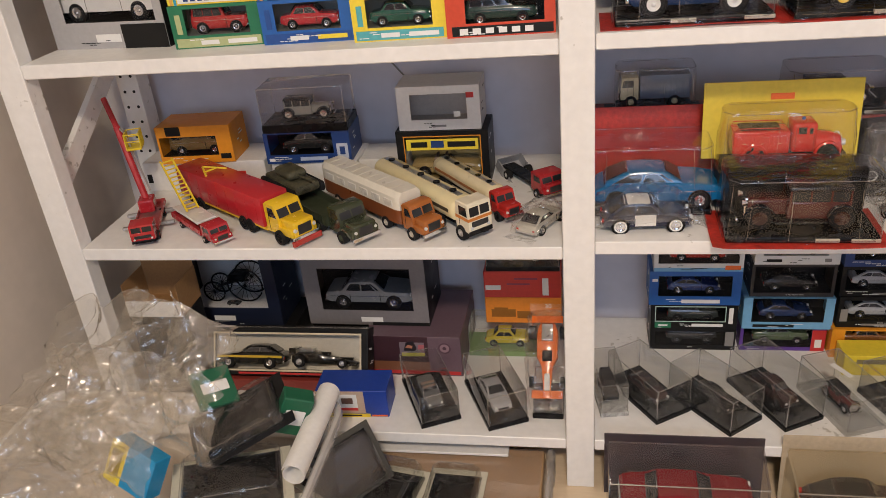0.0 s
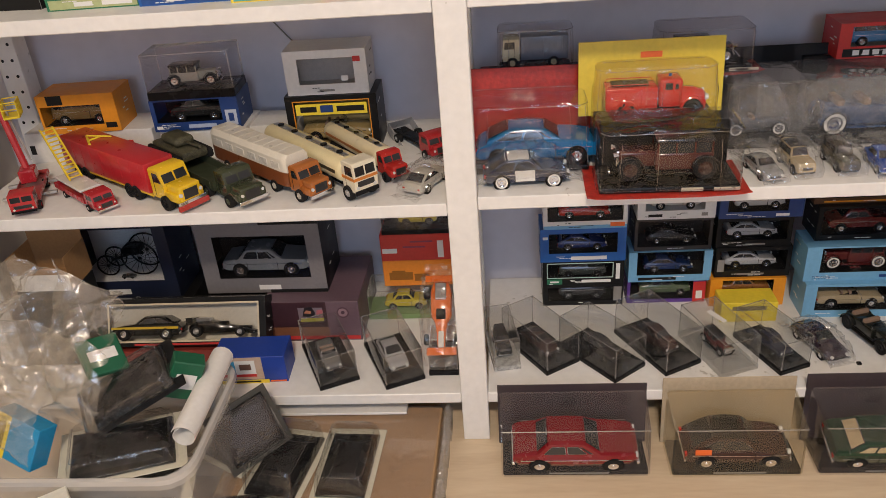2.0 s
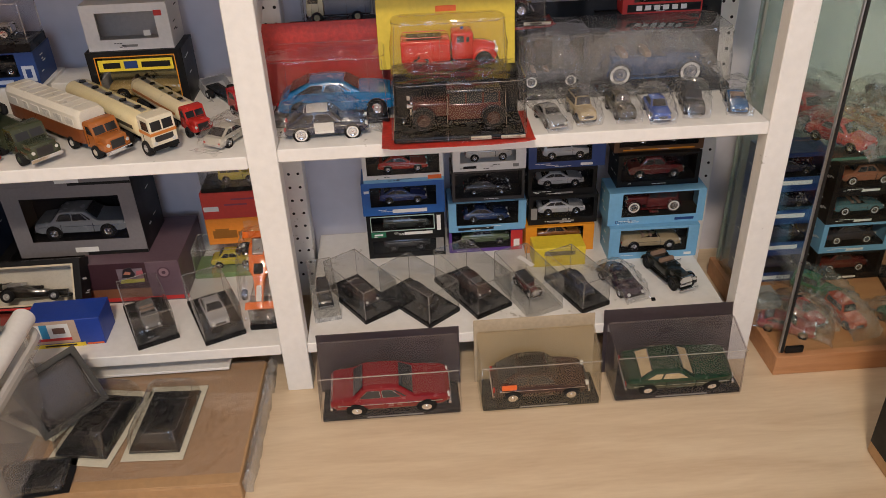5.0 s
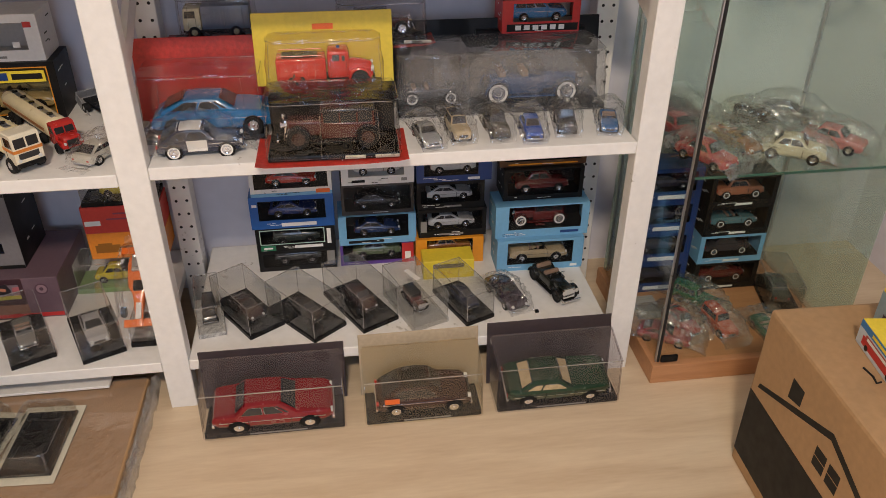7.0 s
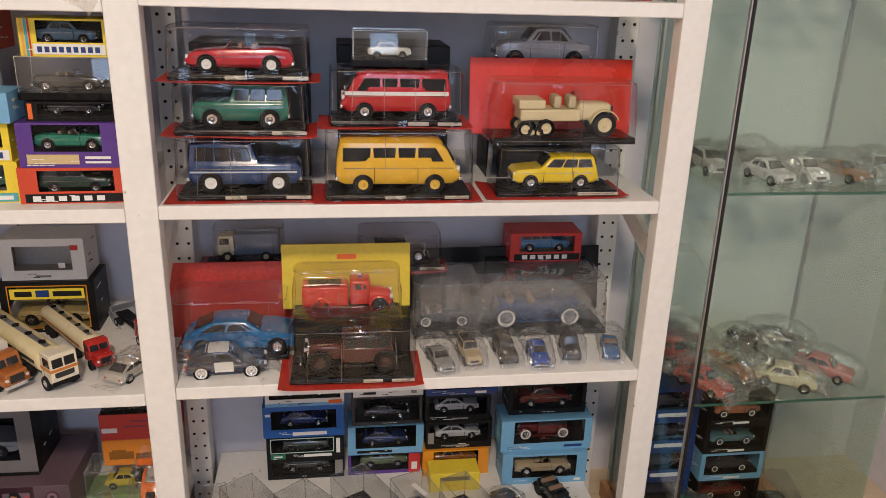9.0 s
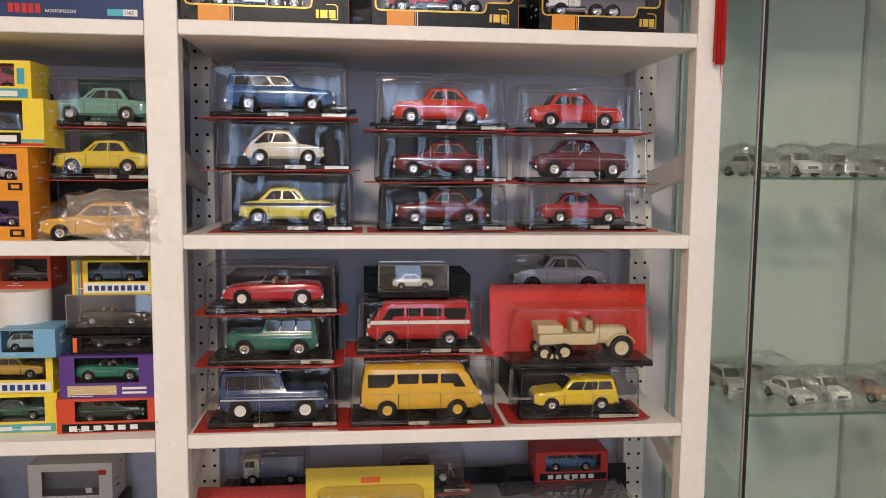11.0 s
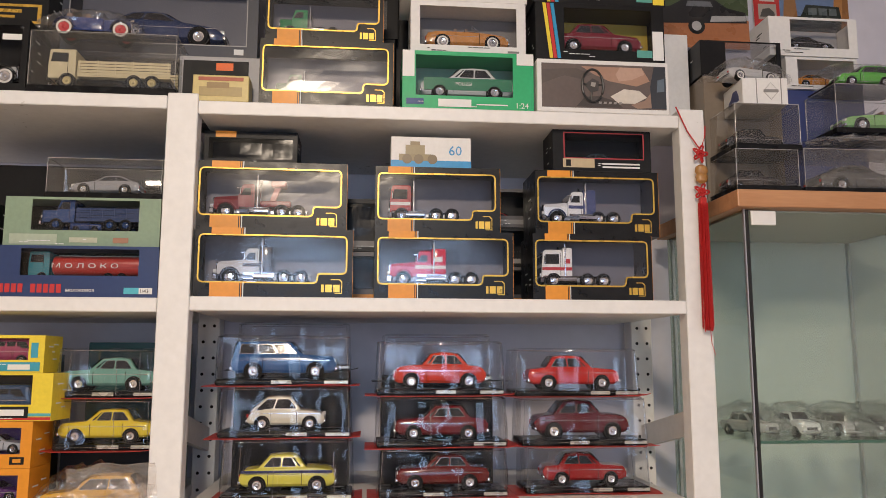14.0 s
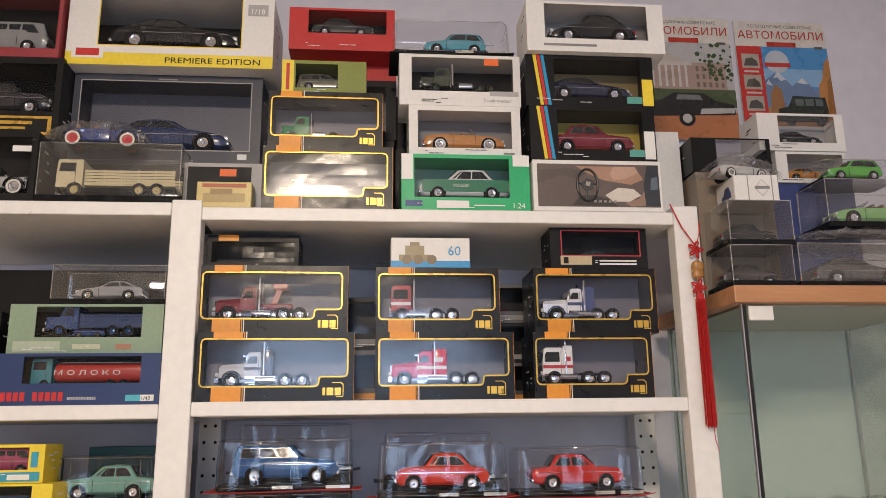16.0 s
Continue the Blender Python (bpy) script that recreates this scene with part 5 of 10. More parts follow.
def acrylic_case(w, d, h, m, label, base=0.010, cover=None, floor=None, group="display cases"):
    """A clear box cover on a flat base; the base lies at z = 0, x across, y along."""
    c = thing("display_case", m, label, "display case", group)
    part("base", soft_box(-w / 2, w / 2, -d / 2, d / 2, 0.0, base, 0.0015), floor or BLACK, c, "flat case base")
    bm = bmesh.new()
    a, b, z0, z1 = w / 2 - 0.002, d / 2 - 0.002, base + 0.0003, h
    vs = [[bm.verts.new((x, y, z)) for x, y in ((-a, -b), (a, -b), (a, b), (-a, b))] for z in (z0, z1)]
    for i in range(4):
        bm.faces.new((vs[0][i], vs[0][(i + 1) % 4], vs[1][(i + 1) % 4], vs[1][i]))
    bm.faces.new(vs[1])
    bmesh.ops.bevel(bm, geom=[e for e in bm.edges if not e.is_boundary], offset=0.0012, segments=2, affect="EDGES", profile=0.5)
    cv = part("cover", fixed(bm), cover or ACRYL, c, "clear acrylic cover", smooth=True)
    cv.visible_shadow = False
    # Slim pale bars stand in for light caught along the cover's edges.
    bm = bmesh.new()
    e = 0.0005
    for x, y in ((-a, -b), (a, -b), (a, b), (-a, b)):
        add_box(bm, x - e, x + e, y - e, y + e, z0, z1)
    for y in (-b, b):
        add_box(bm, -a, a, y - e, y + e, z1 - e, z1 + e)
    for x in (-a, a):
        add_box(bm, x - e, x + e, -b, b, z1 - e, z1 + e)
    part("cover_edge", bm, EDGEGLINT, c, "cover edges with a painted-in pale highlight")
    return c


# The pale haze paints in the highlight that an edge catches.
EDGEGLINT = clear("painted_edge_glint", (0.80, 0.80, 0.78), 0.30, 0.20, haze=0.30, hazecol=(0.80, 0.78, 0.74))


def round_corners(pts, r, n=4):
    """A closed outline in x and z with its corners rounded."""
    out = []
    for i, p in enumerate(pts):
        p, a, b = Vector(p), Vector(pts[i - 1]), Vector(pts[(i + 1) % len(pts)])
        pa, pb = p + (a - p).normalized() * r, p + (b - p).normalized() * r
        for j in range(n + 1):
            k = j / n
            out.append(tuple(pa * (1 - k) ** 2 + p * 2 * k * (1 - k) + pb * k * k))
    return out


def film_pane(x0, x1, y, z0, z1, nx=8, nz=4):
    """A thin sheet of film that bellies a little between its glued edges."""
    bm = bmesh.new()
    rows = []
    for j in range(nz + 1):
        rows.append([])
        for i in range(nx + 1):
            u, v = i / nx, j / nz
            rows[-1].append(bm.verts.new((x0 + (x1 - x0) * u, y + 0.0008 * math.sin(math.pi * u) * math.sin(math.pi * v) * math.sin(3 + 5 * u + 2 * v), z0 + (z1 - z0) * v)))
    for a, b in zip(rows, rows[1:]):
        for i in range(nx):
            bm.faces.new((a[i], a[i + 1], b[i + 1], b[i]))
    return bm


def window_box(w, d, h, m, label, shell, front=None, win=(0.07, 0.93, 0.2, 0.9), cut=None, side_win=0.0, inside=None, name="window_box", group="", category="model box",
               rimcol=None, top_win=False, prints=(), film=None, rimw=0.0018, deck=0.008):
    """A carton with a window. Local x across, y from the front (0) to the back, z up. win: window's left, right, bottom, top as shares;
    cut: (x share, z share) of a step cut out of the window's lower right; prints: plates on the front as (x0, x1, z0, z1, material)."""
    b = thing(name, m, label, category, group)
    t = 0.0012
    front = front or shell
    x0, x1 = -w / 2, w / 2
    if top_win:
        bm = boxes((x0, x1, d - t, d, 0, h), (x0, x0 + t, t, d - t, 0, h), (x0 + t, x1 - t, t, d - t, 0, t), (x1 - t, x1, t, d - t, 0, h))
    else:
        bm = bmesh.new()
        add_loft(bm, [[(x, yy, zz) for x, zz in ((x0 + k, k), (x1 - k, k), (x1 - k, h - k), (x0 + k, h - k))] for yy, k in ((d - t, t), (t, t), (t, 0), (d, 0))])
    part("shell", fixed(bm), shell, b, "folded card shell")
    part("liner", boxes((x0 + 2.2 * t, x1 - 2.2 * t, d * 0.80, d * 0.80 + t, 1.5 * t, h - 1.5 * t)), inside or BLACKCARD, b, "inner card back")
    part("tray", boxes((x0 + 2.2 * t, x1 - 2.2 * t, 2.5 * t, d * 0.795, 1.5 * t, max(deck, 0.008))), inside or BLACKCARD, b, "inner card tray")
    a, c, e, f = x0 + win[0] * w, x0 + win[1] * w, win[2] * h, win[3] * h
    outer = [(x0, 0), (x1, 0), (x1, h), (x0, h)]
    bm = bmesh.new()
    if cut:
        cx, cz = x0 + cut[0] * w, cut[1] * h
        hole = round_corners([(a, e), (cx, e), (cx, cz), (c, cz), (c, f), (a, f)], 0.007)
    else:
        hole = [(a, e), (c, e), (c, f), (a, f)]
    fronts = []
    for y in (0.0, t):
        vo = [bm.verts.new((x, y, z)) for x, z in outer]
        vh = [bm.verts.new((x, y, z)) for x, z in hole]
        n = len(vh)
        if cut:
            ring = [bm.edges.new((q[i], q[(i + 1) % len(q)])) for q in (vo, vh) for i in range(len(q))]
            bmesh.ops.triangle_fill(bm, use_beauty=True, use_dissolve=False, edges=ring)
            fs = []
        else:
            fs = [(vo[i], vo[(i + 1) % 4], vh[(i + 1) % 4], vh[i]) for i in range(4)]
        for q in fs:
            bm.faces.new(q)
        fronts.append((vo, vh))
    for k in (0, 1):
        p, q = fronts[0][k], fronts[1][k]
        for i in range(len(p)):
            bm.faces.new((p[i], p[(i + 1) % len(p)], q[(i + 1) % len(p)], q[i]))
    part("front_panel", fixed(bm), front, b, "printed front with a window")
    pane = part("pane", film_pane(a - 0.002, c + 0.002, t + 0.0005, e - 0.002, f + 0.002), film or PANE, b, "clear film window")
    pane.visible_shadow = False
    if rimcol:
        bm = bmesh.new()
        k, n = rimw, len(hole)
        rings = []
        for i in range(n):
            (p0, q0), (p1, q1), (p2, q2) = hole[i - 1], hole[i], hole[(i + 1) % n]
            dx, dz = p2 - p0, q2 - q0
            if not cut:
                px, pz = math.copysign(k, p1 - (a + c) / 2), math.copysign(k, q1 - (e + f) / 2)
            else:
                ln = math.hypot(dx, dz)
                px, pz = dz / ln * k, -dx / ln * k
            rings.append([(p1, -0.0005, q1), (p1 + px, -0.0005, q1 + pz), (p1 + px, 0.0, q1 + pz), (p1, 0.0, q1)])
        add_loft(bm, rings + [rings[0]], cap=False)
        part("window_rim", fixed(bm), rimcol, b, "printed window border")
    for i, (p0, p1, q0, q1, mt) in enumerate(prints):
        bm = bmesh.new()
        add_plate(bm, x0 + p0 * w, x0 + p1 * w, q0 * h, q1 * h, -0.0005 - 0.00012 * i, 0.0003)
        part("print", bm, mt, b)
    rnd = random.Random(int(w * 9000) + int(h * 7000) + int((m.translation.x + 3) * 1000))
    ink = BLACKINK if (front in (WHITECARD, GREYCARD) or front.name.startswith("yellow")) else WHITEINK
    bm = bmesh.new()
    zt = min(win[2] * h - 0.003, 0.014) if w < 0.25 and name != "lorry_box" else 0.0
    while zt > 0.0045:
        p0 = x0 + rnd.uniform(0.05, 0.55) * w
        for _ in range(rnd.randint(1, 4)):
            p1 = min(p0 + rnd.uniform(0.003, 0.011), x1 - 0.003)
            if p1 > p0 + 0.001:
                add_box(bm, p0, p1, -0.0016, -0.0013, zt - 0.0012, zt)
            p0 = p1 + 0.0014
        zt -= rnd.uniform(0.0024, 0.0040)
    for _ in range(4):
        yy, zz = rnd.uniform(0.15, 0.6) * d, rnd.uniform(0.2, 0.8) * h
        for sx in (x0 - 0.0003, x1):
            add_box(bm, sx, sx + 0.0003, yy, yy + rnd.uniform(0.006, 0.02), zz, zz + 0.0022)
    tagged(part("small_print", bm, ink, b, "tiny printed lines"), kind="stuff")
    if top_win:
        part("top_pane", boxes((x0 + t, x1 - t, t, d - t, h - t, h - 0.0006)), film or PANE, b, "clear film top").visible_shadow = False
    return b


def plain_box(w, d, h, m, label, material, name="carton", category="box", group="", prints=(), r=0.0012):
    b = thing(name, m, label, category, group)
    part("body", soft_box(-w / 2, w / 2, 0, d, 0, h, r, 1), material, b)
    for i, (p0, p1, q0, q1, mt) in enumerate(prints):
        bm = bmesh.new()
        add_plate(bm, -w / 2 + p0 * w, -w / 2 + p1 * w, q0 * h, q1 * h, -0.0003 - 0.0001 * i, 0.0003)
        part("print", bm, mt, b)
    return b


def film_bag(m, length, width, high, label, seed, group="bagged model cars", film=None):
    """A crumpled clear bag over a small thing, of many sharp facets with pinched ends; long axis x."""
    rnd = random.Random(seed)
    at = Vector((seed * 1.37, seed * 0.71, 3.1))
    bag = thing("plastic_bag", m, label, "plastic bag", group)
    bm = bmesh.new()
    rings = []
    n, k = 22, 22
    for i in range(n + 1):
        u = i / n
        e = max(0.06, math.sin(math.pi * min(1.0, 0.04 + 0.96 * u)) ** 0.40) if u < 1 else 0.08
        ring = []
        for j in range(k):
            a = 2 * math.pi * j / k
            p = Vector((4.2 * u, 1.6 * math.cos(a), 1.6 * math.sin(a)))
            q = 0.93 + 0.30 * (0.45 - abs(noise.noise(p * 1.3 + at))) + 0.20 * (0.4 - abs(noise.noise(p * 3.4 + at))) + rnd.uniform(-0.045, 0.045)
            z = (0.5 + 0.5 * math.sin(a)) ** 0.8 * high * e * q
            ring.append(((u - 0.5) * length * (1 + 0.05 * noise.noise(p + at)) + rnd.uniform(-1, 1) * 0.010 * length, math.cos(a) * width / 2 * (0.74 + 0.26 * e) * q, max(0.0006, z)))
        rings.append(ring)
    add_loft(bm, rings, cap=False)
    bmesh.ops.triangulate(bm, faces=bm.faces)
    f = part("film", fixed(bm), film or FILM, bag, "crinkled clear film")
    f.visible_shadow = False
    bm = bmesh.new()
    rows = []
    for i in range(9):
        y = (i / 8 - 0.5) * width * 0.86
        rows.append([bm.verts.new((-0.49 * length - d * (0.016 + 0.05 * length), y * (1 + 0.12 * d), max(0.0008, 0.003 + 0.005 * noise.noise(Vector((i * 0.9, d * 2.0, seed))) + 0.006 * d * rnd.random()))) for d in (0, 0.5, 1)])
    for a, b in zip(rows, rows[1:]):
        for i in range(2):
            bm.faces.new((a[i], a[i + 1], b[i + 1], b[i]))
    part("seal", bm, film or FILM, bag, "flat welded end").visible_shadow = False
    return bag

def film_sheet(corners, label, seed, film, bulge=0.03, fold=0.020, n=72, loose=0.036):
    """A loose clear sheet hung between four corners, with long soft folds and fine creases."""
    g = thing("plastic_bag", pose(*corners[0]), label, "plastic bag", "bags in the tub")
    c = [Vector(p) - Vector(corners[0]) for p in corners]
    nrm = (c[1] - c[0]).cross(c[3] - c[0]).normalized()
    if nrm.y > 0:
        nrm = -nrm
    at = Vector((seed * 5.3, seed * 2.9, seed))
    bm = bmesh.new()
    grid = []
    for i in range(n + 1):
        row = []
        for j in range(n + 1):
            u, v = i / n, j / n
            p = (c[0] * (1 - u) + c[1] * u) * (1 - v) + (c[3] * (1 - u) + c[2] * u) * v
            q = Vector((u, v, 0))
            h = bulge * 16 * u * (1 - u) * v * (1 - v) * 0.6
            h += fold * (1 - 2.2 * abs(noise.noise(Vector((u * 3.2 + v * 1.4, v * 1.7 - u * 0.6, 0)) + at)))
            h += fold * 0.55 * (0.5 - abs(noise.noise(Vector((u * 5 - v * 6, v * 4 + u * 2, 1)) + at)))
            h += fold * 0.42 * (0.4 - abs(noise.noise(Vector((u * 11 + v * 5, v * 8 - u * 7, 2)) + at)))
            h += fold * 0.22 * (0.4 - abs(noise.noise(Vector((u * 19 - v * 9, v * 21 + u * 4, 5)) + at)))
            h += fold * 0.08 * noise.noise(q * 40 + at)
            side = Vector((noise.noise(q * 3 + at * 2), 0, noise.noise(q * 3 - at))) * loose
            row.append(bm.verts.new(p + nrm * h + side))
        grid.append(row)
    for i in range(n):
        for j in range(n):
            bm.faces.new((grid[i][j], grid[i + 1][j], grid[i + 1][j + 1], grid[i][j + 1]))
    edge = [v.co.copy() for v in grid[n][::3]]
    me = part("film", bm, film, g, "creased clear film", smooth=True)
    me.visible_shadow = False
    part("seal", tube(edge, 0.0006, 5), film, g, "welded edge").visible_shadow = False
    return g


def shape_print(owner, pts, colour, k, name="print"):
    """A flat printed shape on a front face, the k-th layer."""
    bm = bmesh.new()
    add_loft(bm, [[(x, y, zz) for x, zz in pts] for y in (-0.0004 - 0.0002 * k, -0.0002)])
    part(name, fixed(bm), card(colour), owner)


# ---- right bay: rows three to five ----
def pack_with_car(xc, y, z, w, d, h, seed, kind, colour, length, words, flip=False, label="clear dome blister pack on a curled red card", turn=0.0, plinth=0.012, **car):
    m = pose(xc, y, z, 0, 0, turn)
    blister_pack(w, d, h, m, label, seed, plinth=plinth)
    return model_car(kind, length, colour, m @ pose(0, d * 0.48, plinth + 0.0008), words, "model cars in blister packs", flip=flip, **car)


RED, DARKRED, BLUE = (0.58, 0.03, 0.02), (0.17, 0.012, 0.014), (0.03, 0.12, 0.30)
YELLOW, GREEN, OFFWHITE = (0.80, 0.52, 0.03), (0.03, 0.16, 0.08), (0.72, 0.68, 0.55)
WHITERIM = paint((0.78, 0.77, 0.74), 0.35)

Y0 = 0.030
pack_with_car(0.158, Y0 - 0.012, S[3], 0.220, 0.105, 0.103, 1, "jeep", (0.022, 0.055, 0.15), 0.178, "dark blue off-road estate model with white wheels", rim=WHITERIM, band=((0.5, 0.55, 0.6), 0.40, 0.43))
pack_with_car(0.156, Y0 - 0.004, S[3] + 0.1036, 0.212, 0.105, 0.086, 2, "jeep", (0.02, 0.15, 0.11), 0.150, "dark green off-road model in a reflecting dome", flip=True)
pack_with_car(0.158, Y0 - 0.006, S[3] + 0.1902, 0.222, 0.105, 0.084, 3, "open", (0.50, 0.02, 0.035), 0.164, "dark red convertible model with chrome bumpers", flip=True, rim=WHITERIM)
pack_with_car(0.408, Y0 - 0.020, S[3], 0.250, 0.110, 0.118, 4, "van", (0.78, 0.47, 0.04), 0.205, "yellow minibus model with yellow wheels", rim=paint((0.70, 0.45, 0.05), 0.4))
pack_with_car(0.404, Y0, S[3] + 0.1186, 0.222, 0.105, 0.094, 5, "van", (0.50, 0.02, 0.025), 0.178, "dark red minibus model with a white band", flip=True, band=((0.75, 0.74, 0.72), 0.50, 0.58))
acrylic_case(0.122, 0.062, 0.056, pose(0.394, Y0 + 0.055, S[3] + 0.2136), "small display case on top of a blister pack", base=0.012)
model_car("sedan", 0.070, (0.66, 0.66, 0.58), pose(0.394, Y0 + 0.055, S[3] + 0.2262), "small pale cream model car with a dark roof", roof=(0.03, 0.03, 0.03))
pack_with_car(0.681, Y0 - 0.006, S[3], 0.222, 0.100, 0.088, 6, "wagon", (0.80, 0.58, 0.02), 0.150, "bright yellow five-door model car", flip=True)


BRIGHTRED = mat("glossy_red_card", (0.66, 0.04, 0.02), 0.3, vary=0.08, scale=12, bump=0.1)


def standing_blister(xc, y, z, w, h, d, rim, label, seed, lean=-12, film=None, plinth=0.012, sticker=False, rim_up=0.028):
    """A pack whose card stands up behind the dome and leans back."""
    m = pose(xc, y, z)
    p = thing("blister_pack", m, label, "blister pack", "blister packs")
    back = part("backing_card", soft_box(-w / 2 - 0.018, w / 2 + 0.018, 0.0, 0.0016, 0.0, h + rim_up, 0.0007, 1), rim, p, "stiff printed card")
    back.matrix_basis = pose(0, d, 0.0006, lean, 0, 0)
    part("plinth", soft_box(-w / 2 + 0.004, w / 2 - 0.004, 0.004, d - 0.006, 0.0006, plinth, 0.003), BLACK, p, "black plastic plinth")
    dm = part("dome", dome_mesh(w, d - 0.003, h, 0.93, 0.014, 0.0006, ridge=0.002, seed=seed), film or CLEAR, p, "clear vacuum-formed dome", smooth=True)
    dm.visible_shadow = False
    part("dome_edge", dome_edges(w, d - 0.003, h, seed, 0.93, 0.0006, r=0.014), DOMEEDGE, p, "thick bright folds of the dome").visible_shadow = False
    if sticker:
        s = part("price_sticker", soft_box(-0.018, 0.018, -0.0012, -0.0002, h + rim_up - 0.030, h + rim_up - 0.020, 0.0004, 1), STICKER, p, "orange price sticker")
        s.matrix_basis = back.matrix_basis.copy()
    return p


standing_blister(0.690, Y0 + 0.010, S[3] + 0.0886, 0.262, 0.105, 0.095, BRIGHTRED, "blister pack with a large bright red backing card", 7, lean=-9)


def half_track(m):
    t = thing("model_truck", m @ pose(-0.09, 0, 0), "sand-coloured half-track model with an open cab", "model truck")
    sand = paint((0.66, 0.56, 0.33), 0.5)
    part("bonnet", soft_box(0.105, 0.165, -0.020, 0.020, 0.026, 0.056, 0.008, 3), sand, t, smooth=True)
    part("radiator", soft_box(0.162, 0.167, -0.018, 0.018, 0.024, 0.052, 0.002), GRILLE, t)
    part("body", soft_box(0.004, 0.108, -0.026, 0.026, 0.026, 0.046, 0.003), sand, t)
    part("load_box", soft_box(0.0, 0.046, -0.028, 0.028, 0.0465, 0.062, 0.003), sand, t)
    for x in (0.062, 0.088):
        part("seat", soft_box(x, x + 0.014, -0.018, 0.018, 0.0465, 0.068, 0.004), paint((0.5, 0.42, 0.26), 0.6), t, smooth=True)
    part("windscreen", boxes((0.104, 0.106, -0.022, 0.022, 0.056, 0.078)), CLEAR, t)
    bm = bmesh.new()
    ring = [[(0.097 + 0.009 * math.cos(a) * 0.3, 0.009 * math.sin(a), 0.064 + 0.009 * math.cos(a)) + () for a in (2 * math.pi * i / 14,)][0] for i in range(15)]
    bm.free()
    part("steering_wheel", tube(ring, 0.0012), BLACK, t)
    for s in (1, -1):
        wheel(t, 0.150, s * 0.026, 0.021, 0.012, sand, 0.62)
        for x in (0.012, 0.048):
            wheel(t, x, s * 0.026, 0.013 if x < 0.03 else 0.015, 0.012, sand, 0.72)
        for x in (0.024, 0.036):
            wheel(t, x, s * 0.026, 0.008, 0.011, sand, 0.7)
        bm = bmesh.new()
        pts = [(0.0, 0.013), (0.006, 0.001), (0.012, -0.0005), (0.048, -0.0005), (0.060, 0.006), (0.063, 0.016), (0.055, 0.028), (0.014, 0.0265), (0.004, 0.022)]
        add_loft(bm, [[(x * k + 0.031 * (1 - k), s * 0.026 + dy, 0.0008 + z * k + 0.013 * (1 - k)) for k, dy in ((1.0, -0.006), (1.0, 0.006), (0.9, 0.006), (0.9, -0.006))] for x, z in pts + pts[:1]], cap=False)
        part("track", fixed(bm), RUBBER, t)
        bm = bmesh.new()
        rings = []
        for i in range(9):
            a = radians(20 + 150 * i / 8)
            rings.append([(0.150 + 0.024 * k * math.cos(a), s * y, 0.021 + 0.024 * k * math.sin(a)) for k, y in ((1, 0.019), (1, 0.033), (1.08, 0.033), (1.08, 0.019))])
        add_loft(bm, rings)
        part("wing", fixed(bm), sand, t, smooth=True)
    return t


half_track(pose(0.700, Y0 + 0.050, S[3] + 0.1010))
blister_pack(0.205, 0.09, 0.088, pose(0.682, 0.170, S[3] + 0.1892), "clear dome pack behind the red card", 8, rim=BLACKCARD)
plain_box(0.20, 0.10, 0.1888, pose(0.682, 0.170, S[3]), "dark carton behind the front packs", BLACKCARD)
model_car("fifties", 0.176, (0.40, 0.42, 0.46), pose(0.682, 0.215, S[3] + 0.2020), "grey fifties saloon model", flip=True)
for i, (x, w, c) in enumerate(((0.16, 0.2, (0.05, 0.05, 0.06)), (0.41, 0.2, (0.06, 0.05, 0.05)))):
    plain_box(w, 0.14, 0.235, pose(x, 0.185, S[3]), "dark cartons stacked behind the front packs", BLACKCARD)

# row four
Y0 = 0.046
pack_with_car(0.183, Y0, S[4], 0.222, 0.10, 0.100, 11, "fifties", (0.72, 0.66, 0.10), 0.158, "pale yellow fifties saloon with a dark blue stripe", band=((0.03, 0.03, 0.10), 0.50, 0.57))
pack_with_car(0.177, Y0 + 0.004, S[4] + 0.1006, 0.226, 0.10, 0.085, 12, "hump", (0.70, 0.66, 0.52), 0.130, "small cream two-door model car", rim=CHROME)
pack_with_car(0.172, Y0 + 0.004, S[4] + 0.1862, 0.230, 0.10, 0.086, 13, "wagon", (0.03, 0.10, 0.26), 0.176, "blue and white estate model under a creased dome", roof=(0.5, 0.5, 0.5))
pack_with_car(0.444, Y0 + 0.010, S[4], 0.226, 0.10, 0.082, 14, "sedan", (0.13, 0.012, 0.012), 0.158, "dark maroon saloon model", flip=True)
pack_with_car(0.441, Y0 + 0.006, S[4] + 0.0826, 0.230, 0.10, 0.086, 15, "sedan", (0.15, 0.010, 0.014), 0.160, "dark red saloon model", flip=True)
pack_with_car(0.438, Y0 + 0.004, S[4] + 0.1692, 0.226, 0.10, 0.094, 16, "fifties", (0.60, 0.04, 0.015), 0.160, "bright orange-red saloon model with a cream roof", flip=True, roof=(0.66, 0.10, 0.04))
pack_with_car(0.700, Y0 + 0.034, S[4], 0.230, 0.10, 0.082, 17, "sedan", (0.34, 0.018, 0.018), 0.150, "red estate car model with chrome trim")
pack_with_car(0.690, Y0 + 0.012, S[4] + 0.0826, 0.230, 0.10, 0.084, 18, "fifties", (0.11, 0.012, 0.018), 0.168, "dark red vintage-style estate model")
pack_with_car(0.676, Y0 + 0.008, S[4] + 0.1672, 0.228, 0.10, 0.084, 19, "sedan", (0.55, 0.028, 0.02), 0.162, "bright red fastback saloon model", rim=CHROME)
blister_pack(0.215, 0.10, 0.09, pose(0.175, 0.205, S[4] + 0.21), "clear dome pack stacked at the back", 20, rim=BLACKCARD)
plain_box(0.21, 0.11, 0.2096, pose(0.175, 0.20, S[4]), "dark carton behind the packs", BLACKCARD)
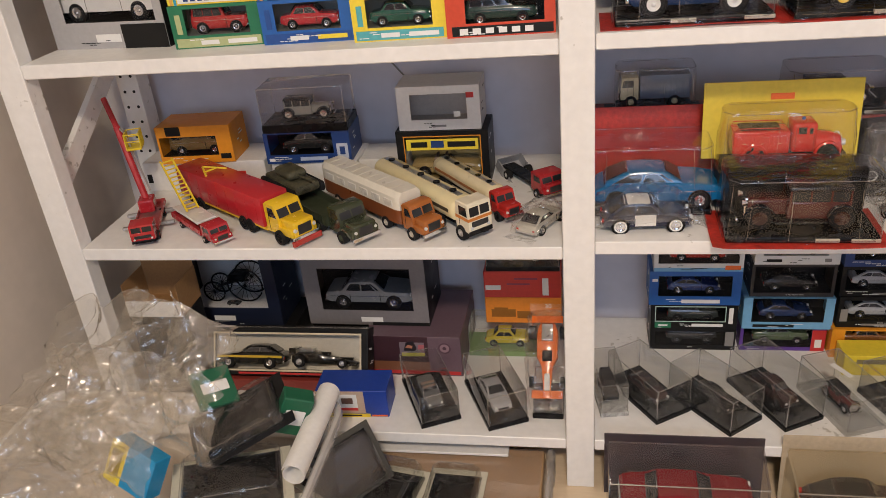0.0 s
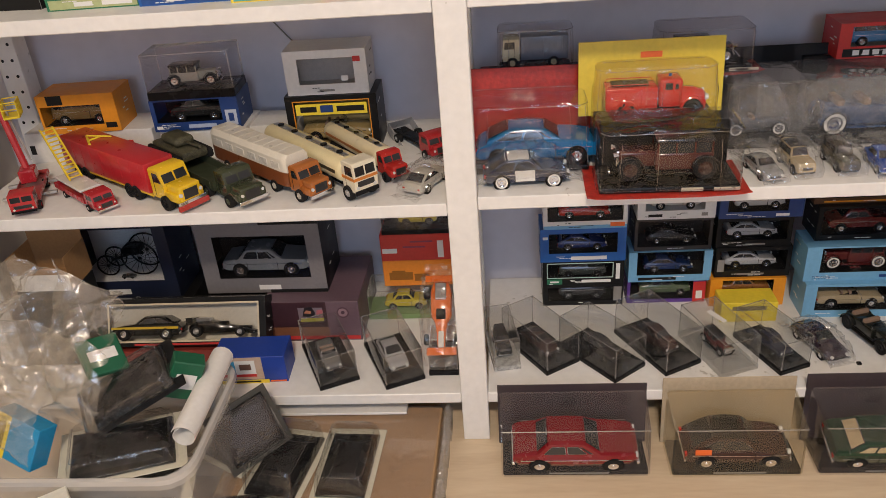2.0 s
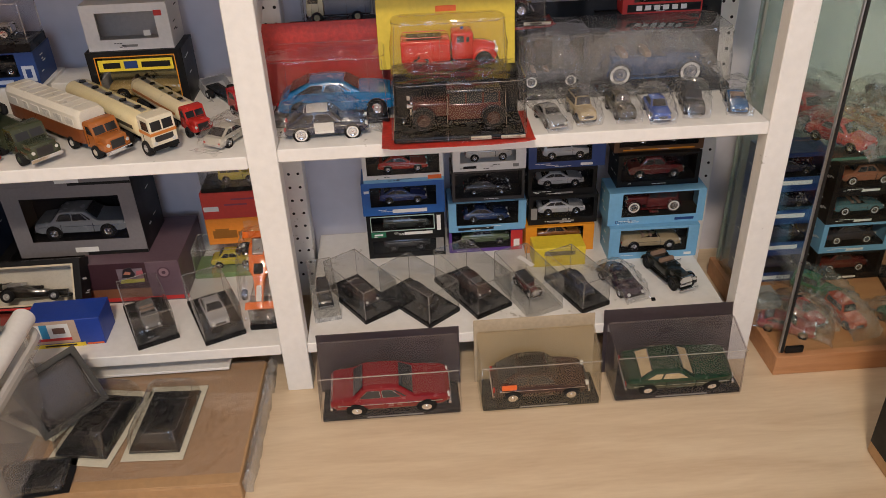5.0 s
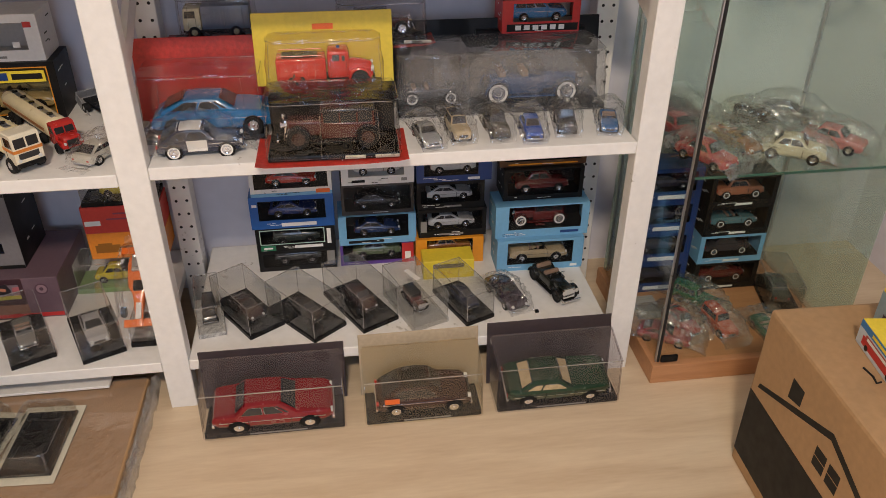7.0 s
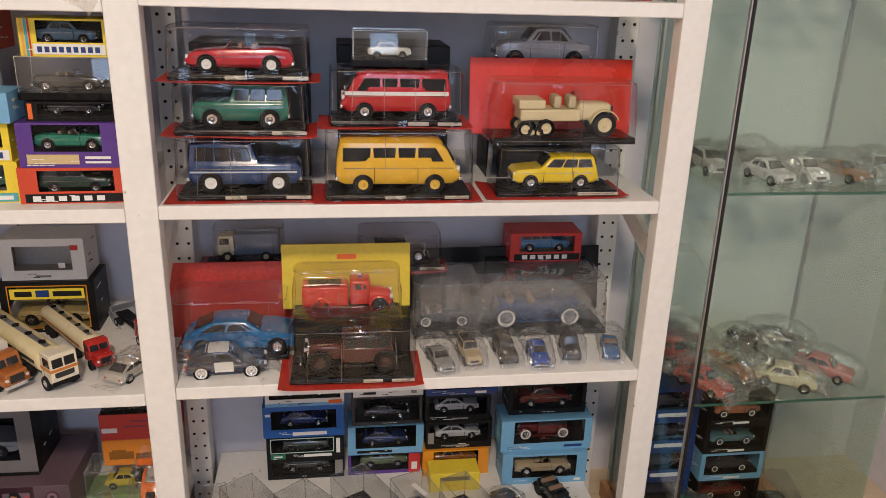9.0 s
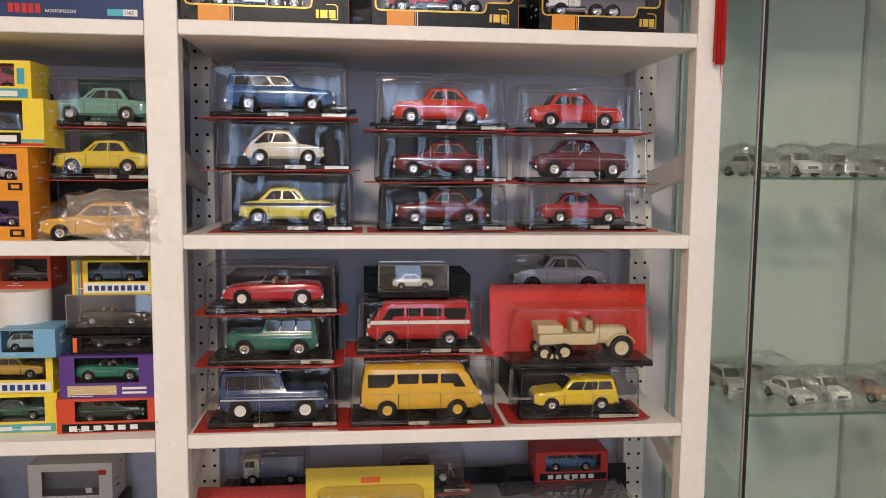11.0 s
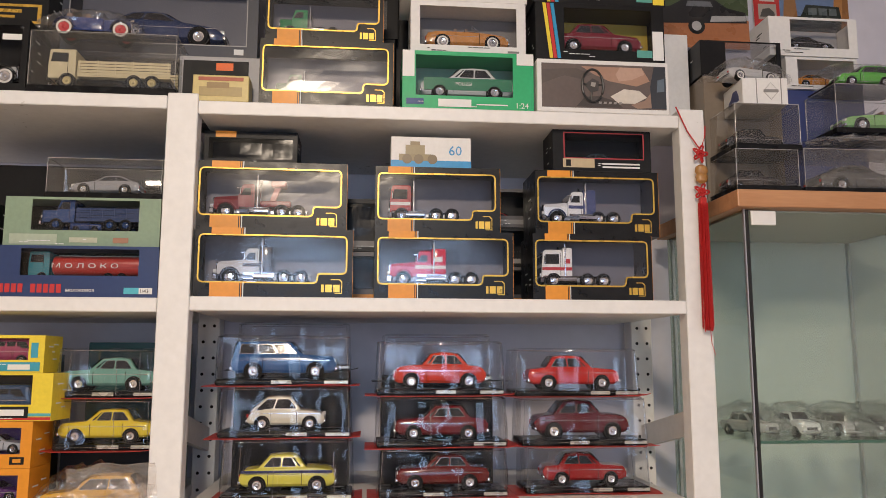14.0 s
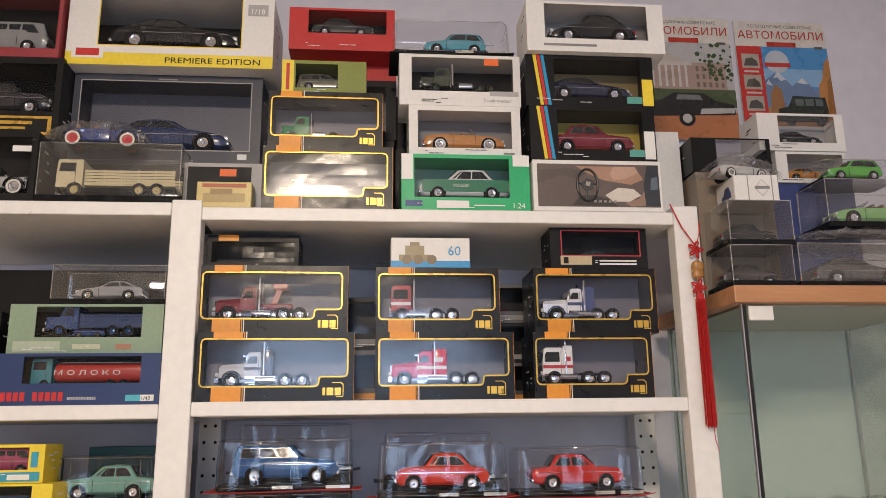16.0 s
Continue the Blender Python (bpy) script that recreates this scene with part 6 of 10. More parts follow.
blister_pack(0.215, 0.10, 0.09, pose(0.445, 0.205, S[4] + 0.19), "clear dome pack stacked at the back", 21, rim=BLACKCARD)
plain_box(0.21, 0.11, 0.1896, pose(0.445, 0.20, S[4]), "dark carton behind the packs", BLACKCARD)

# row five: lorry boxes
BOXBLACK = mat("black_printed_card", (0.011, 0.010, 0.0095), 0.32, vary=0.25, scale=45, spec=0.3)


LINER = mat("grey_liner", (0.20, 0.19, 0.225), 0.45, vary=0.08, scale=12)
LORRYPANE = clear("glossy_window_film", (0.94, 0.94, 0.97), 0.075, 0.15, bump=0.16, scale=8)


def lorry_box(x0, x1, y, z, h, label, turn=0.0, d=0.105):
    w = x1 - x0
    m = pose((x0 + x1) / 2, y, z, 0, 0, turn)
    b = window_box(w, d, h, m, label, BOXBLACK, win=(0.03, 0.955, 0.22, 0.885), cut=(0.77, 0.36), rimcol=GOLD, rimw=0.0026, inside=LINER, film=LORRYPANE, group="black lorry boxes", name="lorry_box",
                   prints=((0.10, 0.285, 0.0, 0.205, ORANGE), (0.10, 0.285, 0.90, 1.0, ORANGE), (0.292, 0.298, 0.0, 0.205, ORANGE), (0.305, 0.311, 0.0, 0.205, WHITEINK), (0.292, 0.298, 0.90, 1.0, ORANGE), (0.305, 0.311, 0.90, 1.0, WHITEINK)))
    t = 0.0013
    lx, hx, lz, hz = -w / 2 + 0.80 * w, -w / 2 + 0.935 * w, 0.06 * h, 0.27 * h
    bm = bmesh.new()
    mid = lx + 0.45 * (hx - lx)
    pts = [(mid, hz), (hx - 0.004, hz), (hx, hz - 0.004), (hx, lz), (hx - 0.012, lz), (hx - 0.012, lz + t), (hx - t, lz + t), (hx - t, hz - 0.005), (hx - 0.005, hz - t), (mid, hz - t)]
    add_loft(bm, [[(a, yy, c) for a, c in pts] for yy in (-0.0008, -0.0003)])
    part("emblem", fixed(bm), GOLD, b, "gold printed frame")
    for k, (p0, p1, q0, q1) in enumerate(((0.0, 0.13, 0.10, 0.62), (0.20, 0.52, 0.10, 0.62), (0.58, 0.88, 0.10, 0.62))):
        bm = bmesh.new()
        xa, xb, za, zb = lx + p0 * (hx - lx), lx + p1 * (hx - lx), lz + q0 * (hz - lz), lz + q1 * (hz - lz)
        add_box(bm, xa, xb, -0.0008, -0.0003, za, zb)
        part("emblem", fixed(bm), GOLD, b, "gold printed shape")
    part("tray", soft_box(-w * 0.47, w * 0.40, 0.006, d * 0.78, 0.0085, 0.0220, 0.001, 1), BLACKCARD, b, "raised inner tray")
    part("side_line", boxes((w / 2, w / 2 + 0.0004, 0.0, 0.0040, 0.0, h)), ORANGE, b, "orange printed edge")
    rnd = random.Random(int(x0 * 1000) + int(z * 10))
    bm = bmesh.new()
    for _ in range(46):
        yy, zz = rnd.uniform(0.01, d - 0.016), rnd.uniform(0.008, h - 0.012)
        add_box(bm, w / 2, w / 2 + 0.0003, yy, yy + 0.009, zz, zz + 0.0022)
    tagged(part("side_pattern", bm, GREYINK, b, "faint printed pattern"), kind="stuff")
    return m


m = lorry_box(0.030, 0.286, 0.006, S[5], 0.114, "black and orange window box with a silver lorry tractor", 2)
big_rig(m @ pose(-0.020, 0.046, 0.0222), (0.62, 0.64, 0.67), "silver and black lorry tractor with chrome tanks", True, 0.020, stripe=(0.05, 0.06, 0.10), roof=(0.08, 0.09, 0.12), length=0.160)
m = lorry_box(0.322, 0.556, 0.004, S[5], 0.113, "black and orange window box with a red lorry tractor")
big_rig(m @ pose(-0.014, 0.046, 0.0222), (0.66, 0.02, 0.06), "red long-nosed lorry tractor with chrome tanks", True, 0.026, stripe=(0.75, 0.72, 0.70), length=0.160)
m = lorry_box(0.590, 0.798, 0.004, S[5], 0.113, "black and orange window box with a white cab-over tractor")
big_rig(m @ pose(-0.022, 0.046, 0.0222), (0.86, 0.86, 0.86), "white cab-over lorry tractor with a red stripe", False, 0.018, stripe=(0.50, 0.03, 0.04), length=0.128)
m = lorry_box(0.022, 0.274, 0.026, S[5] + 0.1144, 0.117, "black and orange window box with a maroon breakdown lorry", 1.0)
big_rig(m @ pose(-0.022, 0.046, 0.0222), (0.22, 0.03, 0.04), "maroon breakdown lorry with a pink crane", True, 0.0, crane=(0.45, 0.16, 0.14), length=0.165)
m = lorry_box(0.322, 0.538, 0.026, S[5] + 0.1134, 0.116, "black and orange window box with a red and white cab-over", -0.5)
big_rig(m @ pose(-0.020, 0.046, 0.0222), (0.42, 0.05, 0.05), "red and white cab-over lorry tractor", False, 0.0, stripe=(0.72, 0.70, 0.68), roof=(0.7, 0.7, 0.68), length=0.128)
m = lorry_box(0.600, 0.822, 0.026, S[5] + 0.1134, 0.116, "black and orange window box with a white and blue tractor")
big_rig(m @ pose(-0.020, 0.046, 0.0222), (0.84, 0.85, 0.87), "white and dark blue lorry tractor", True, 0.024, stripe=(0.05, 0.07, 0.20), roof=(0.06, 0.08, 0.20), length=0.146)
BLUECARD = card((0.03, 0.30, 0.62))
b = plain_box(0.140, 0.06, 0.054, pose(0.418, 0.028, S[5] + 0.2298), "white and blue jubilee box with a printed tractor", WHITECARD, prints=((0.0, 1.0, 0.0, 0.22, BLUECARD), (0.10, 0.50, 0.20, 0.42, card((0.30, 0.24, 0.12))), (0.18, 0.42, 0.42, 0.72, card((0.33, 0.27, 0.15))), (0.24, 0.36, 0.72, 0.84, card((0.28, 0.22, 0.12)))))
for x in (-0.042, -0.022, 0.002):
    bm = bmesh.new()
    add_cyl(bm, (x, -0.0011, 0.014), "y", 0.0085, 0.0085, 0.0005, 16)
    part("printed_wheel", fixed(bm), card((0.20, 0.15, 0.08)), b)
lettering("60", 0.024, BLUECARD, b, 0.030, -0.0008, 0.022)
window_box(0.178, 0.075, 0.074, pose(0.722, 0.026, S[5] + 0.2298), "dark blue premium box with a red-edged window", BLACKCARD, win=(0.12, 0.92, 0.32, 0.92), rimcol=card((0.5, 0.05, 0.06)), prints=((0.10, 0.42, 0.08, 0.30, card((0.55, 0.45, 0.28))), (0.13, 0.18, 0.11, 0.27, BLACKINK), (0.50, 0.88, 0.16, 0.20, WHITEINK), (0.50, 0.88, 0.08, 0.12, WHITEINK)))
model_car("coupe", 0.09, (0.05, 0.10, 0.14), pose(0.729, 0.058, S[5] + 0.2390), "small dark blue model car in a box")
window_box(0.160, 0.08, 0.062, pose(0.105, 0.060, S[5] + 0.2318), "black carton with a pale window", BLACKCARD, win=(0.05, 0.95, 0.2, 0.8), prints=((0.12, 0.34, 0.82, 1.0, ORANGE),))
for i, (x, z, w, h) in enumerate(((0.305, 0.0, 0.10, 0.10), (0.305, 0.101, 0.10, 0.10), (0.572, 0.0, 0.11, 0.075), (0.572, 0.076, 0.11, 0.075), (0.572, 0.152, 0.11, 0.075))):
    window_box(w, 0.08, h, pose(x, 0.175, S[5] + z), "dark small window box at the back of the shelf", BLACKCARD if i % 2 else card((0.10, 0.09, 0.09)), win=(0.06, 0.94, 0.3, 0.92), prints=((0.1, 0.9, 0.08, 0.2, ORANGE if i in (0, 2) else GREYINK),))
    model_car("coupe", 0.075, ((0.4, 0.03, 0.03), (0.5, 0.5, 0.5), (0.1, 0.1, 0.12), (0.5, 0.5, 0.52), (0.5, 0.04, 0.05))[i], pose(x, 0.205, S[5] + z + 0.0085), "small boxed model car")

# ---- right bay: the two lower rows and the floor ----
def letter_bars(owner, x0, x1, z0, z1, count, material, y=-0.0018):
    """A row of plain bars in the place of a printed word."""
    bm = bmesh.new()
    step = (x1 - x0) / count
    for k in range(count):
        add_box(bm, x0 + step * k, x0 + step * (k + 0.66), y, y + 0.0003, z0, z1)
    part("print", bm, material, owner)


def boxed_car(x0, x1, y, z, h, shell, label, kind, colour, length, words, d=0.075, win=(0.06, 0.94, 0.22, 0.88), turn=0.0, flip=False, prints=(), rimcol=None, front=None, inside=None, cut=None, name="window_box", top_win=False, **car):
    """A small window box with its model car."""
    w = x1 - x0
    m = pose((x0 + x1) / 2, y, z, 0, 0, turn)
    hh, ww = KINDS[kind][:2]
    high = hh * length * car.get("tall", 1.0)
    deck = max(0.008, min(win[2] * h - 0.001, h - high - 0.005))
    b = window_box(w, d, h, m, label, shell, front, win, cut, prints=prints, rimcol=rimcol, inside=inside, name=name, group="small model boxes", top_win=top_win, deck=deck)
    model_car(kind, length, colour, m @ pose(0, min(d * 0.45, ww * length / 2 + 0.012), deck + 0.0008), words, "boxed model cars", flip=flip, **car)
    return b


LBLUE = card((0.18, 0.42, 0.66))
NAVY = card((0.015, 0.05, 0.20))
MIDBLUE = card((0.02, 0.12, 0.42))
PRINTRED = card((0.55, 0.03, 0.03))
PRINTGREEN = card((0.02, 0.18, 0.09))
PRINTYEL = card((0.85, 0.66, 0.05))
PURPLE = card((0.10, 0.04, 0.26))
z = S[1]
boxed_car(0.143, 0.313, 0.290, z, 0.050, BLACKCARD, "black window box with a dark off-road model", "jeep", (0.05, 0.05, 0.05), 0.10, "black off-road model car", prints=((0.88, 0.98, 0.2, 0.9, GREYINK),))
boxed_car(0.143, 0.313, 0.290, z + 0.0504, 0.058, BLACKCARD, "black window box with a pale green frame line", "jeep", (0.05, 0.06, 0.055), 0.10, "dark green off-road model car", rimcol=card((0.45, 0.60, 0.55)), win=(0.06, 0.86, 0.34, 0.92), prints=((0.05, 0.24, 0.06, 0.28, PRINTGREEN), (0.09, 0.20, 0.13, 0.20, WHITEINK), (0.48, 0.84, 0.12, 0.24, WHITEINK), (0.90, 0.95, 0.25, 0.9, WHITEINK)))
boxed_car(0.138, 0.315, 0.290, z + 0.1088, 0.078, MIDBLUE, "bright blue window box with a dark window", "coupe", (0.03, 0.05, 0.18), 0.102, "dark blue sports model car", win=(0.10, 0.90, 0.26, 0.86), prints=((0.36, 0.78, 0.06, 0.17, WHITEINK), (0.03, 0.09, 0.70, 0.78, WHITEINK)))
boxed_car(0.145, 0.315, 0.290, z + 0.1872, 0.066, WHITECARD, "white and blue window box with a red car", "coupe", (0.45, 0.03, 0.02), 0.105, "red sports model car", win=(0.05, 0.95, 0.26, 0.92), prints=((0.0, 1.0, 0.0, 0.12, LBLUE), (0.80, 0.97, 0.06, 0.20, STICKER)))
boxed_car(0.322, 0.486, 0.292, z, 0.056, PURPLE, "dark purple window box with a red corner", "sedan", (0.10, 0.14, 0.07), 0.108, "olive green model saloon", prints=((0.84, 1.0, 0.0, 0.9, PRINTRED), (0.88, 0.96, 0.15, 0.5, WHITEINK)), win=(0.04, 0.84, 0.15, 0.95))
boxed_car(0.322, 0.492, 0.286, z + 0.0564, 0.072, LBLUE, "pale blue window box", "coupe", (0.02, 0.04, 0.12), 0.100, "dark blue coupe model", prints=((0.12, 0.58, 0.06, 0.15, BLACKINK),), win=(0.10, 0.90, 0.22, 1.0 - 0.002))
boxed_car(0.332, 0.488, 0.292, z + 0.1288, 0.072, card((0.04, 0.035, 0.035)), "black window box with a dark window", "coupe", (0.03, 0.025, 0.025), 0.10, "black coupe model", win=(0.04, 0.96, 0.12, 0.94))
boxed_car(0.335, 0.490, 0.292, z + 0.2012, 0.060, WHITECARD, "white car maker's window box", "hatch", (0.55, 0.54, 0.50), 0.098, "pale grey hatchback model", win=(0.10, 0.86, 0.32, 0.92), prints=((0.14, 0.32, 0.10, 0.20, BLACKINK), (0.82, 0.90, 0.10, 0.22, GREYINK)), inside=WHITECARD)
boxed_car(0.490, 0.642, 0.272, z, 0.066, ORANGE, "orange window box behind a yellow one", "sedan", (0.30, 0.12, 0.03), 0.10, "brown model car", win=(0.16, 0.84, 0.3, 0.95))
b = plain_box(0.112, 0.055, 0.046, pose(0.555, 0.212, z), "small yellow carton with a printed car", PRINTYEL, prints=((0.20, 0.80, 0.60, 0.82, card((0.25, 0.2, 0.1))), (0.35, 0.42, 0.25, 0.40, card((0.7, 0.45, 0.02))), (0.48, 0.55, 0.25, 0.40, card((0.7, 0.45, 0.02)))))
boxed_car(0.497, 0.648, 0.280, z + 0.0664, 0.070, BLACKCARD, "black window box with a silver sports car", "coupe", (0.45, 0.46, 0.47), 0.104, "silver convertible sports model", prints=((0.30, 0.66, 0.07, 0.13, GREYINK), (0.03, 0.12, 0.2, 0.6, GREYINK)))
boxed_car(0.494, 0.642, 0.282, z + 0.1368, 0.066, BLACKCARD, "black window box with a silver coupe", "coupe", (0.50, 0.50, 0.50), 0.100, "silver coupe model", prints=((0.40, 0.66, 0.06, 0.12, GREYINK),))
boxed_car(0.494, 0.656, 0.280, z + 0.2032, 0.058, NAVY, "navy window box with a silver hatchback", "hatch", (0.52, 0.53, 0.53), 0.098, "silver hatchback model", win=(0.10, 0.82, 0.25, 0.95), prints=((0.68, 0.84, 0.06, 0.16, WHITEINK),))
boxed_car(0.664, 0.858, 0.222, z, 0.078, LBLUE, "pale blue window box with a cream-topped car", "open", (0.45, 0.36, 0.22), 0.13, "cream and brown long-tailed model", win=(0.12, 0.88, 0.20, 0.92), prints=((0.86, 0.94, 0.06, 0.14, WHITEINK),), turn=-1)
b = boxed_car(0.660, 0.868, 0.236, z + 0.0784, 0.078, LBLUE, "pale blue window box with a maroon vintage car", "open", (0.12, 0.02, 0.02), 0.02, "small loose spare part", win=(0.14, 0.92, 0.24, 0.96), prints=((0.70, 0.90, 0.08, 0.16, NAVY),))
lettering("DELUXE", 0.010, NAVY, b, -0.088, -0.0006, 0.005)
vintage_car(0.142, (0.12, 0.02, 0.02), pose(0.762, 0.272, z + 0.0784 + 0.0190), "maroon vintage tourer model with pale wheel rims", white=True, flip=True, fender=(0.10, 0.015, 0.015))
boxed_car(0.680, 0.856, 0.262, z + 0.1568, 0.074, BLACKCARD, "black window box with a maroon saloon", "fifties", (0.16, 0.02, 0.02), 0.118, "maroon rounded saloon model", win=(0.05, 0.95, 0.16, 0.94))
boxed_car(0.672, 0.862, 0.276, z + 0.2312, 0.054, card((0.10, 0.045, 0.02)), "brown and black flat window box", "coupe", (0.05, 0.03, 0.03), 0.11, "dark brown model car", prints=((0.1, 0.9, 0.06, 0.12, ORANGE),))

ZEBRA = mat("zebra_print", (0.5, 0.5, 0.48), 0.5, vary=0.4, scale=120)
CLEARBASE = clear("clear_case_base", (0.85, 0.85, 0.84), 0.1, 0.1, haze=0.12)


def angled_case(x, y, dx, dy, deep, h, label, kind, colour, words, length=0.10, floor=None, cover=None, vint=False, **car):
    """A case whose near corner stands at (x, y) and whose short front runs along (dx, dy)."""
    w = math.hypot(dx, dy)
    a = math.degrees(math.atan2(dy, dx))
    m = pose(x, y, S[1], 0, 0, a) @ pose(w / 2, deep / 2, 0)
    acrylic_case(w, deep, h, m, label, floor=floor, cover=cover)
    length *= 0.86
    n = m @ pose(0, 0, 0.0106, 0, 0, -90)
    if vint:
        vintage_car(length, colour, n, words)
    else:
        model_car(kind, length, colour, n, words, "cars in display cases", **car)
    return m


DARKC = (0.018, 0.018, 0.02)
angled_case(0.038, 0.062, 0.052, 0.009, 0.125, 0.072, "clear display case with a patterned base", "jeep", DARKC, "black model car in a display case", floor=ZEBRA, length=0.085)
angled_case(0.138, 0.046, 0.066, 0.044, 0.155, 0.074, "clear display case on a black base", "coupe", (0.05, 0.03, 0.03), "black coupe model in a display case", length=0.105)
angled_case(0.263, 0.020, 0.064, 0.052, 0.155, 0.074, "clear display case with a dark saloon", "sedan", DARKC, "black saloon model in a display case", length=0.105)
angled_case(0.359, 0.038, 0.074, 0.040, 0.165, 0.080, "tall clear display case with a black car", "fifties", (0.04, 0.012, 0.012), "dark saloon model in a display case", length=0.11)
m = angled_case(0.458, 0.030, 0.075, 0.028, 0.150, 0.074, "clear display case with a white label strip", "jeep", (0.12, 0.03, 0.03), "dark red vintage model in a display case", length=0.10, floor=CLEARBASE, vint=True)
strip = plain_box(0.011, 0.045, 0.0006, m @ pose(0.005, -0.01, 0.0746, 0, 0, 10), "white paper label strip on a case lid", WHITECARD, name="label_strip", category="label", r=0.0002)
angled_case(0.566, 0.034, 0.062, 0.026, 0.140, 0.070, "clear display case with a blue-black car", "sedan", (0.03, 0.035, 0.06), "dark blue saloon model in a display case", length=0.10)
m = pose(0.665, 0.125, S[1], 0, 0, -72)
model_car("coupe", 0.118, (0.035, 0.02, 0.035), m, "dark purple sports model in a bag")
film_bag(m, 0.135, 0.066, 0.046, "crinkled clear bag round a dark sports car", 31)
vintage_car(0.150, (0.012, 0.013, 0.010), pose(0.772, 0.145, S[1] + 0.0004, 0, 0, -72), "black and olive open vintage car model", rim=BLACK, fender=(0.010, 0.010, 0.009), roof=False)
plain_box(0.008, 0.008, 0.004, pose(0.718, 0.062, S[1]), "tiny black loose part", BLACK, name="loose_part", category="part", r=0.0006)

# three big packs on the floor, in front of the lowest board
def floor_pack(x0, x1, y, label, backmat, film, kind, colour, words, length, seed, sticker=None, flip=False, tilt=0.0, tall_back=0.132, **car):
    w, xc = x1 - x0, (x0 + x1) / 2
    p = thing("blister_pack", pose(xc, y, 0), label, "blister pack", "packs on the floor")
    bk = part("backing_card", soft_box(-w / 2 - 0.004, w / 2 + 0.004, 0.0, 0.0018, 0.0006, tall_back, 0.0008, 1), backmat, p, "dark card at the back")
    bk.matrix_basis = pose(0, 0.088, 0.0, -6, 0, 0)
    part("plinth", soft_box(-w / 2 + 0.003, w / 2 - 0.003, 0.003, 0.082, 0.0004, 0.014, 0.003), BLACK if backmat is not WHITECARD else card((0.10, 0.09, 0.08)), p, "black plastic plinth")
    bm = bmesh.new()
    a = w / 2
    add_loft(bm, [[(-a, 0.0, 0.001), (a, 0.0, 0.001), (a, 0.086, 0.001), (-a, 0.086, 0.001)],
                  [(-a * 0.98, 0.004, 0.106), (a * 0.98, 0.004, 0.106), (a * 1.0, 0.090, 0.128), (-a * 1.0, 0.090, 0.128)]], cap=False)
    bm.verts.ensure_lookup_table()
    bm.faces.new([bm.verts[i] for i in (4, 5, 6, 7)])
    bmesh.ops.bevel(bm, geom=[e for e in bm.edges if not e.is_boundary], offset=0.004, segments=2, affect="EDGES")
    dm = part("dome", fixed(bm), film, p, "clear plastic box front", smooth=True)
    dm.visible_shadow = False
    # A pale bar paints the highlight in along the fold.
    part("fold_line", boxes((-a * 0.98, a * 0.98, 0.0033, 0.0046, 0.1035, 0.1050)), EDGEGLINT, p, "folded edge with a painted-in pale highlight")
    if sticker:
        part("price_sticker", soft_box(sticker - 0.014, sticker + 0.014, -0.0008, 0.0004, 0.052, 0.064, 0.0003, 1), STICKER, p, "orange price sticker")
    part("name_strip", boxes((-a * 0.35, a * 0.45, 0.0022, 0.0029, 0.005, 0.008)), GREYINK, p)
    bm = bmesh.new()
    rise = 0.070 * math.tan(radians(tilt))
    add_loft(bm, [[(sx, 0.008, 0.0142), (sx, 0.078, 0.0142), (sx, 0.078, 0.0146 + rise), (sx, 0.008, 0.0146)] for sx in (-w * 0.36, w * 0.36)])
    part("wedge", fixed(bm), BLACK, p, "sloping black base")
    model_car(kind, length, colour, pose(xc, y + 0.043, 0.0150 + rise * 0.52, tilt, 0, 0), words, "big models on the floor", flip=flip, **car)


SMOKE = clear("smoked_plastic", (0.88, 0.86, 0.86), 0.030, 0.05, bump=0.12, scale=16, haze=0.045, hazecol=(0.55, 0.50, 0.50))
SMOKEBACK = mat("dark_plum_card", (0.045, 0.035, 0.042), 0.32, vary=0.15, scale=16)
OLDBACK = mat("yellowed_card", (0.46, 0.38, 0.27), 0.42, vary=0.10, scale=14)
floor_pack(0.047, 0.314, -0.100, "smoky clear pack with a red saloon, on the floor", SMOKEBACK, SMOKE, "sedan", (0.21, 0.007, 0.012), "big dark red American saloon model", 0.222, 41, tall=0.84, tilt=15)
floor_pack(0.350, 0.579, -0.102, "yellowed clear pack with a brown car, on the floor", OLDBACK, OLDCLEAR, "hump", (0.040, 0.010, 0.009), "dark brown rounded car model", 0.182, 42, sticker=-0.062, roof=(0.012, 0.011, 0.011), tilt=8, tall_back=0.143, tall=0.88)
floor_pack(0.605, 0.854, -0.100, "smoky clear pack with a green coupe, on the floor", SMOKEBACK, SMOKE, "muscle", (0.012, 0.040, 0.020), "dark green coupe model with cream seats", 0.206, 43, tilt=18, tall_back=0.145, glass=mat("cream_interior", (0.55, 0.44, 0.26), 0.1, vary=0.15, scale=80))

# second row
z = S[2]
standing_blister(0.110, 0.085, z, 0.215, 0.120, 0.115, REDCARD, "blister pack with a red card and a blue saloon", 51, lean=-8)
model_car("limousine", 0.208, (0.010, 0.15, 0.36), pose(0.126, 0.130, z + 0.0135), "bright blue fifties saloon model", rim=CHROME, tall=0.84)
m = pose(0.106, 0.060, z, 0, 0, 3)
car = model_car("hump", 0.140, (0.012, 0.016, 0.045), m, "dark blue old police model with white doors", roof=(0.74, 0.73, 0.70), rim=CHROME, white=True, tall=0.80)
for sy in (1, -1):
    part("door_panel", soft_box(0.050, 0.083, sy * 0.0292 - 0.0006, sy * 0.0292 + 0.0006, 0.012, 0.031, 0.0004, 1), WHITEWALL, car, "white door panel")
film_bag(pose(0.103, 0.062, z, 0, 0, 4), 0.190, 0.084, 0.066, "clear bag round a blue and white model", 52)
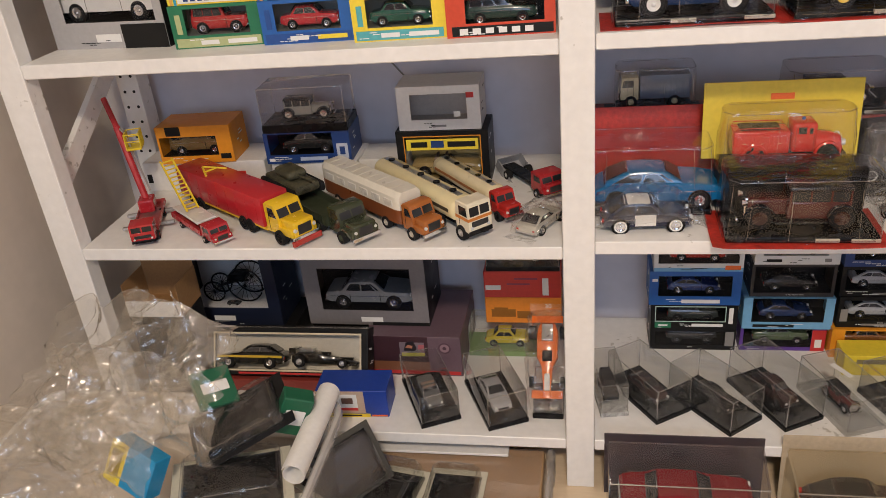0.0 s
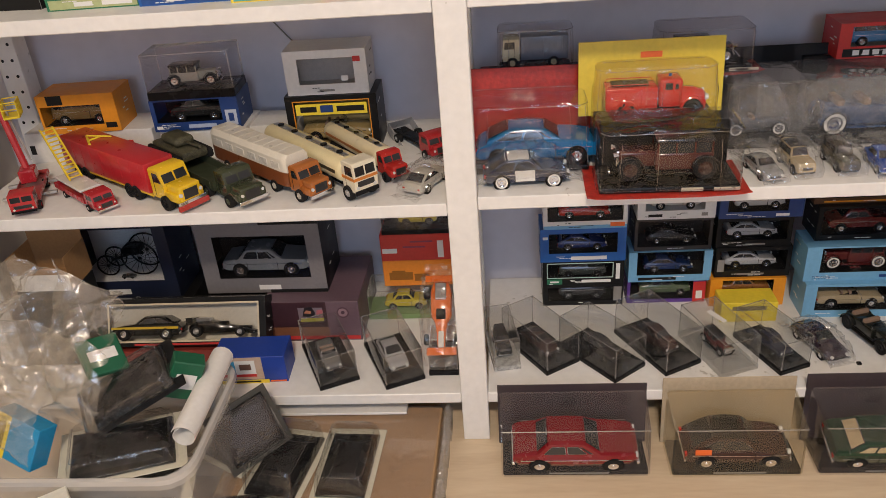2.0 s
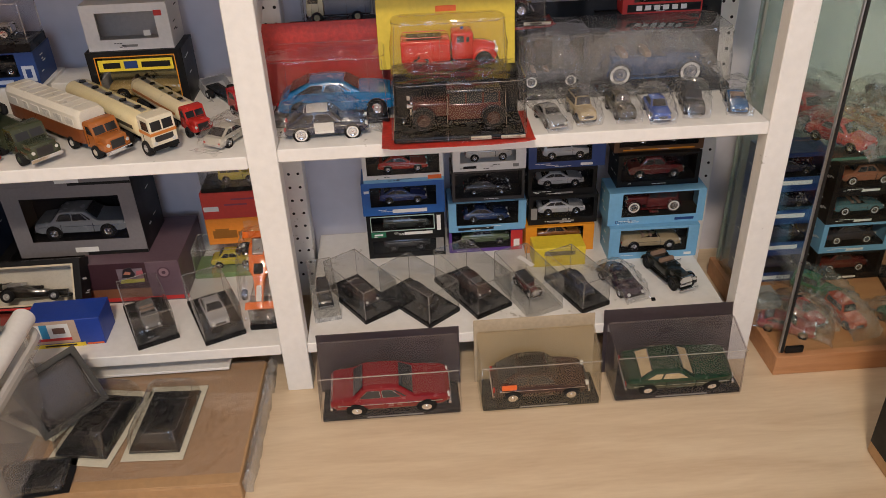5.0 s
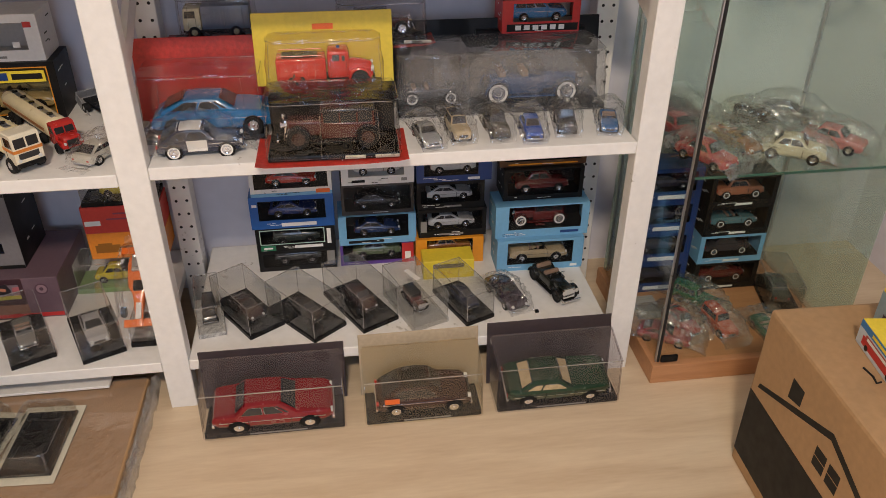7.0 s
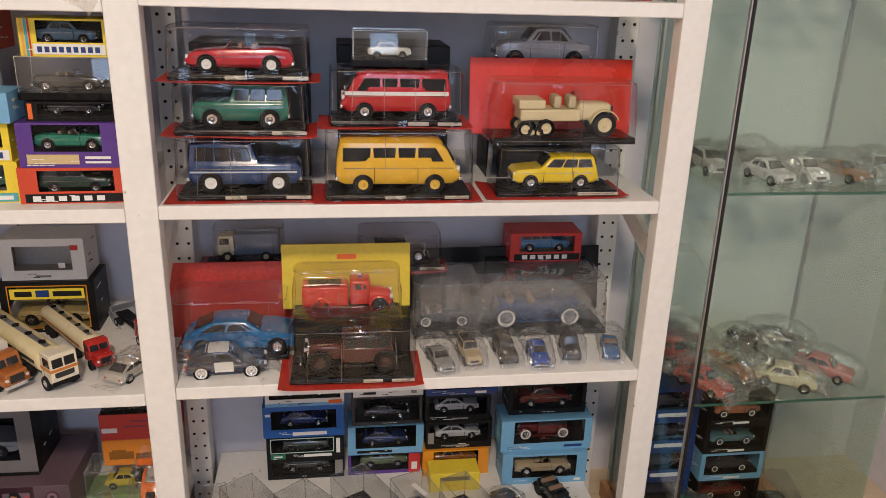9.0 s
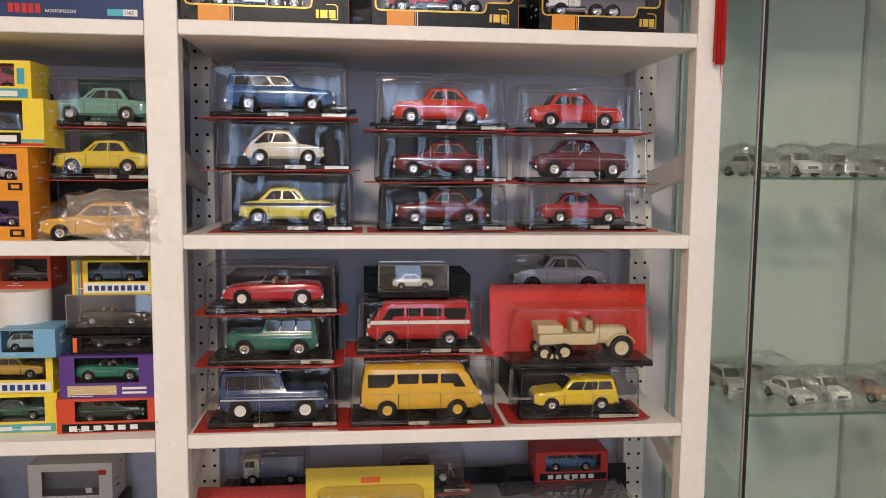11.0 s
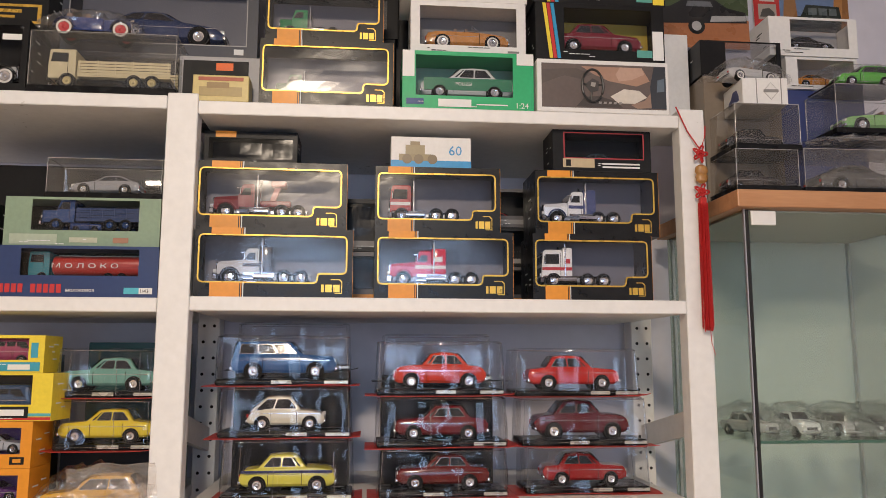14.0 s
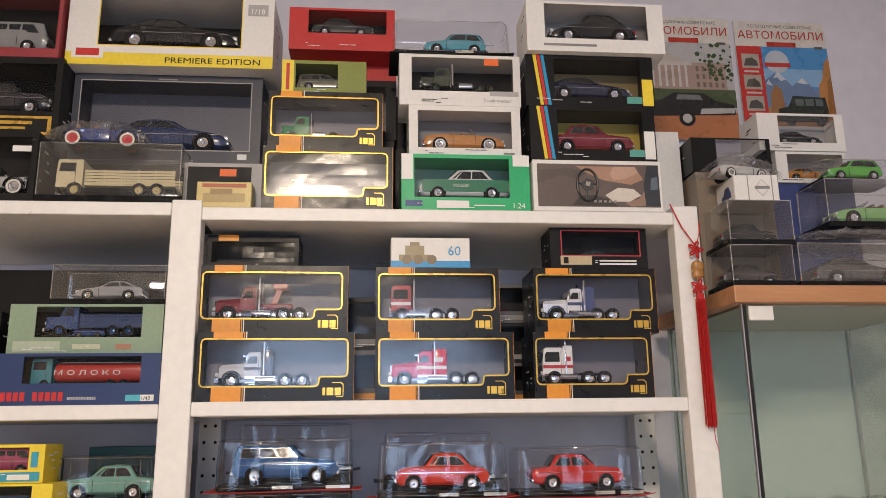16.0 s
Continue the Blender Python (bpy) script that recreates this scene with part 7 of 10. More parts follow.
pk = blister_pack(0.226, 0.112, 0.105, pose(0.328, -0.016, z, 0, 0, -1), "dark blister pack on a red card with a vintage car", 53, film=clear("smooth_dome", (0.94, 0.94, 0.94), 0.040, 0.02, bump=0.5, scale=26), over=(0.016, 0.010, 0.012, 0.01))
part("inner_tray", soft_box(-0.106, 0.106, 0.088, 0.100, 0.0122, 0.088, 0.004, 1), BLACK, pk, "black moulded back")
vintage_car(0.190, (0.075, 0.018, 0.014), pose(0.328, 0.040, z + 0.0128, 0, 0, -1), "brown and black vintage limousine model", flip=True, rim=paint((0.05, 0.02, 0.015), 0.3))
standing_blister(0.322, 0.100, z + 0.0705, 0.206, 0.098, 0.062, YELCARD, "blister pack with a yellow card and a fire engine", 54, lean=-6, film=OLDCLEAR, sticker=True)
part("riser", soft_box(0.222, 0.422, 0.102, 0.165, z, z + 0.0703, 0.002), BLACKCARD, tagged(thing("carton", pose(0, 0, 0), "dark carton under the yellow pack", "box"), kind=""))
fire_engine(pose(0.324, 0.126, z + 0.0832), 0.168)
plain_box(0.20, 0.10, 0.118, pose(0.13, 0.235, z), "dark red carton at the back of the shelf", card((0.25, 0.03, 0.03)))
blister_pack(0.140, 0.07, 0.085, pose(0.132, 0.250, z + 0.1184), "small clear pack with a cream lorry", 55, rim=BLACKCARD)
lorry(0.118, (0.62, 0.55, 0.36), pose(0.132, 0.283, z + 0.1310), "small cream and grey tilt lorry model", 0.26, 0.0, "box", (0.15, 0.18, 0.24), axles=(0.85, 0.22), high=0.46, wide=0.36, flip=True, load2=(0.10, 0.10, 0.11))
plain_box(0.19, 0.10, 0.110, pose(0.43, 0.235, z), "dark carton at the back of the shelf", BLACKCARD)
blister_pack(0.17, 0.09, 0.082, pose(0.430, 0.235, z + 0.1104), "smoky dome pack on a red card", 56, film=SMOKE)
vintage_car(0.13, (0.10, 0.02, 0.02), pose(0.43, 0.28, z + 0.1232), "dark red vintage car model in a pack")
# a large dome with an old racing car, and its neighbour
MILKY = clear("milky_dome", (0.93, 0.93, 0.94), 0.06, 0.06, bump=0.25, scale=18, haze=0.085, hazecol=(0.74, 0.73, 0.72))
for xc, w, words, s in ((0.515, 0.14, "large clear dome on a black card", 57), (0.705, 0.285, "large clear dome on a black card under a red box", 58)):
    standing_blister(xc, 0.150, z, w, 0.118, 0.130, BLACKCARD, words, s, lean=-10, rim_up=0.022, film=MILKY)
SPARK = clear("dusty_bag", (0.92, 0.93, 0.94), 0.12, 0.07, bump=1.0, scale=150, haze=0.11, hazecol=(0.70, 0.69, 0.68))
racer = vintage_car(0.215, (0.02, 0.07, 0.18), pose(0.705, 0.200, z + 0.0135), "long blue vintage racing car with a pale wheel", roof=False, white=True, fender=(0.02, 0.06, 0.16))
film_bag(pose(0.705, 0.205, z + 0.0135), 0.255, 0.096, 0.094, "dusty crinkled bag round a long blue car", 59, film=SPARK)
vintage_car(0.12, (0.10, 0.10, 0.11), pose(0.515, 0.200, z + 0.0135), "grey vintage car model with a pale wheel", roof=False, white=True)
film_bag(pose(0.515, 0.205, z + 0.0135), 0.128, 0.090, 0.092, "dusty crinkled bag in a dome", 60, film=SPARK)
b = boxed_car(0.660, 0.812, 0.262, z + 0.1190, 0.062, PRINTRED, "red window box with a blue estate car", "wagon", (0.04, 0.20, 0.42), 0.108, "pale blue estate model in a red box", win=(0.14, 0.90, 0.34, 0.90), prints=((0.06, 0.98, 0.05, 0.28, BLACKINK),), inside=card((0.5, 0.4, 0.3)))
bm = bmesh.new()
for k in range(6):
    add_plate(bm, -0.050 + 0.017 * k, -0.039 + 0.017 * k, 0.006, 0.015, -0.0011)
part("print", bm, WHITEINK, b)
plain_box(0.22, 0.075, 0.1186, pose(0.725, 0.290, z), "black carton under the red box", BLACKCARD)
for i, (x, y, kind, col, words, turn) in enumerate((
        (0.490, 0.055, "coupe", (0.28, 0.28, 0.27), "silver-grey sports model with a blue screen", -80),
        (0.547, 0.072, "jeep", (0.50, 0.40, 0.24), "beige jeep model with a black top", -84),
        (0.617, 0.074, "jeep", (0.09, 0.08, 0.06), "olive-brown off-road model", -86),
        (0.677, 0.060, "sedan", (0.02, 0.08, 0.40), "bright blue saloon model", -93),
        (0.745, 0.078, "jeep", (0.04, 0.04, 0.045), "black off-road model", -98),
        (0.825, 0.076, "open", (0.02, 0.12, 0.32), "blue open-top model", -104))):
    mm = pose(x, y, z, 0, 0, turn)
    model_car(kind, 0.086 if i in (0, 3) else 0.084, col, mm, words, "small cars in bags", roof=(0.02, 0.02, 0.02) if i == 1 else None, chrome=i in (0, 3))
    film_bag(mm @ pose(-0.012, 0, 0), 0.125, 0.056, 0.046, "thin clear bag round a small car", 70 + i)

# ---- on top of the right bay ----
z = S[6] + 0.0004
m = lorry_box(0.122, 0.350, 0.010, z, 0.117, "black and orange window box on top of the unit")
lorry(0.12, (0.02, 0.10, 0.05), m @ pose(-0.03, 0.048, 0.0224), "dark green lorry model in a box", 0.22, 0.16, "tractor", axles=(0.84, 0.24), high=0.36, wide=0.32, flip=True)
m = lorry_box(0.128, 0.332, 0.020, z + 0.1174, 0.108, "black and orange window box with a green lorry")
lorry(0.125, (0.02, 0.22, 0.08), m @ pose(-0.02, 0.048, 0.0224), "bright green lorry tractor model", 0.22, 0.18, "tractor", axles=(0.84, 0.24), high=0.40, wide=0.32, flip=True, chassis=paint((0.4, 0.05, 0.04)))
GREENBOX = card((0.02, 0.42, 0.16))
b = boxed_car(0.366, 0.597, 0.010, z, 0.106, GREENBOX, "bright green window box with a police car", "sedan", (0.76, 0.77, 0.76), 0.165, "white and green police model car", d=0.10, win=(0.10, 0.84, 0.24, 0.93), prints=((0.0, 0.09, 0.55, 1.0, WHITEINK), (0.87, 1.0, 0.80, 1.0, WHITEINK), (0.03, 0.16, 0.08, 0.18, NAVY), (0.27, 0.52, 0.05, 0.18, WHITEINK), (0.56, 0.80, 0.09, 0.11, WHITEINK)), flip=True, band=((0.02, 0.20, 0.10), 0.24, 0.60), inside=card((0.25, 0.45, 0.35)), front=GREENBOX)
lettering("1:24", 0.014, WHITEINK, b, 0.082, -0.0008, 0.006)
lettering("POLIZEI", 0.0085, WHITEINK, b, -0.022, 0.0100, 0.048)
boxed_car(0.380, 0.586, 0.020, z + 0.1064, 0.098, WHITECARD, "white window box with an orange sports car", "open", (0.60, 0.27, 0.08), 0.150, "orange and white old sports model", d=0.09, win=(0.08, 0.92, 0.16, 0.90), inside=card((0.25, 0.24, 0.24)), white=True, prints=((0.84, 0.94, 0.04, 0.08, GREYINK),))
b = window_box(0.226, 0.09, 0.102, pose(0.476, 0.020, z + 0.2048), "white window box with a dark tractor lorry", WHITECARD, win=(0.10, 0.94, 0.28, 0.94), group="small model boxes", deck=0.0284, prints=((0.70, 0.82, 0.80, 0.93, STICKER), (0.74, 0.98, 0.20, 0.29, GREYCARD)))
lettering("Truck tractor", 0.0095, GREYINK, b, 0.042, -0.0008, 0.008)
lorry(0.150, (0.06, 0.075, 0.05), pose(0.478, 0.050, z + 0.2338), "dark olive tractor lorry model", 0.20, 0.16, "tractor", axles=(0.82, 0.26, 0.12), high=0.34, wide=0.30, flip=True)
blister_pack(0.226, 0.095, 0.074, pose(0.462, 0.020, z + 0.3072), "clear dome pack with a pale blue car", 81, rim=BLACKCARD, over=(0.004, 0.004, 0.004, 0.004))
model_car("hatch", 0.118, (0.10, 0.35, 0.45), pose(0.470, 0.064, z + 0.3200), "pale blue small saloon model", flip=True)
b = plain_box(0.238, 0.10, 0.096, pose(0.720, 0.0, z), "white-edged box printed with a car's interior", WHITECARD)
bm = bmesh.new()
add_plate(bm, -0.111, 0.113, 0.008, 0.088, -0.0003)
part("print", bm, card((0.13, 0.10, 0.09)), b, "brown photo print")


shape_print(b, [(-0.111, 0.008), (-0.060, 0.008), (-0.048, 0.034), (-0.040, 0.060), (-0.070, 0.066), (-0.111, 0.050)], (0.30, 0.28, 0.26), 1)
shape_print(b, [(-0.111, 0.050), (-0.070, 0.066), (-0.040, 0.060), (-0.020, 0.070), (-0.050, 0.080), (-0.111, 0.076)], (0.10, 0.08, 0.07), 2)
shape_print(b, [(-0.111, 0.077), (-0.060, 0.080), (-0.030, 0.087), (-0.111, 0.087)], (0.50, 0.47, 0.42), 1)
shape_print(b, [(-0.040, 0.084), (0.070, 0.084), (0.084, 0.060), (0.060, 0.050), (0.010, 0.058), (-0.018, 0.070)], (0.40, 0.24, 0.17), 2)
shape_print(b, [(0.028, 0.058), (0.052, 0.062), (0.074, 0.072), (0.070, 0.084), (0.030, 0.084), (0.022, 0.070)], (0.50, 0.33, 0.25), 3)
shape_print(b, [(0.012, 0.030), (0.036, 0.044), (0.064, 0.042), (0.078, 0.030), (0.056, 0.018), (0.026, 0.018)], (0.66, 0.61, 0.54), 4)
shape_print(b, [(0.048, 0.016), (0.074, 0.024), (0.086, 0.040), (0.088, 0.012), (0.060, 0.009)], (0.30, 0.20, 0.15), 3)
shape_print(b, [(0.086, 0.010), (0.113, 0.010), (0.113, 0.087), (0.092, 0.087), (0.084, 0.050)], (0.035, 0.04, 0.05), 4)
shape_print(b, [(0.096, 0.040), (0.110, 0.042), (0.110, 0.066), (0.098, 0.062)], (0.12, 0.16, 0.20), 5)
shape_print(b, [(-0.050, 0.010), (0.034, 0.010), (0.020, 0.022), (-0.010, 0.030), (-0.034, 0.028)], (0.06, 0.05, 0.045), 3)
for k in range(5):
    shape_print(b, [(-0.010 + 0.009 * k, 0.016), (-0.005 + 0.009 * k, 0.016), (-0.004 + 0.009 * k, 0.020), (-0.009 + 0.009 * k, 0.020)], (0.30, 0.28, 0.26), 5)
ring = [(-0.020 + 0.019 * math.cos(a), -0.0020, 0.048 + 0.030 * math.sin(a)) for a in (2 * math.pi * i / 28 for i in range(29))]
part("printed_steering_wheel", tube(ring, 0.0021), card((0.02, 0.02, 0.02)), b)
shape_print(b, [(-0.034, 0.050), (-0.024, 0.036), (-0.010, 0.040), (-0.008, 0.056), (-0.020, 0.062)], (0.055, 0.05, 0.048), 6)
shape_print(b, [(-0.024, 0.048), (-0.016, 0.046), (-0.014, 0.054), (-0.022, 0.055)], (0.35, 0.33, 0.30), 7)
for p, q in (((-0.038, 0.052), (-0.030, 0.050)), ((-0.010, 0.050), (-0.002, 0.050)), ((-0.022, 0.036), (-0.024, 0.020))):
    part("printed_spoke", tube([(p[0], -0.0019, p[1]), (q[0], -0.0019, q[1])], 0.0014), card((0.03, 0.03, 0.03)), b)
for x0, x1, yy, zz, h, col, words, tag in ((0.600, 0.834, 0.0, z + 0.0964, 0.104, (0.22, 0.03, 0.045), "dark red saloon model", WHITEINK), (0.596, 0.838, 0.0, z + 0.2008, 0.102, (0.03, 0.035, 0.07), "dark blue coupe model", PRINTYEL)):
    b = boxed_car(x0, x1, yy, zz, h, BLACKCARD, "black window box with red, yellow and blue stripes", "sedan" if zz < z + 0.15 else "coupe", col, 0.160, words, d=0.095, win=(0.22, 0.90, 0.18, 0.92), prints=((0.905, 0.99, 0.03, 0.55, tag), (0.78, 0.90, 0.07, 0.20, card((0.10, 0.35, 0.30)))), inside=card((0.60, 0.45, 0.08)) if zz < z + 0.15 else card((0.30, 0.23, 0.10)))
    w = x1 - x0
    for k, c in enumerate(((0.80, 0.62, 0.04), (0.55, 0.03, 0.03), (0.03, 0.30, 0.55))):
        bm = bmesh.new()
        xa = -w / 2 + (0.105 + 0.030 * k) * w
        add_loft(bm, [[(xa, y, 0.001), (xa + 0.006, y, 0.001), (xa - 0.006, y, h - 0.001), (xa - 0.012, y, h - 0.001)] for y in (-0.0009 - 0.0001 * k, 0.0)])
        part("stripe", fixed(bm), card(c), b)
b = boxed_car(0.598, 0.860, -0.015, z + 0.3032, 0.102, WHITECARD, "white window box with a black and white police car", "beetle", (0.018, 0.018, 0.020), 0.165, "black and white police beetle model", d=0.10, win=(0.13, 0.88, 0.26, 0.95), flip=True, inside=card((0.35, 0.34, 0.34)))
car = [o for o in scene.objects if o.name.startswith("model_car")][-1]
part("door_panel", soft_box(0.062, 0.094, 0.0262, 0.0276, 0.012, 0.032, 0.0005, 1), WHITEWALL, car, "white door panel")
bm = bmesh.new()
add_plate(bm, -0.10, -0.0, 0.0105, 0.0150, -0.0004)
part("print", bm, GREYINK, b)
# behind them
b = window_box(0.208, 0.08, 0.160, pose(0.258, 0.165, z + 0.19), "black and red die-cast window box", BLACKCARD, win=(0.06, 0.90, 0.12, 0.72), inside=card((0.12, 0.11, 0.10)), prints=((0.0, 1.0, 0.80, 1.0, PRINTRED),))
lettering("METAL\nDIE-CAST", 0.0125, PRINTYEL, b, -0.098, -0.0008, 0.146)
plain_box(0.20, 0.08, 0.1896, pose(0.258, 0.165, z), "dark carton on top of the unit", BLACKCARD)
boxed_car(0.148, 0.302, 0.030, z + 0.2258, 0.066, card((0.20, 0.24, 0.04)), "olive and yellow window box", "wagon", (0.16, 0.16, 0.11), 0.10, "olive estate model in a box", win=(0.16, 0.66, 0.18, 0.90), prints=((0.0, 0.14, 0.0, 1.0, PRINTYEL), (0.05, 0.09, 0.1, 0.9, PRINTRED)))
b = boxed_car(0.150, 0.357, 0.100, z + 0.3506, 0.090, PRINTRED, "red window box on top of the pile", "sedan", (0.05, 0.05, 0.05), 0.12, "black model car in a red box", win=(0.18, 0.92, 0.4, 0.95))
plain_box(0.065, 0.10, 0.195, pose(0.888, 0.10, z), "plain white tall carton", WHITECARD)
plain_box(0.22, 0.12, 0.30, pose(0.47, 0.20, z), "dark cartons behind the front boxes", BLACKCARD)
plain_box(0.22, 0.12, 0.30, pose(0.72, 0.20, z), "dark cartons behind the front boxes", BLACKCARD)
plain_box(0.14, 0.08, 0.098, pose(0.048, 0.055, z), "grey window carton behind a small yellow box", GREYCARD, prints=((0.05, 0.85, 0.25, 0.92, BLACKINK), (0.45, 0.66, 0.74, 0.88, STICKER)))
b = plain_box(0.093, 0.04, 0.046, pose(0.060, 0.004, z), "small yellow toy box with a printed car", card((0.62, 0.50, 0.20)), prints=((0.12, 0.88, 0.20, 0.55, card((0.40, 0.30, 0.12))), (0.25, 0.65, 0.5, 0.72, card((0.30, 0.20, 0.08))), (0.10, 0.90, 0.78, 0.92, card((0.40, 0.10, 0.05)))))

# ---- left bay: loose lorries on the second row ----
z = S[2] - 0.009 + 0.0004


def truck_pose(fx, fy, rx, ry, zz):
    """A pose whose +x runs from the rear to the front point."""
    return pose((fx + rx) / 2, (fy + ry) / 2, zz, 0, 0, math.degrees(math.atan2(fy - ry, fx - rx)))


m = truck_pose(-0.752, 0.008, -0.812, 0.165, z)
t = lorry(0.165, (0.42, 0.025, 0.03), m, "red crane lorry with a raised boom and yellow basket", 0.20, 0.0, "flat", (0.40, 0.06, 0.06), axles=(0.84, 0.22), high=0.25, wide=0.27)
part("turntable", soft_box(0.04, 0.075, -0.014, 0.014, 0.026, 0.050, 0.003), paint((0.40, 0.02, 0.03)), t)
for a, b, r in (((0.055, 0.0, 0.045), (-0.010, -0.030, 0.170), 0.0065), ((-0.010, -0.030, 0.170), (-0.052, -0.048, 0.215), 0.0055)):
    part("boom", tube([a, b], r, 8), paint((0.42, 0.02, 0.03)), t)
part("boom_rod", tube([(0.050, 0.010, 0.06), (-0.006, -0.020, 0.165)], 0.002), STEEL, t)
bm = bmesh.new()
for i in range(6):
    for j in (0, 1):
        x = -0.010 + 0.007 * i
        add_box(bm, x - 0.0008, x + 0.0008, -0.016 + 0.026 * j - 0.0008, -0.016 + 0.026 * j + 0.0008, 0.135, 0.163)
for zz in (0.135, 0.149, 0.162):
    for yy in (-0.016, 0.010):
        add_box(bm, -0.0105, 0.0258, yy - 0.0009, yy + 0.0009, zz - 0.0008, zz + 0.0008)
    for xx in (-0.010, 0.025):
        add_box(bm, xx - 0.0009, xx + 0.0009, -0.016, 0.010, zz - 0.0008, zz + 0.0008)
add_box(bm, -0.010, 0.025, -0.016, 0.010, 0.132, 0.135)
part("basket", bm, paint((0.80, 0.62, 0.03), 0.4), t, "yellow rescue basket")
part("basket_arm", tube([(-0.010, -0.030, 0.170), (0.004, -0.015, 0.160)], 0.0025), STEEL, t)
for s in (1, -1):
    for x in (0.035, 0.095):
        part("outrigger", soft_box(x - 0.004, x + 0.004, s * 0.020, s * 0.046, 0.008, 0.013, 0.001, 1) if s > 0 else soft_box(x - 0.004, x + 0.004, -0.046, -0.020, 0.008, 0.013, 0.001, 1), STEEL, t)

m = truck_pose(-0.605, 0.014, -0.735, 0.124, z)
t = lorry(0.170, (0.42, 0.02, 0.03), m, "red and white fire engine with a yellow ladder", 0.20, 0.06, "flat", (0.45, 0.03, 0.04), axles=(0.80, 0.24), high=0.20, wide=0.24, rim=CHROME, chassis=paint((0.7, 0.68, 0.66)))
part("white_deck", soft_box(0.01, 0.115, -0.019, 0.019, 0.028, 0.033, 0.002), paint((0.72, 0.71, 0.69)), t)
bm = bmesh.new()
for s in (1, -1):
    add_loft(bm, [[(x + a, s * 0.011 + b, zz) for a, b in ((-0.002, -0.0015), (0.002, -0.0015), (0.002, 0.0015), (-0.002, 0.0015))] for x, zz in ((0.060, 0.036), (-0.012, 0.115))])
for k in range(13):
    f = (k + 0.5) / 13
    add_box(bm, 0.060 - 0.072 * f - 0.001, 0.060 - 0.072 * f + 0.001, -0.011, 0.011, 0.036 + 0.079 * f - 0.001, 0.036 + 0.079 * f + 0.001)
part("ladder", fixed(bm), paint((0.75, 0.55, 0.03), 0.4), t, "yellow raised ladder")

m = truck_pose(-0.456, 0.016, -0.752, 0.222, z)
t = lorry(0.365, (0.80, 0.52, 0.02), m, "yellow lorry with a long red container", 0.10, 0.10, "box", (0.52, 0.02, 0.03), axles=(0.90, 0.66, 0.60, 0.20, 0.13), high=0.195, wide=0.160, load2=(0.75, 0.48, 0.03), rim=BLACK)
for a, b in (((0.055, 0.0), (0.105, -0.022)), ((0.055, 0.0), (0.105, 0.022)), ((0.085, -0.013), (0.085, 0.013))):
    part("printed_letter", tube([(a[0], a[1], 0.0755), (b[0], b[1], 0.0755)], 0.0022, 4), PRINTYEL, t)
part("front_blade", soft_box(0.363, 0.370, -0.030, 0.030, 0.006, 0.016, 0.002), paint((0.45, 0.04, 0.03)), t)

m = truck_pose(-0.348, 0.014, -0.580, 0.222, z)
OLIVE = (0.045, 0.055, 0.030)
t = lorry(0.310, OLIVE, m, "dark green army lorry with a low trailer", 0.11, 0.12, "flat", (0.05, 0.06, 0.035), axles=(0.89, 0.66, 0.60, 0.22, 0.15), high=0.19, wide=0.19, rim=paint(OLIVE, 0.5))
tank = thing("model_tank", m @ pose(-0.085, 0, 0.036), "camouflaged toy tank on the trailer", "model tank")
CAMO = mat("camouflage_paint", (0.09, 0.085, 0.05), 0.6, vary=0.5, scale=90)
part("hull", soft_box(-0.060, 0.060, -0.026, 0.026, 0.006, 0.024, 0.006), CAMO, tank, smooth=True)
part("turret", soft_box(-0.030, 0.030, -0.020, 0.020, 0.0242, 0.042, 0.008, 3), CAMO, tank, smooth=True)
part("gun", tube([(0.028, 0, 0.033), (0.085, 0, 0.036)], 0.0025, 8), CAMO, tank)
for s in (1, -1):
    part("track", soft_box(-0.062, 0.062, s * 0.030 - 0.006, s * 0.030 + 0.006, 0.0, 0.020, 0.006), RUBBER, tank, smooth=True)

m = truck_pose(-0.236, 0.028, -0.460, 0.222, z)
lorry(0.300, (0.40, 0.13, 0.03), m, "copper-brown lorry with a white and brown caravan trailer", 0.09, 0.09, "caravan", (0.76, 0.72, 0.62), axles=(0.90, 0.66, 0.16), high=0.20, wide=0.175, load2=(0.22, 0.065, 0.02), rim=paint((0.5, 0.45, 0.38), 0.4))
m = truck_pose(-0.158, 0.028, -0.368, 0.252, z)
lorry(0.306, CREAM, m, "cream tanker lorry with an orange stripe", 0.115, 0.0, "tank", (0.80, 0.70, 0.42), axles=(0.93, 0.70, 0.22, 0.14), high=0.225, wide=0.165, lower=(0.60, 0.20, 0.03), load2=(0.06, 0.05, 0.03), rim=STEEL)
m = truck_pose(-0.108, 0.090, -0.262, 0.285, z)
lorry(0.250, (0.48, 0.025, 0.02), m, "red lorry with a cream tanker trailer", 0.09, 0.10, "tank", (0.78, 0.68, 0.45), axles=(0.91, 0.66, 0.2, 0.12), high=0.20, wide=0.165, load2=(0.40, 0.16, 0.05), rim=BLACK)
m = truck_pose(-0.040, 0.185, -0.140, 0.330, z)
lorry(0.176, (0.40, 0.02, 0.025), m, "red tipper lorry with a raised grey bed", 0.20, 0.06, "tipper", (0.33, 0.33, 0.34), axles=(0.86, 0.24), high=0.26, wide=0.30, rim=STEEL, lifted=32)
m = pose(-0.062, 0.080, z, 0, 0, 62)
model_car("coupe", 0.102, (0.50, 0.47, 0.40), m, "pale silver unpainted sports car body", "", rough=0.45)
film_bag(m, 0.118, 0.060, 0.042, "thin clear bag round a pale model", 90)

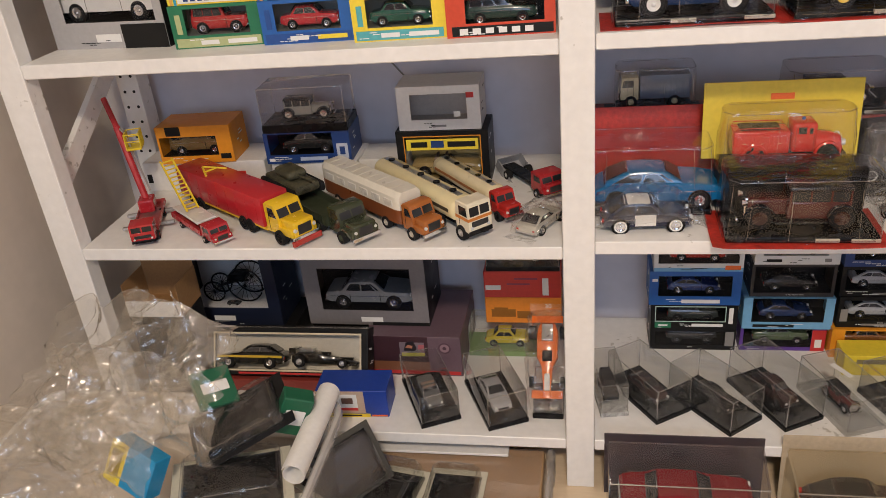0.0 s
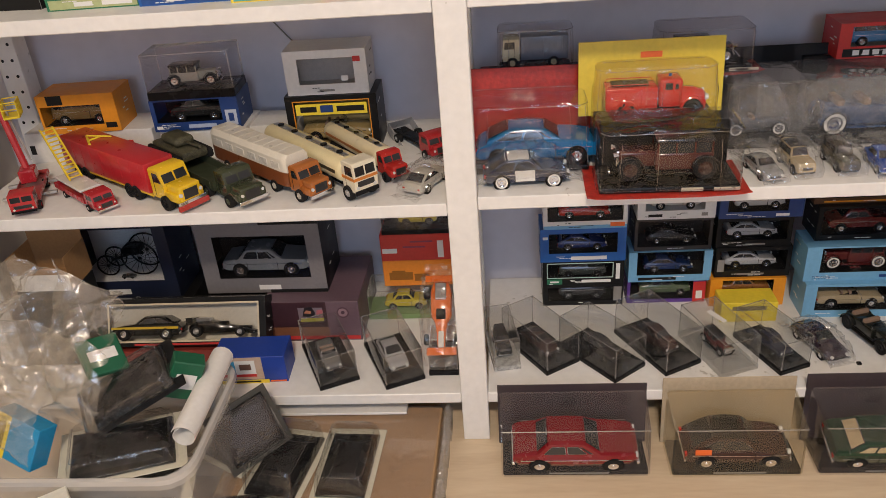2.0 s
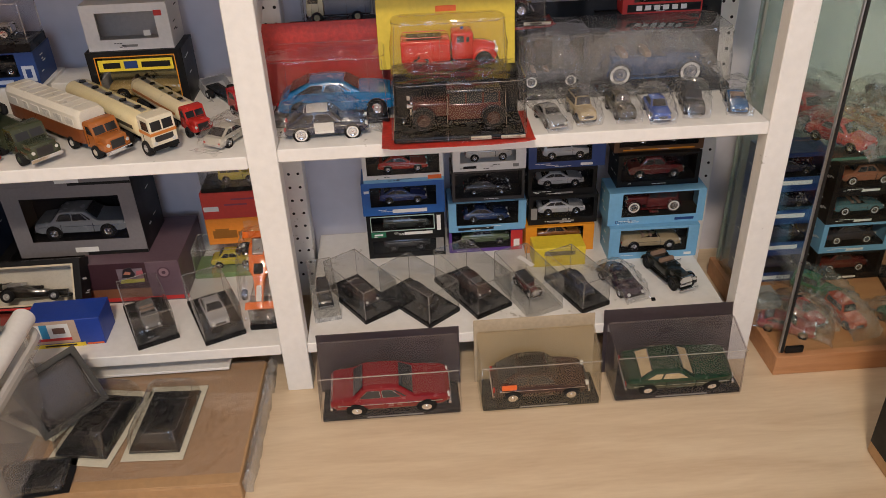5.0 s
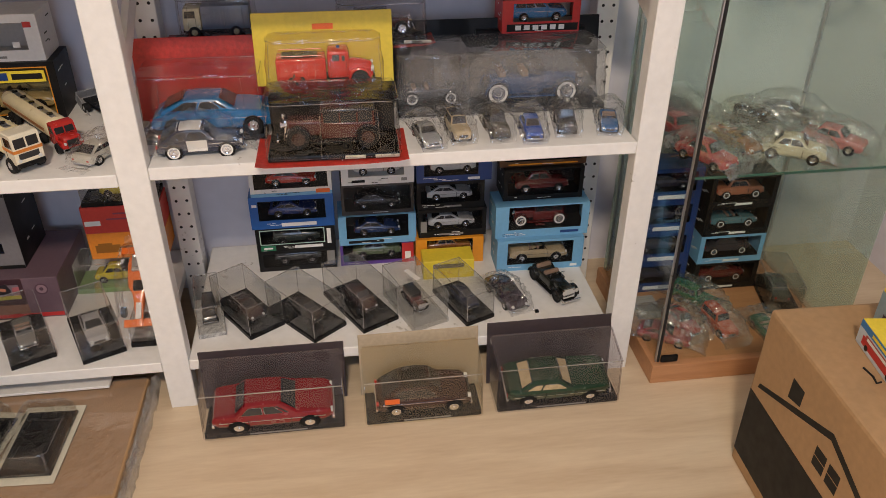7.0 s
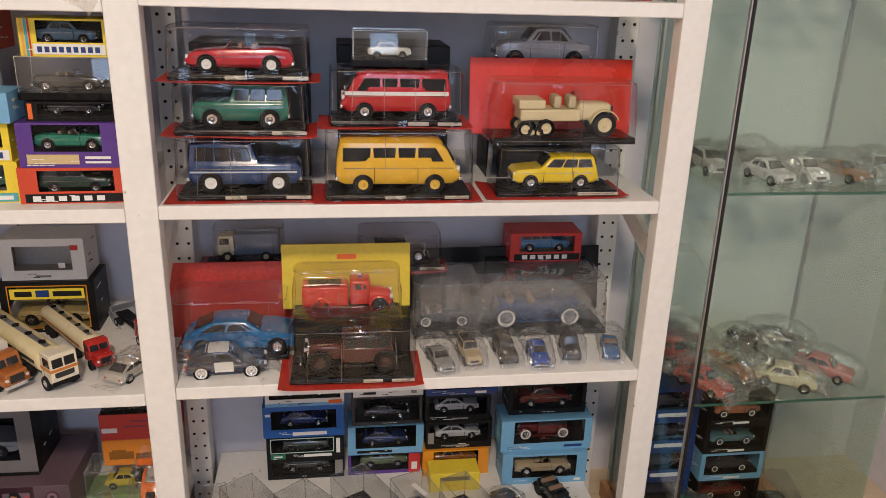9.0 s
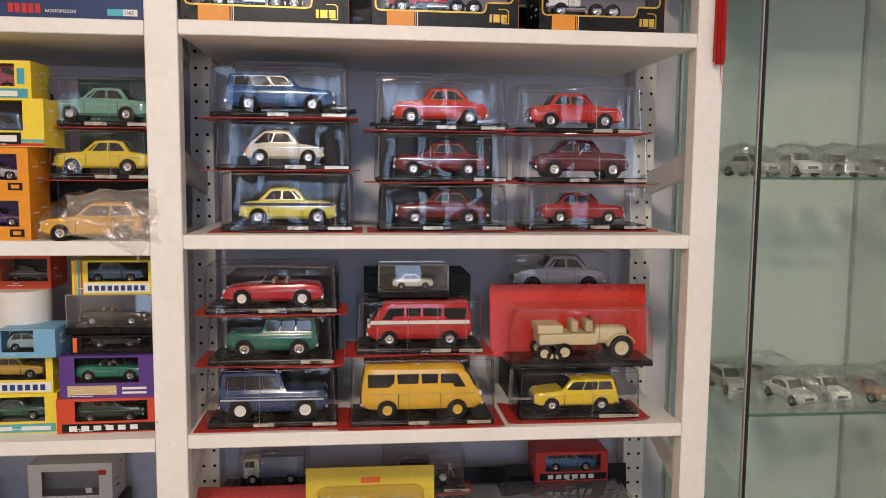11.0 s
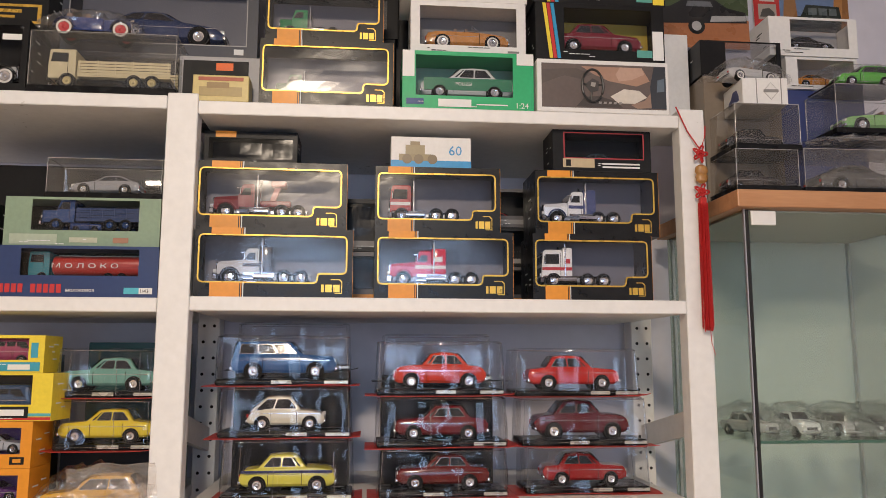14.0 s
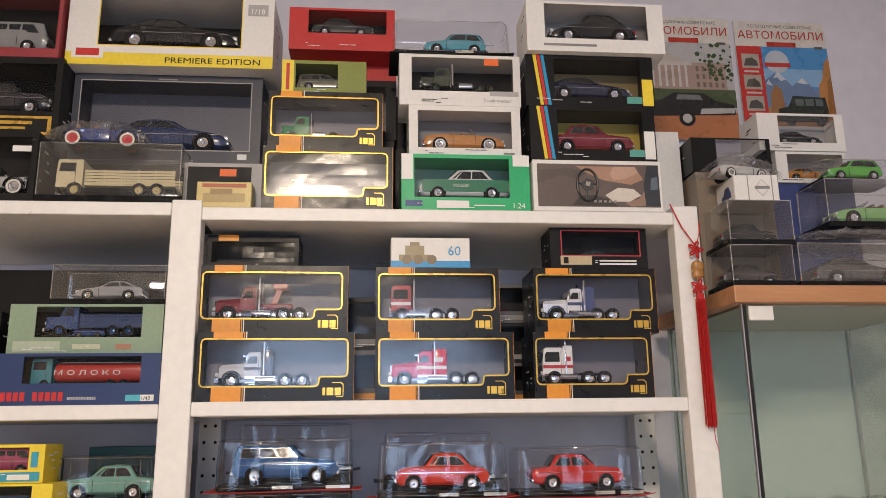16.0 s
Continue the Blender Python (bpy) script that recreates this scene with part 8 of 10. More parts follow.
# boxes behind the lorries
z = S[2] - 0.009
plain_box(0.262, 0.10, 0.062, pose(-0.742, 0.255, z), "white flat toy carton", WHITECARD, prints=((0.02, 0.06, 0.3, 0.6, BLACKINK), (0.60, 0.84, 0.52, 0.66, PRINTRED)))
plain_box(0.174, 0.10, 0.056, pose(-0.510, 0.255, z), "white flat toy carton", WHITECARD, prints=((0.03, 0.12, 0.4, 0.7, BLACKINK),))
plain_box(0.10, 0.09, 0.050, pose(-0.380, 0.275, z), "white flat toy carton", WHITECARD)
boxed_car(-0.820, -0.668, 0.248, z + 0.0624, 0.076, ORANGE, "orange and black window box with a coach", "bus", (0.20, 0.13, 0.05), 0.118, "brown coach model in a box", d=0.085, win=(0.03, 0.80, 0.20, 0.72), front=ORANGE, prints=((0.82, 0.96, 0.10, 0.24, BLACKINK), (0.14, 0.34, 0.76, 1.0, BLACKINK)), turn=3)
b = boxed_car(-0.600, -0.430, 0.250, z + 0.0564, 0.062, NAVY, "navy window box with a black saloon", "fifties", (0.02, 0.02, 0.02), 0.105, "black saloon model in a box", d=0.09, win=(0.05, 0.80, 0.28, 0.96), prints=((0.03, 0.10, 0.08, 0.18, WHITEINK), (0.40, 0.72, 0.08, 0.20, card((0.45, 0.52, 0.68))), (0.84, 0.97, 0.12, 0.60, card((0.50, 0.55, 0.66))), (0.875, 0.935, 0.24, 0.5, NAVY)), turn=2)
acrylic_case(0.168, 0.085, 0.086, pose(-0.515, 0.290, z + 0.1190, 0, 0, 2), "dusty dark display case on a blue box", base=0.016, cover=SMOKE)
vintage_car(0.115, (0.55, 0.52, 0.42), pose(-0.515, 0.290, z + 0.1356, 0, 0, 2), "cream and black vintage cabriolet model")
b = boxed_car(-0.342, -0.166, 0.262, z, 0.108, BLACKCARD, "black window box with an orange and yellow frame", "open", (0.45, 0.33, 0.14), 0.135, "cream and red old convertible model", d=0.09, win=(0.09, 0.91, 0.10, 0.90), rimcol=ORANGE, prints=((0.11, 0.89, 0.66, 0.86, PRINTYEL), (0.16, 0.34, 0.71, 0.81, BLACKINK), (0.38, 0.52, 0.70, 0.83, NAVY), (0.56, 0.86, 0.71, 0.81, BLACKINK)), inside=card((0.35, 0.26, 0.10)))
window_box(0.156, 0.085, 0.084, pose(-0.256, 0.268, z + 0.1084), "empty white window box", WHITECARD, win=(0.16, 0.84, 0.24, 0.82), inside=card((0.55, 0.50, 0.45)), prints=((0.40, 0.58, 0.07, 0.12, GREYINK), (0.84, 0.93, 0.72, 0.84, PRINTRED), (0.68, 0.76, 0.30, 0.42, WHITEINK)))
cable = thing("cable", pose(0, 0, 0), "thin dark cable on the back wall", "cable")
part("cord", tube([(-0.46, 0.417, 0.835), (-0.44, 0.416, 0.80), (-0.36, 0.416, 0.70), (-0.31, 0.416, 0.64)], 0.0016), GREYINK, cable)
part("cord", tube([(-0.46, 0.417, 0.835), (-0.475, 0.416, 0.79), (-0.49, 0.416, 0.74)], 0.0016), GREYINK, cable)

# ---- left bay: third row ----
z = S[3] - 0.004
boxed_car(-0.868, -0.652, 0.090, z, 0.215, BLACKCARD, "tall grey and black window box with a two-tone saloon", "fifties", (0.03, 0.03, 0.03), 0.190, "black and white fifties saloon", d=0.12, front=GREYCARD, win=(0.14, 0.93, 0.20, 0.90), prints=((0.38, 0.60, 0.05, 0.11, WHITEINK), (0.62, 1.0, 0.0, 0.18, BLACKINK)), turn=-5, band=((0.75, 0.74, 0.70), 0.20, 0.48))
TURQ = card((0.10, 0.42, 0.45))
rows = [(-0.630, -0.482, 0.060, PRINTGREEN, "green and pale printed window box", "jeep", (0.48, 0.03, 0.03), "red off-road model in a box", card((0.45, 0.50, 0.25)), 3),
        (-0.480, -0.334, 0.056, MIDBLUE, "blue printed window box", "sedan", (0.50, 0.03, 0.04), "red saloon model in a box", card((0.02, 0.08, 0.30)), 2),
        (-0.331, -0.190, 0.042, PRINTYEL, "yellow and turquoise printed window box", "sedan", (0.02, 0.10, 0.07), "dark green saloon model in a box", TURQ, 2)]
for x0, x1, y, shell, words, kind, col, cw, pr, turn in rows:
    b = boxed_car(x0, x1, y, z, 0.066, shell, words, kind, col, 0.092, cw, win=(0.16, 0.86, 0.30, 0.92), prints=((0.03, 0.97, 0.03, 0.24, pr), (0.06, 0.12, 0.35, 0.8, pr), (0.30, 0.50, 0.08, 0.18, WHITEINK), (0.60, 0.92, 0.08, 0.18, PRINTYEL if shell is MIDBLUE else WHITEINK)), turn=turn, inside=card((0.20, 0.22, 0.20)))
for x0, x1, y, shell, words, col in ((-0.630, -0.482, 0.062, PRINTYEL, "yellow window box with striped corners", (0.30, 0.05, 0.05)), (-0.480, -0.334, 0.058, MIDBLUE, "blue printed window box", (0.1, 0.2, 0.3)), (-0.331, -0.195, 0.044, PRINTYEL, "yellow window box with striped corners", (0.50, 0.33, 0.03))):
    b = boxed_car(x0, x1, y, z + 0.0664, 0.062, shell, words, "sedan", col, 0.092, "small saloon model in a box", win=(0.18, 0.92, 0.36, 0.94), prints=((0.03, 0.06, 0.0, 1.0, card((0.75, 0.40, 0.10))), (0.075, 0.105, 0.0, 1.0, card((0.05, 0.35, 0.55))), (0.12, 0.98, 0.04, 0.30, WHITEINK if shell is PRINTYEL else TURQ)))
    letter_bars(b, -0.046, 0.060, 0.0055, 0.0150, 9, NAVY if shell is PRINTYEL else PRINTYEL)
VOLGARED = card((0.62, 0.07, 0.03))
b = boxed_car(-0.188, -0.030, 0.036, z, 0.058, VOLGARED, "orange-red window box with a dark estate", "wagon", (0.02, 0.05, 0.04), 0.105, "dark green estate model in a box", win=(0.18, 0.90, 0.34, 0.92), prints=((0.05, 0.98, 0.04, 0.28, BLACKINK),), turn=2)
bm = bmesh.new()
for k in range(6):
    add_plate(bm, -0.060 + 0.019 * k, -0.048 + 0.019 * k, 0.005, 0.013, -0.0011)
part("print", bm, WHITEINK, b)
boxed_car(-0.182, -0.034, 0.036, z + 0.0584, 0.070, PURPLE, "purple window box with a green roadster", "open", (0.02, 0.22, 0.14), 0.110, "green roadster model in a box", win=(0.16, 0.84, 0.36, 0.96), prints=((0.08, 0.60, 0.08, 0.30, card((0.62, 0.48, 0.25))), (0.66, 0.92, 0.20, 0.26, WHITEINK), (0.66, 0.92, 0.10, 0.15, WHITEINK)))
boxed_car(-0.272, -0.184, 0.030, z + 0.1288, 0.046, LBLUE, "pale blue and white window box", "hatch", (0.30, 0.45, 0.50), 0.072, "pale blue hatchback model in a box", win=(0.06, 0.62, 0.20, 0.96))
boxed_car(-0.168, -0.036, 0.050, z + 0.1288, 0.030, BLACKCARD, "flat black window box with an orange end", "coupe", (0.02, 0.02, 0.03), 0.08, "dark sports model in a box", win=(0.14, 0.97, 0.12, 0.9), prints=((0.03, 0.08, 0.1, 0.9, STICKER),))
acrylic_case(0.140, 0.070, 0.066, pose(-0.108, 0.092, z + 0.1592), "clear display case with a black racer", base=0.012)
model_car("open", 0.105, (0.03, 0.03, 0.03), pose(-0.108, 0.092, z + 0.1718), "black old racing model in a case")
boxed_car(-0.166, -0.040, 0.062, z + 0.2256, 0.056, PRINTYEL, "yellow window box with blue and orange stripes", "sedan", (0.10, 0.20, 0.30), 0.088, "blue saloon model in a box", win=(0.20, 0.96, 0.38, 0.95), prints=((0.03, 0.06, 0.0, 1.0, card((0.75, 0.40, 0.10))), (0.075, 0.105, 0.0, 1.0, card((0.05, 0.35, 0.55))), (0.115, 0.135, 0.0, 1.0, PRINTRED), (0.15, 0.98, 0.06, 0.34, WHITEINK)))
letter_bars([o for o in scene.objects if o.name.startswith("window_box") and not o.parent][-1], -0.038, 0.056, 0.0065, 0.0150, 9, NAVY)
cup = thing("paper_cup", pose(-0.262, 0.110, z + 0.1290), "plain white cylindrical carton", "container")
bm = bmesh.new()
add_cyl(bm, (0, 0, 0), "z", 0.042, 0.044, 0.100, 32)
part("wall", fixed(bm), WHITECARD, cup, smooth=True)
plain_box(0.19, 0.12, 0.1286, pose(-0.262, 0.110, z), "dark carton behind the front boxes", BLACKCARD)
boxed_car(-0.300, -0.215, 0.105, z + 0.2294, 0.058, VOLGARED, "orange-red small window box", "sedan", (0.05, 0.05, 0.05), 0.065, "dark model in a red box")
plain_box(0.26, 0.14, 0.20, pose(-0.46, 0.20, z), "dark cartons at the back of the row", BLACKCARD)

# ---- left bay: fourth row ----
z = S[4] - 0.010
m = pose(-0.118, 0.040, z + 0.0006, 0, 0, 184)
model_car("hatch", 0.152, (0.78, 0.42, 0.02), m, "orange-yellow hatchback half out of a bag")
MILKY = clear("milky_film", (0.90, 0.88, 0.86), 0.12, 0.18, bump=0.6, scale=60, haze=0.16, hazecol=(0.80, 0.74, 0.70))
film_sheet([(-0.150, 0.004, z + 0.006), (-0.150, 0.020, z + 0.072), (-0.010, -0.006, z + 0.082), (-0.004, -0.012, z - 0.004)], "torn milky bag over a yellow car", 21, MILKY, 0.006, 0.008, 30, 0.010)
film_sheet([(-0.092, -0.010, z + 0.020), (-0.060, -0.010, z + 0.052), (-0.004, -0.012, z + 0.050), (-0.042, -0.016, z - 0.034)], "torn end of a milky bag hanging over the shelf edge", 22, MILKY, 0.004, 0.010, 26, 0.012)
film_bag(pose(-0.112, 0.042, z + 0.0004, 0, 0, 3), 0.176, 0.084, 0.072, "clear bag round a yellow hatchback", 95)
for i, (zz, c) in enumerate(((0.0, (0.10, 0.03, 0.16)), (0.0724, (0.45, 0.48, 0.52)))):
    boxed_car(-0.330, -0.208, 0.018, z + zz, 0.072, ORANGE, "orange window box with a purple inside", "coupe", c, 0.09, "small sports model in an orange box", d=0.075, win=(0.05, 0.86, 0.30, 0.86), inside=PURPLE, prints=((0.74, 0.92, 0.08, 0.24, BLACKINK), (0.78, 0.88, 0.12, 0.20, ORANGE)), turn=-2)
b = window_box(0.160, 0.070, 0.074, pose(-0.260, 0.016, z + 0.1448, 0, 0, -4), "yellow and dark blue window box with striped corner", PRINTYEL, win=(0.0, 0.80, 0.34, 0.96), prints=((0.0, 1.0, 0.02, 0.08, PRINTRED), (0.0, 1.0, 0.10, 0.16, TURQ), (0.42, 0.78, 0.06, 0.30, BLACKINK), (0.46, 0.74, 0.11, 0.24, WHITEINK)))
model_car("bus", 0.11, (0.04, 0.08, 0.16), pose(-0.275, 0.052, z + 0.1540), "dark blue minibus model in a box")
boxed_car(-0.345, -0.208, 0.040, z + 0.2192, 0.060, PRINTYEL, "yellow and blue printed window box", "bus", (0.35, 0.05, 0.12), 0.10, "red van model in a box", win=(0.10, 0.82, 0.34, 0.92), prints=((0.04, 0.96, 0.04, 0.28, card((0.05, 0.35, 0.50))), (0.85, 0.93, 0.4, 0.8, card((0.05, 0.35, 0.50))), (0.10, 0.30, 0.08, 0.22, WHITEINK), (0.60, 0.85, 0.08, 0.22, WHITEINK)))
plain_box(0.168, 0.10, 0.0920, pose(-0.116, 0.115, z), "dark carton behind the yellow car", BLACKCARD)
pack_with_car(-0.116, 0.050, z + 0.0924, 0.160, 0.090, 0.084, 96, "sedan", (0.75, 0.58, 0.04), 0.148, "yellow saloon model in a dome pack", flip=True)
pack_with_car(-0.116, 0.050, z + 0.1768, 0.160, 0.090, 0.082, 97, "sedan", (0.17, 0.36, 0.30), 0.148, "pale green saloon model in a dome pack", flip=True)
plain_box(0.17, 0.08, 0.272, pose(-0.116, 0.225, z), "dark green carton at the back", card((0.02, 0.10, 0.10)))
plain_box(0.26, 0.14, 0.25, pose(-0.40, 0.16, z), "dark cartons at the back of the row", BLACKCARD)

# ---- left bay: fifth row ----
z = S[5] - 0.003
DKBLUE = card((0.015, 0.04, 0.14))
b = window_box(0.262, 0.095, 0.083, pose(-0.158, 0.006, z), "dark blue window box with a red milk tanker", DKBLUE, win=(0.18, 0.88, 0.42, 0.94), group="small model boxes", prints=((0.80, 0.89, 0.07, 0.19, card((0.08, 0.45, 0.55))), (0.89, 0.97, 0.07, 0.19, WHITEINK)))
lettering("1/43", 0.0085, BLACKINK, b, 0.103, -0.0016, 0.0075)
lettering("молоковоз", 0.0085, WHITEINK, b, -0.012, -0.0009, 0.0085)
bm = bmesh.new()
for k in range(11):
    if k != 5:
        add_plate(bm, -0.124 + 0.0098 * k, -0.1165 + 0.0098 * k, 0.007, 0.021, -0.0006)
part("print", bm, PRINTRED, b)
m = pose(-0.150, 0.050, z + 0.0210) @ Matrix.Diagonal((1, 1, 1.3, 1))
t = lorry(0.180, (0.05, 0.25, 0.30), m, "milk tanker lorry with a red tank", 0.18, 0.0, "tank", (0.50, 0.05, 0.04), axles=(0.88, 0.30, 0.18), high=0.24, wide=0.20, flip=True, load2=(0.50, 0.05, 0.04))
lettering("М О Л О К О", 0.0105, WHITEINK, b, -0.046, 0.0235, 0.0500, width=0.105)
part("tray", soft_box(-0.125, 0.125, 0.006, 0.070, 0.0085, 0.0206, 0.001, 1), BLACKCARD, b, "raised inner tray")
SAGE = card((0.26, 0.36, 0.25))
b = boxed_car(-0.282, -0.034, 0.030, z + 0.0834, 0.084, SAGE, "sage green window box with a blue army lorry", "jeep", (0.03, 0.06, 0.18), 0.05, "small dark spare model part", d=0.09, win=(0.17, 0.86, 0.34, 0.95), prints=((0.04, 0.34, 0.06, 0.26, card((0.45, 0.52, 0.40))), (0.42, 0.60, 0.10, 0.20, card((0.55, 0.56, 0.42))), (0.70, 0.80, 0.10, 0.20, card((0.40, 0.20, 0.12)))))
lettering("1/43", 0.010, card((0.40, 0.20, 0.12)), b, 0.050, -0.0009, 0.0075)
lorry(0.160, (0.03, 0.07, 0.20), pose(-0.150, 0.062, z + 0.0834 + 0.0290), "dark blue army lorry model", 0.18, 0.16, "stake", (0.03, 0.06, 0.16), axles=(0.84, 0.30, 0.14), high=0.34, wide=0.30, flip=True)
acrylic_case(0.190, 0.080, 0.068, pose(-0.130, 0.075, z + 0.1678), "clear display case with a silver car", base=0.010)
model_car("coupe", 0.112, (0.36, 0.36, 0.38), pose(-0.135, 0.075, z + 0.1784), "silver coupe model in a case", flip=True)
boxed_car(-0.420, -0.290, 0.030, z, 0.080, card((0.02, 0.08, 0.14)), "dark blue window box", "coupe", (0.05, 0.2, 0.4), 0.10, "blue sports model in a box")
boxed_car(-0.420, -0.295, 0.030, z + 0.0804, 0.075, BLACKCARD, "black window box with a yellow print", "coupe", (0.3, 0.3, 0.32), 0.10, "grey sports model in a box", prints=((0.62, 0.95, 0.62, 0.9, PRINTYEL),))
plain_box(0.36, 0.12, 0.26, pose(-0.25, 0.20, z), "dark cartons at the back of the row", BLACKCARD)

# ---- on top of the left bay ----
z = S[6] + 0.0074
acrylic_case(0.240, 0.090, 0.106, pose(-0.134, 0.048, z), "clear display case with a cream lorry", base=0.012)
lorry(0.200, (0.66, 0.58, 0.38), pose(-0.128, 0.048, z + 0.0126), "cream six-wheel lorry with a slatted bed", 0.22, 0.0, "stake", (0.64, 0.55, 0.34), axles=(0.84, 0.30, 0.15), high=0.35, wide=0.28, flip=True, rim=paint((0.6, 0.5, 0.25), 0.5), chassis=BLACK)
boxed_car(-0.248, 0.102, 0.112, z + 0.1064, 0.180, card((0.05, 0.055, 0.075)), "large dark blue window box", "coupe", (0.04, 0.06, 0.14), 0.225, "large dark blue fastback model", d=0.11, inside=card((0.16, 0.165, 0.20)), win=(0.04, 0.94, 0.16, 0.92), prints=((0.44, 0.54, 0.94, 0.955, GREYINK), (0.88, 0.93, 0.06, 0.12, WHITEINK)), rimcol=GREYCARD)
plain_box(0.30, 0.11, 0.1060, pose(-0.09, 0.112, z), "dark carton under a large box", BLACKCARD)
m = pose(-0.162, 0.046, z + 0.1068, 0, 0, 3)
vintage_car(0.150, (0.02, 0.05, 0.20), m, "blue vintage roadster with red and white wheels", roof=False, white=True, rim=paint((0.55, 0.03, 0.04), 0.4), fender=(0.02, 0.04, 0.16))
film_bag(m, 0.180, 0.070, 0.050, "clear bag round a blue roadster", 98)
b = boxed_car(-0.256, 0.124, 0.075, z + 0.2868, 0.148, WHITECARD, "large white and yellow window box with a black sports car", "coupe", (0.015, 0.015, 0.017), 0.235, "large black sports car model", d=0.15, win=(0.15, 0.84, 0.28, 1.0 - 0.004), rimcol=PRINTYEL, prints=((0.0, 1.0, 0.0, 0.17, PRINTYEL), (0.03, 0.18, 0.09, 0.25, WHITEINK), (0.05, 0.16, 0.12, 0.22, PRINTRED), (0.87, 0.97, 0.74, 0.90, GREYCARD)))
lettering("PREMIERE EDITION", 0.0165, BLACKINK, b, -0.010, -0.0014, 0.0065, width=0.175)
lettering("1/18", 0.016, WHITEINK, b, 0.145, -0.0014, 0.113)
boxed_car(-0.470, -0.262, 0.020, z, 0.130, BLACKCARD, "black window box with a white vintage car", "open", (0.5, 0.5, 0.5), 0.05, "small grey model part", d=0.09, win=(0.05, 0.95, 0.14, 0.92), prints=((0.80, 0.95, 0.72, 0.80, WHITEINK),))
vintage_car(0.15, (0.5, 0.5, 0.48), pose(-0.345, 0.052, z + 0.0192), "white vintage saloon model in a box", flip=False, white=True)
boxed_car(-0.470, -0.250, 0.060, z + 0.1304, 0.160, BLACKCARD, "black and gold presidential car box", "fifties", (0.03, 0.03, 0.035), 0.17, "black limousine model in a box", d=0.12, win=(0.05, 0.95, 0.34, 0.92), prints=((0.05, 0.95, 0.06, 0.28, GOLD), (0.08, 0.92, 0.09, 0.25, BLACKINK), (0.3, 0.8, 0.18, 0.22, GOLD), (0.35, 0.75, 0.12, 0.15, GOLD)))
boxed_car(-0.470, -0.262, 0.060, z + 0.2908, 0.150, card((0.30, 0.04, 0.05)), "dark red window box with a grey bus", "bus", (0.30, 0.30, 0.30), 0.15, "grey and red bus model in a box", d=0.12, win=(0.03, 0.97, 0.12, 0.95))

# ---- left bay: lowest row ----
z = S[1] + 0.0
boxed_car(-0.866, -0.640, 0.250, z + 0.0704, 0.180, card((0.012, 0.017, 0.04)), "navy window box with an old motor tricycle", "open", (0.05, 0.05, 0.05), 0.03, "small dark model part", d=0.12, win=(0.02, 0.88, 0.26, 0.96), inside=WHITECARD, prints=((0.30, 0.52, 0.08, 0.15, WHITEINK),))
plain_box(0.25, 0.14, 0.070, pose(-0.74, 0.235, z), "flat plain black carton under another", BLACKCARD)
trike = thing("model_tricycle", pose(-0.755, 0.30, z + 0.0704 + 0.0466), "antique three-wheeled carriage model", "model car")
for x, r in ((-0.045, 0.024), (0.030, 0.040)):
    for s in (1, -1):
        ring = [(x + r * math.cos(a), s * 0.020, r + r * math.sin(a)) for a in (2 * math.pi * i / 24 for i in range(25))]
        w = part("wheel", tube(ring, 0.0020), BLACK, trike)
        for k in range(8):
            a = math.pi * k / 8
            part("spoke", tube([(x - r * math.cos(a), s * 0.020, r - r * math.sin(a)), (x + r * math.cos(a), s * 0.020, r + r * math.sin(a))], 0.0006, 4), BLACK, w)
part("seat", soft_box(-0.010, 0.030, -0.018, 0.018, 0.046, 0.062, 0.004), BLACK, trike)
part("frame", tube([(-0.045, 0, 0.026), (0.0, 0, 0.04), (0.030, 0, 0.042)], 0.003), BLACK, trike)
for k, (zz, c) in enumerate(((0.0964, (0.22, 0.24, 0.26)), (0.2568, (0.30, 0.02, 0.03)))):
    boxed_car(-0.566, -0.306, 0.222, z + zz, 0.160 if k == 0 else 0.115, BLACKCARD, "grey and black window box with a silver saloon" if k == 0 else "grey and black window box with a red car", "sedan", c, 0.185, "large silver saloon model" if k == 0 else "large dark red saloon model", d=0.13, tall=0.84, front=card((0.20, 0.19, 0.20)), win=(0.13, 0.88, 0.22, 0.84), prints=((0.44, 0.62, 0.05, 0.12, WHITEINK), (0.53, 1.0, 0.0, 0.05, BLACKINK)), turn=-1, rim=CHROME)
plain_box(0.118, 0.15, 0.0960, pose(-0.508, 0.235, z), "black carton under the grey boxes", BLACKCARD)
LILAC = card((0.15, 0.095, 0.12))
b = plain_box(0.200, 0.190, 0.0962, pose(-0.338, 0.180, z, 0, 0, -1), "purple and lilac toy box under the grey boxes", LILAC, prints=((0.0, 0.66, 0.0, 1.0, card((0.055, 0.022, 0.03))), (0.0, 0.98, 0.04, 0.13, PRINTRED), (0.0, 0.66, 0.13, 0.36, card((0.24, 0.10, 0.055))), (0.36, 0.62, 0.52, 0.86, card((0.20, 0.16, 0.19)))))
shape_print(b, [(-0.020, 0.062), (-0.014, 0.082), (0.002, 0.086), (0.008, 0.070), (0.004, 0.060)], (0.025, 0.02, 0.025), 4)
shape_print(b, [(-0.016, 0.070), (-0.010, 0.077), (0.000, 0.074), (-0.002, 0.068)], (0.50, 0.20, 0.12), 5)
shape_print(b, [(-0.026, 0.048), (0.024, 0.050), (0.024, 0.058), (-0.024, 0.057)], (0.50, 0.46, 0.06), 5)
shape_print(b, [(0.010, 0.066), (0.024, 0.067), (0.024, 0.078), (0.012, 0.077)], (0.42, 0.12, 0.14), 4)
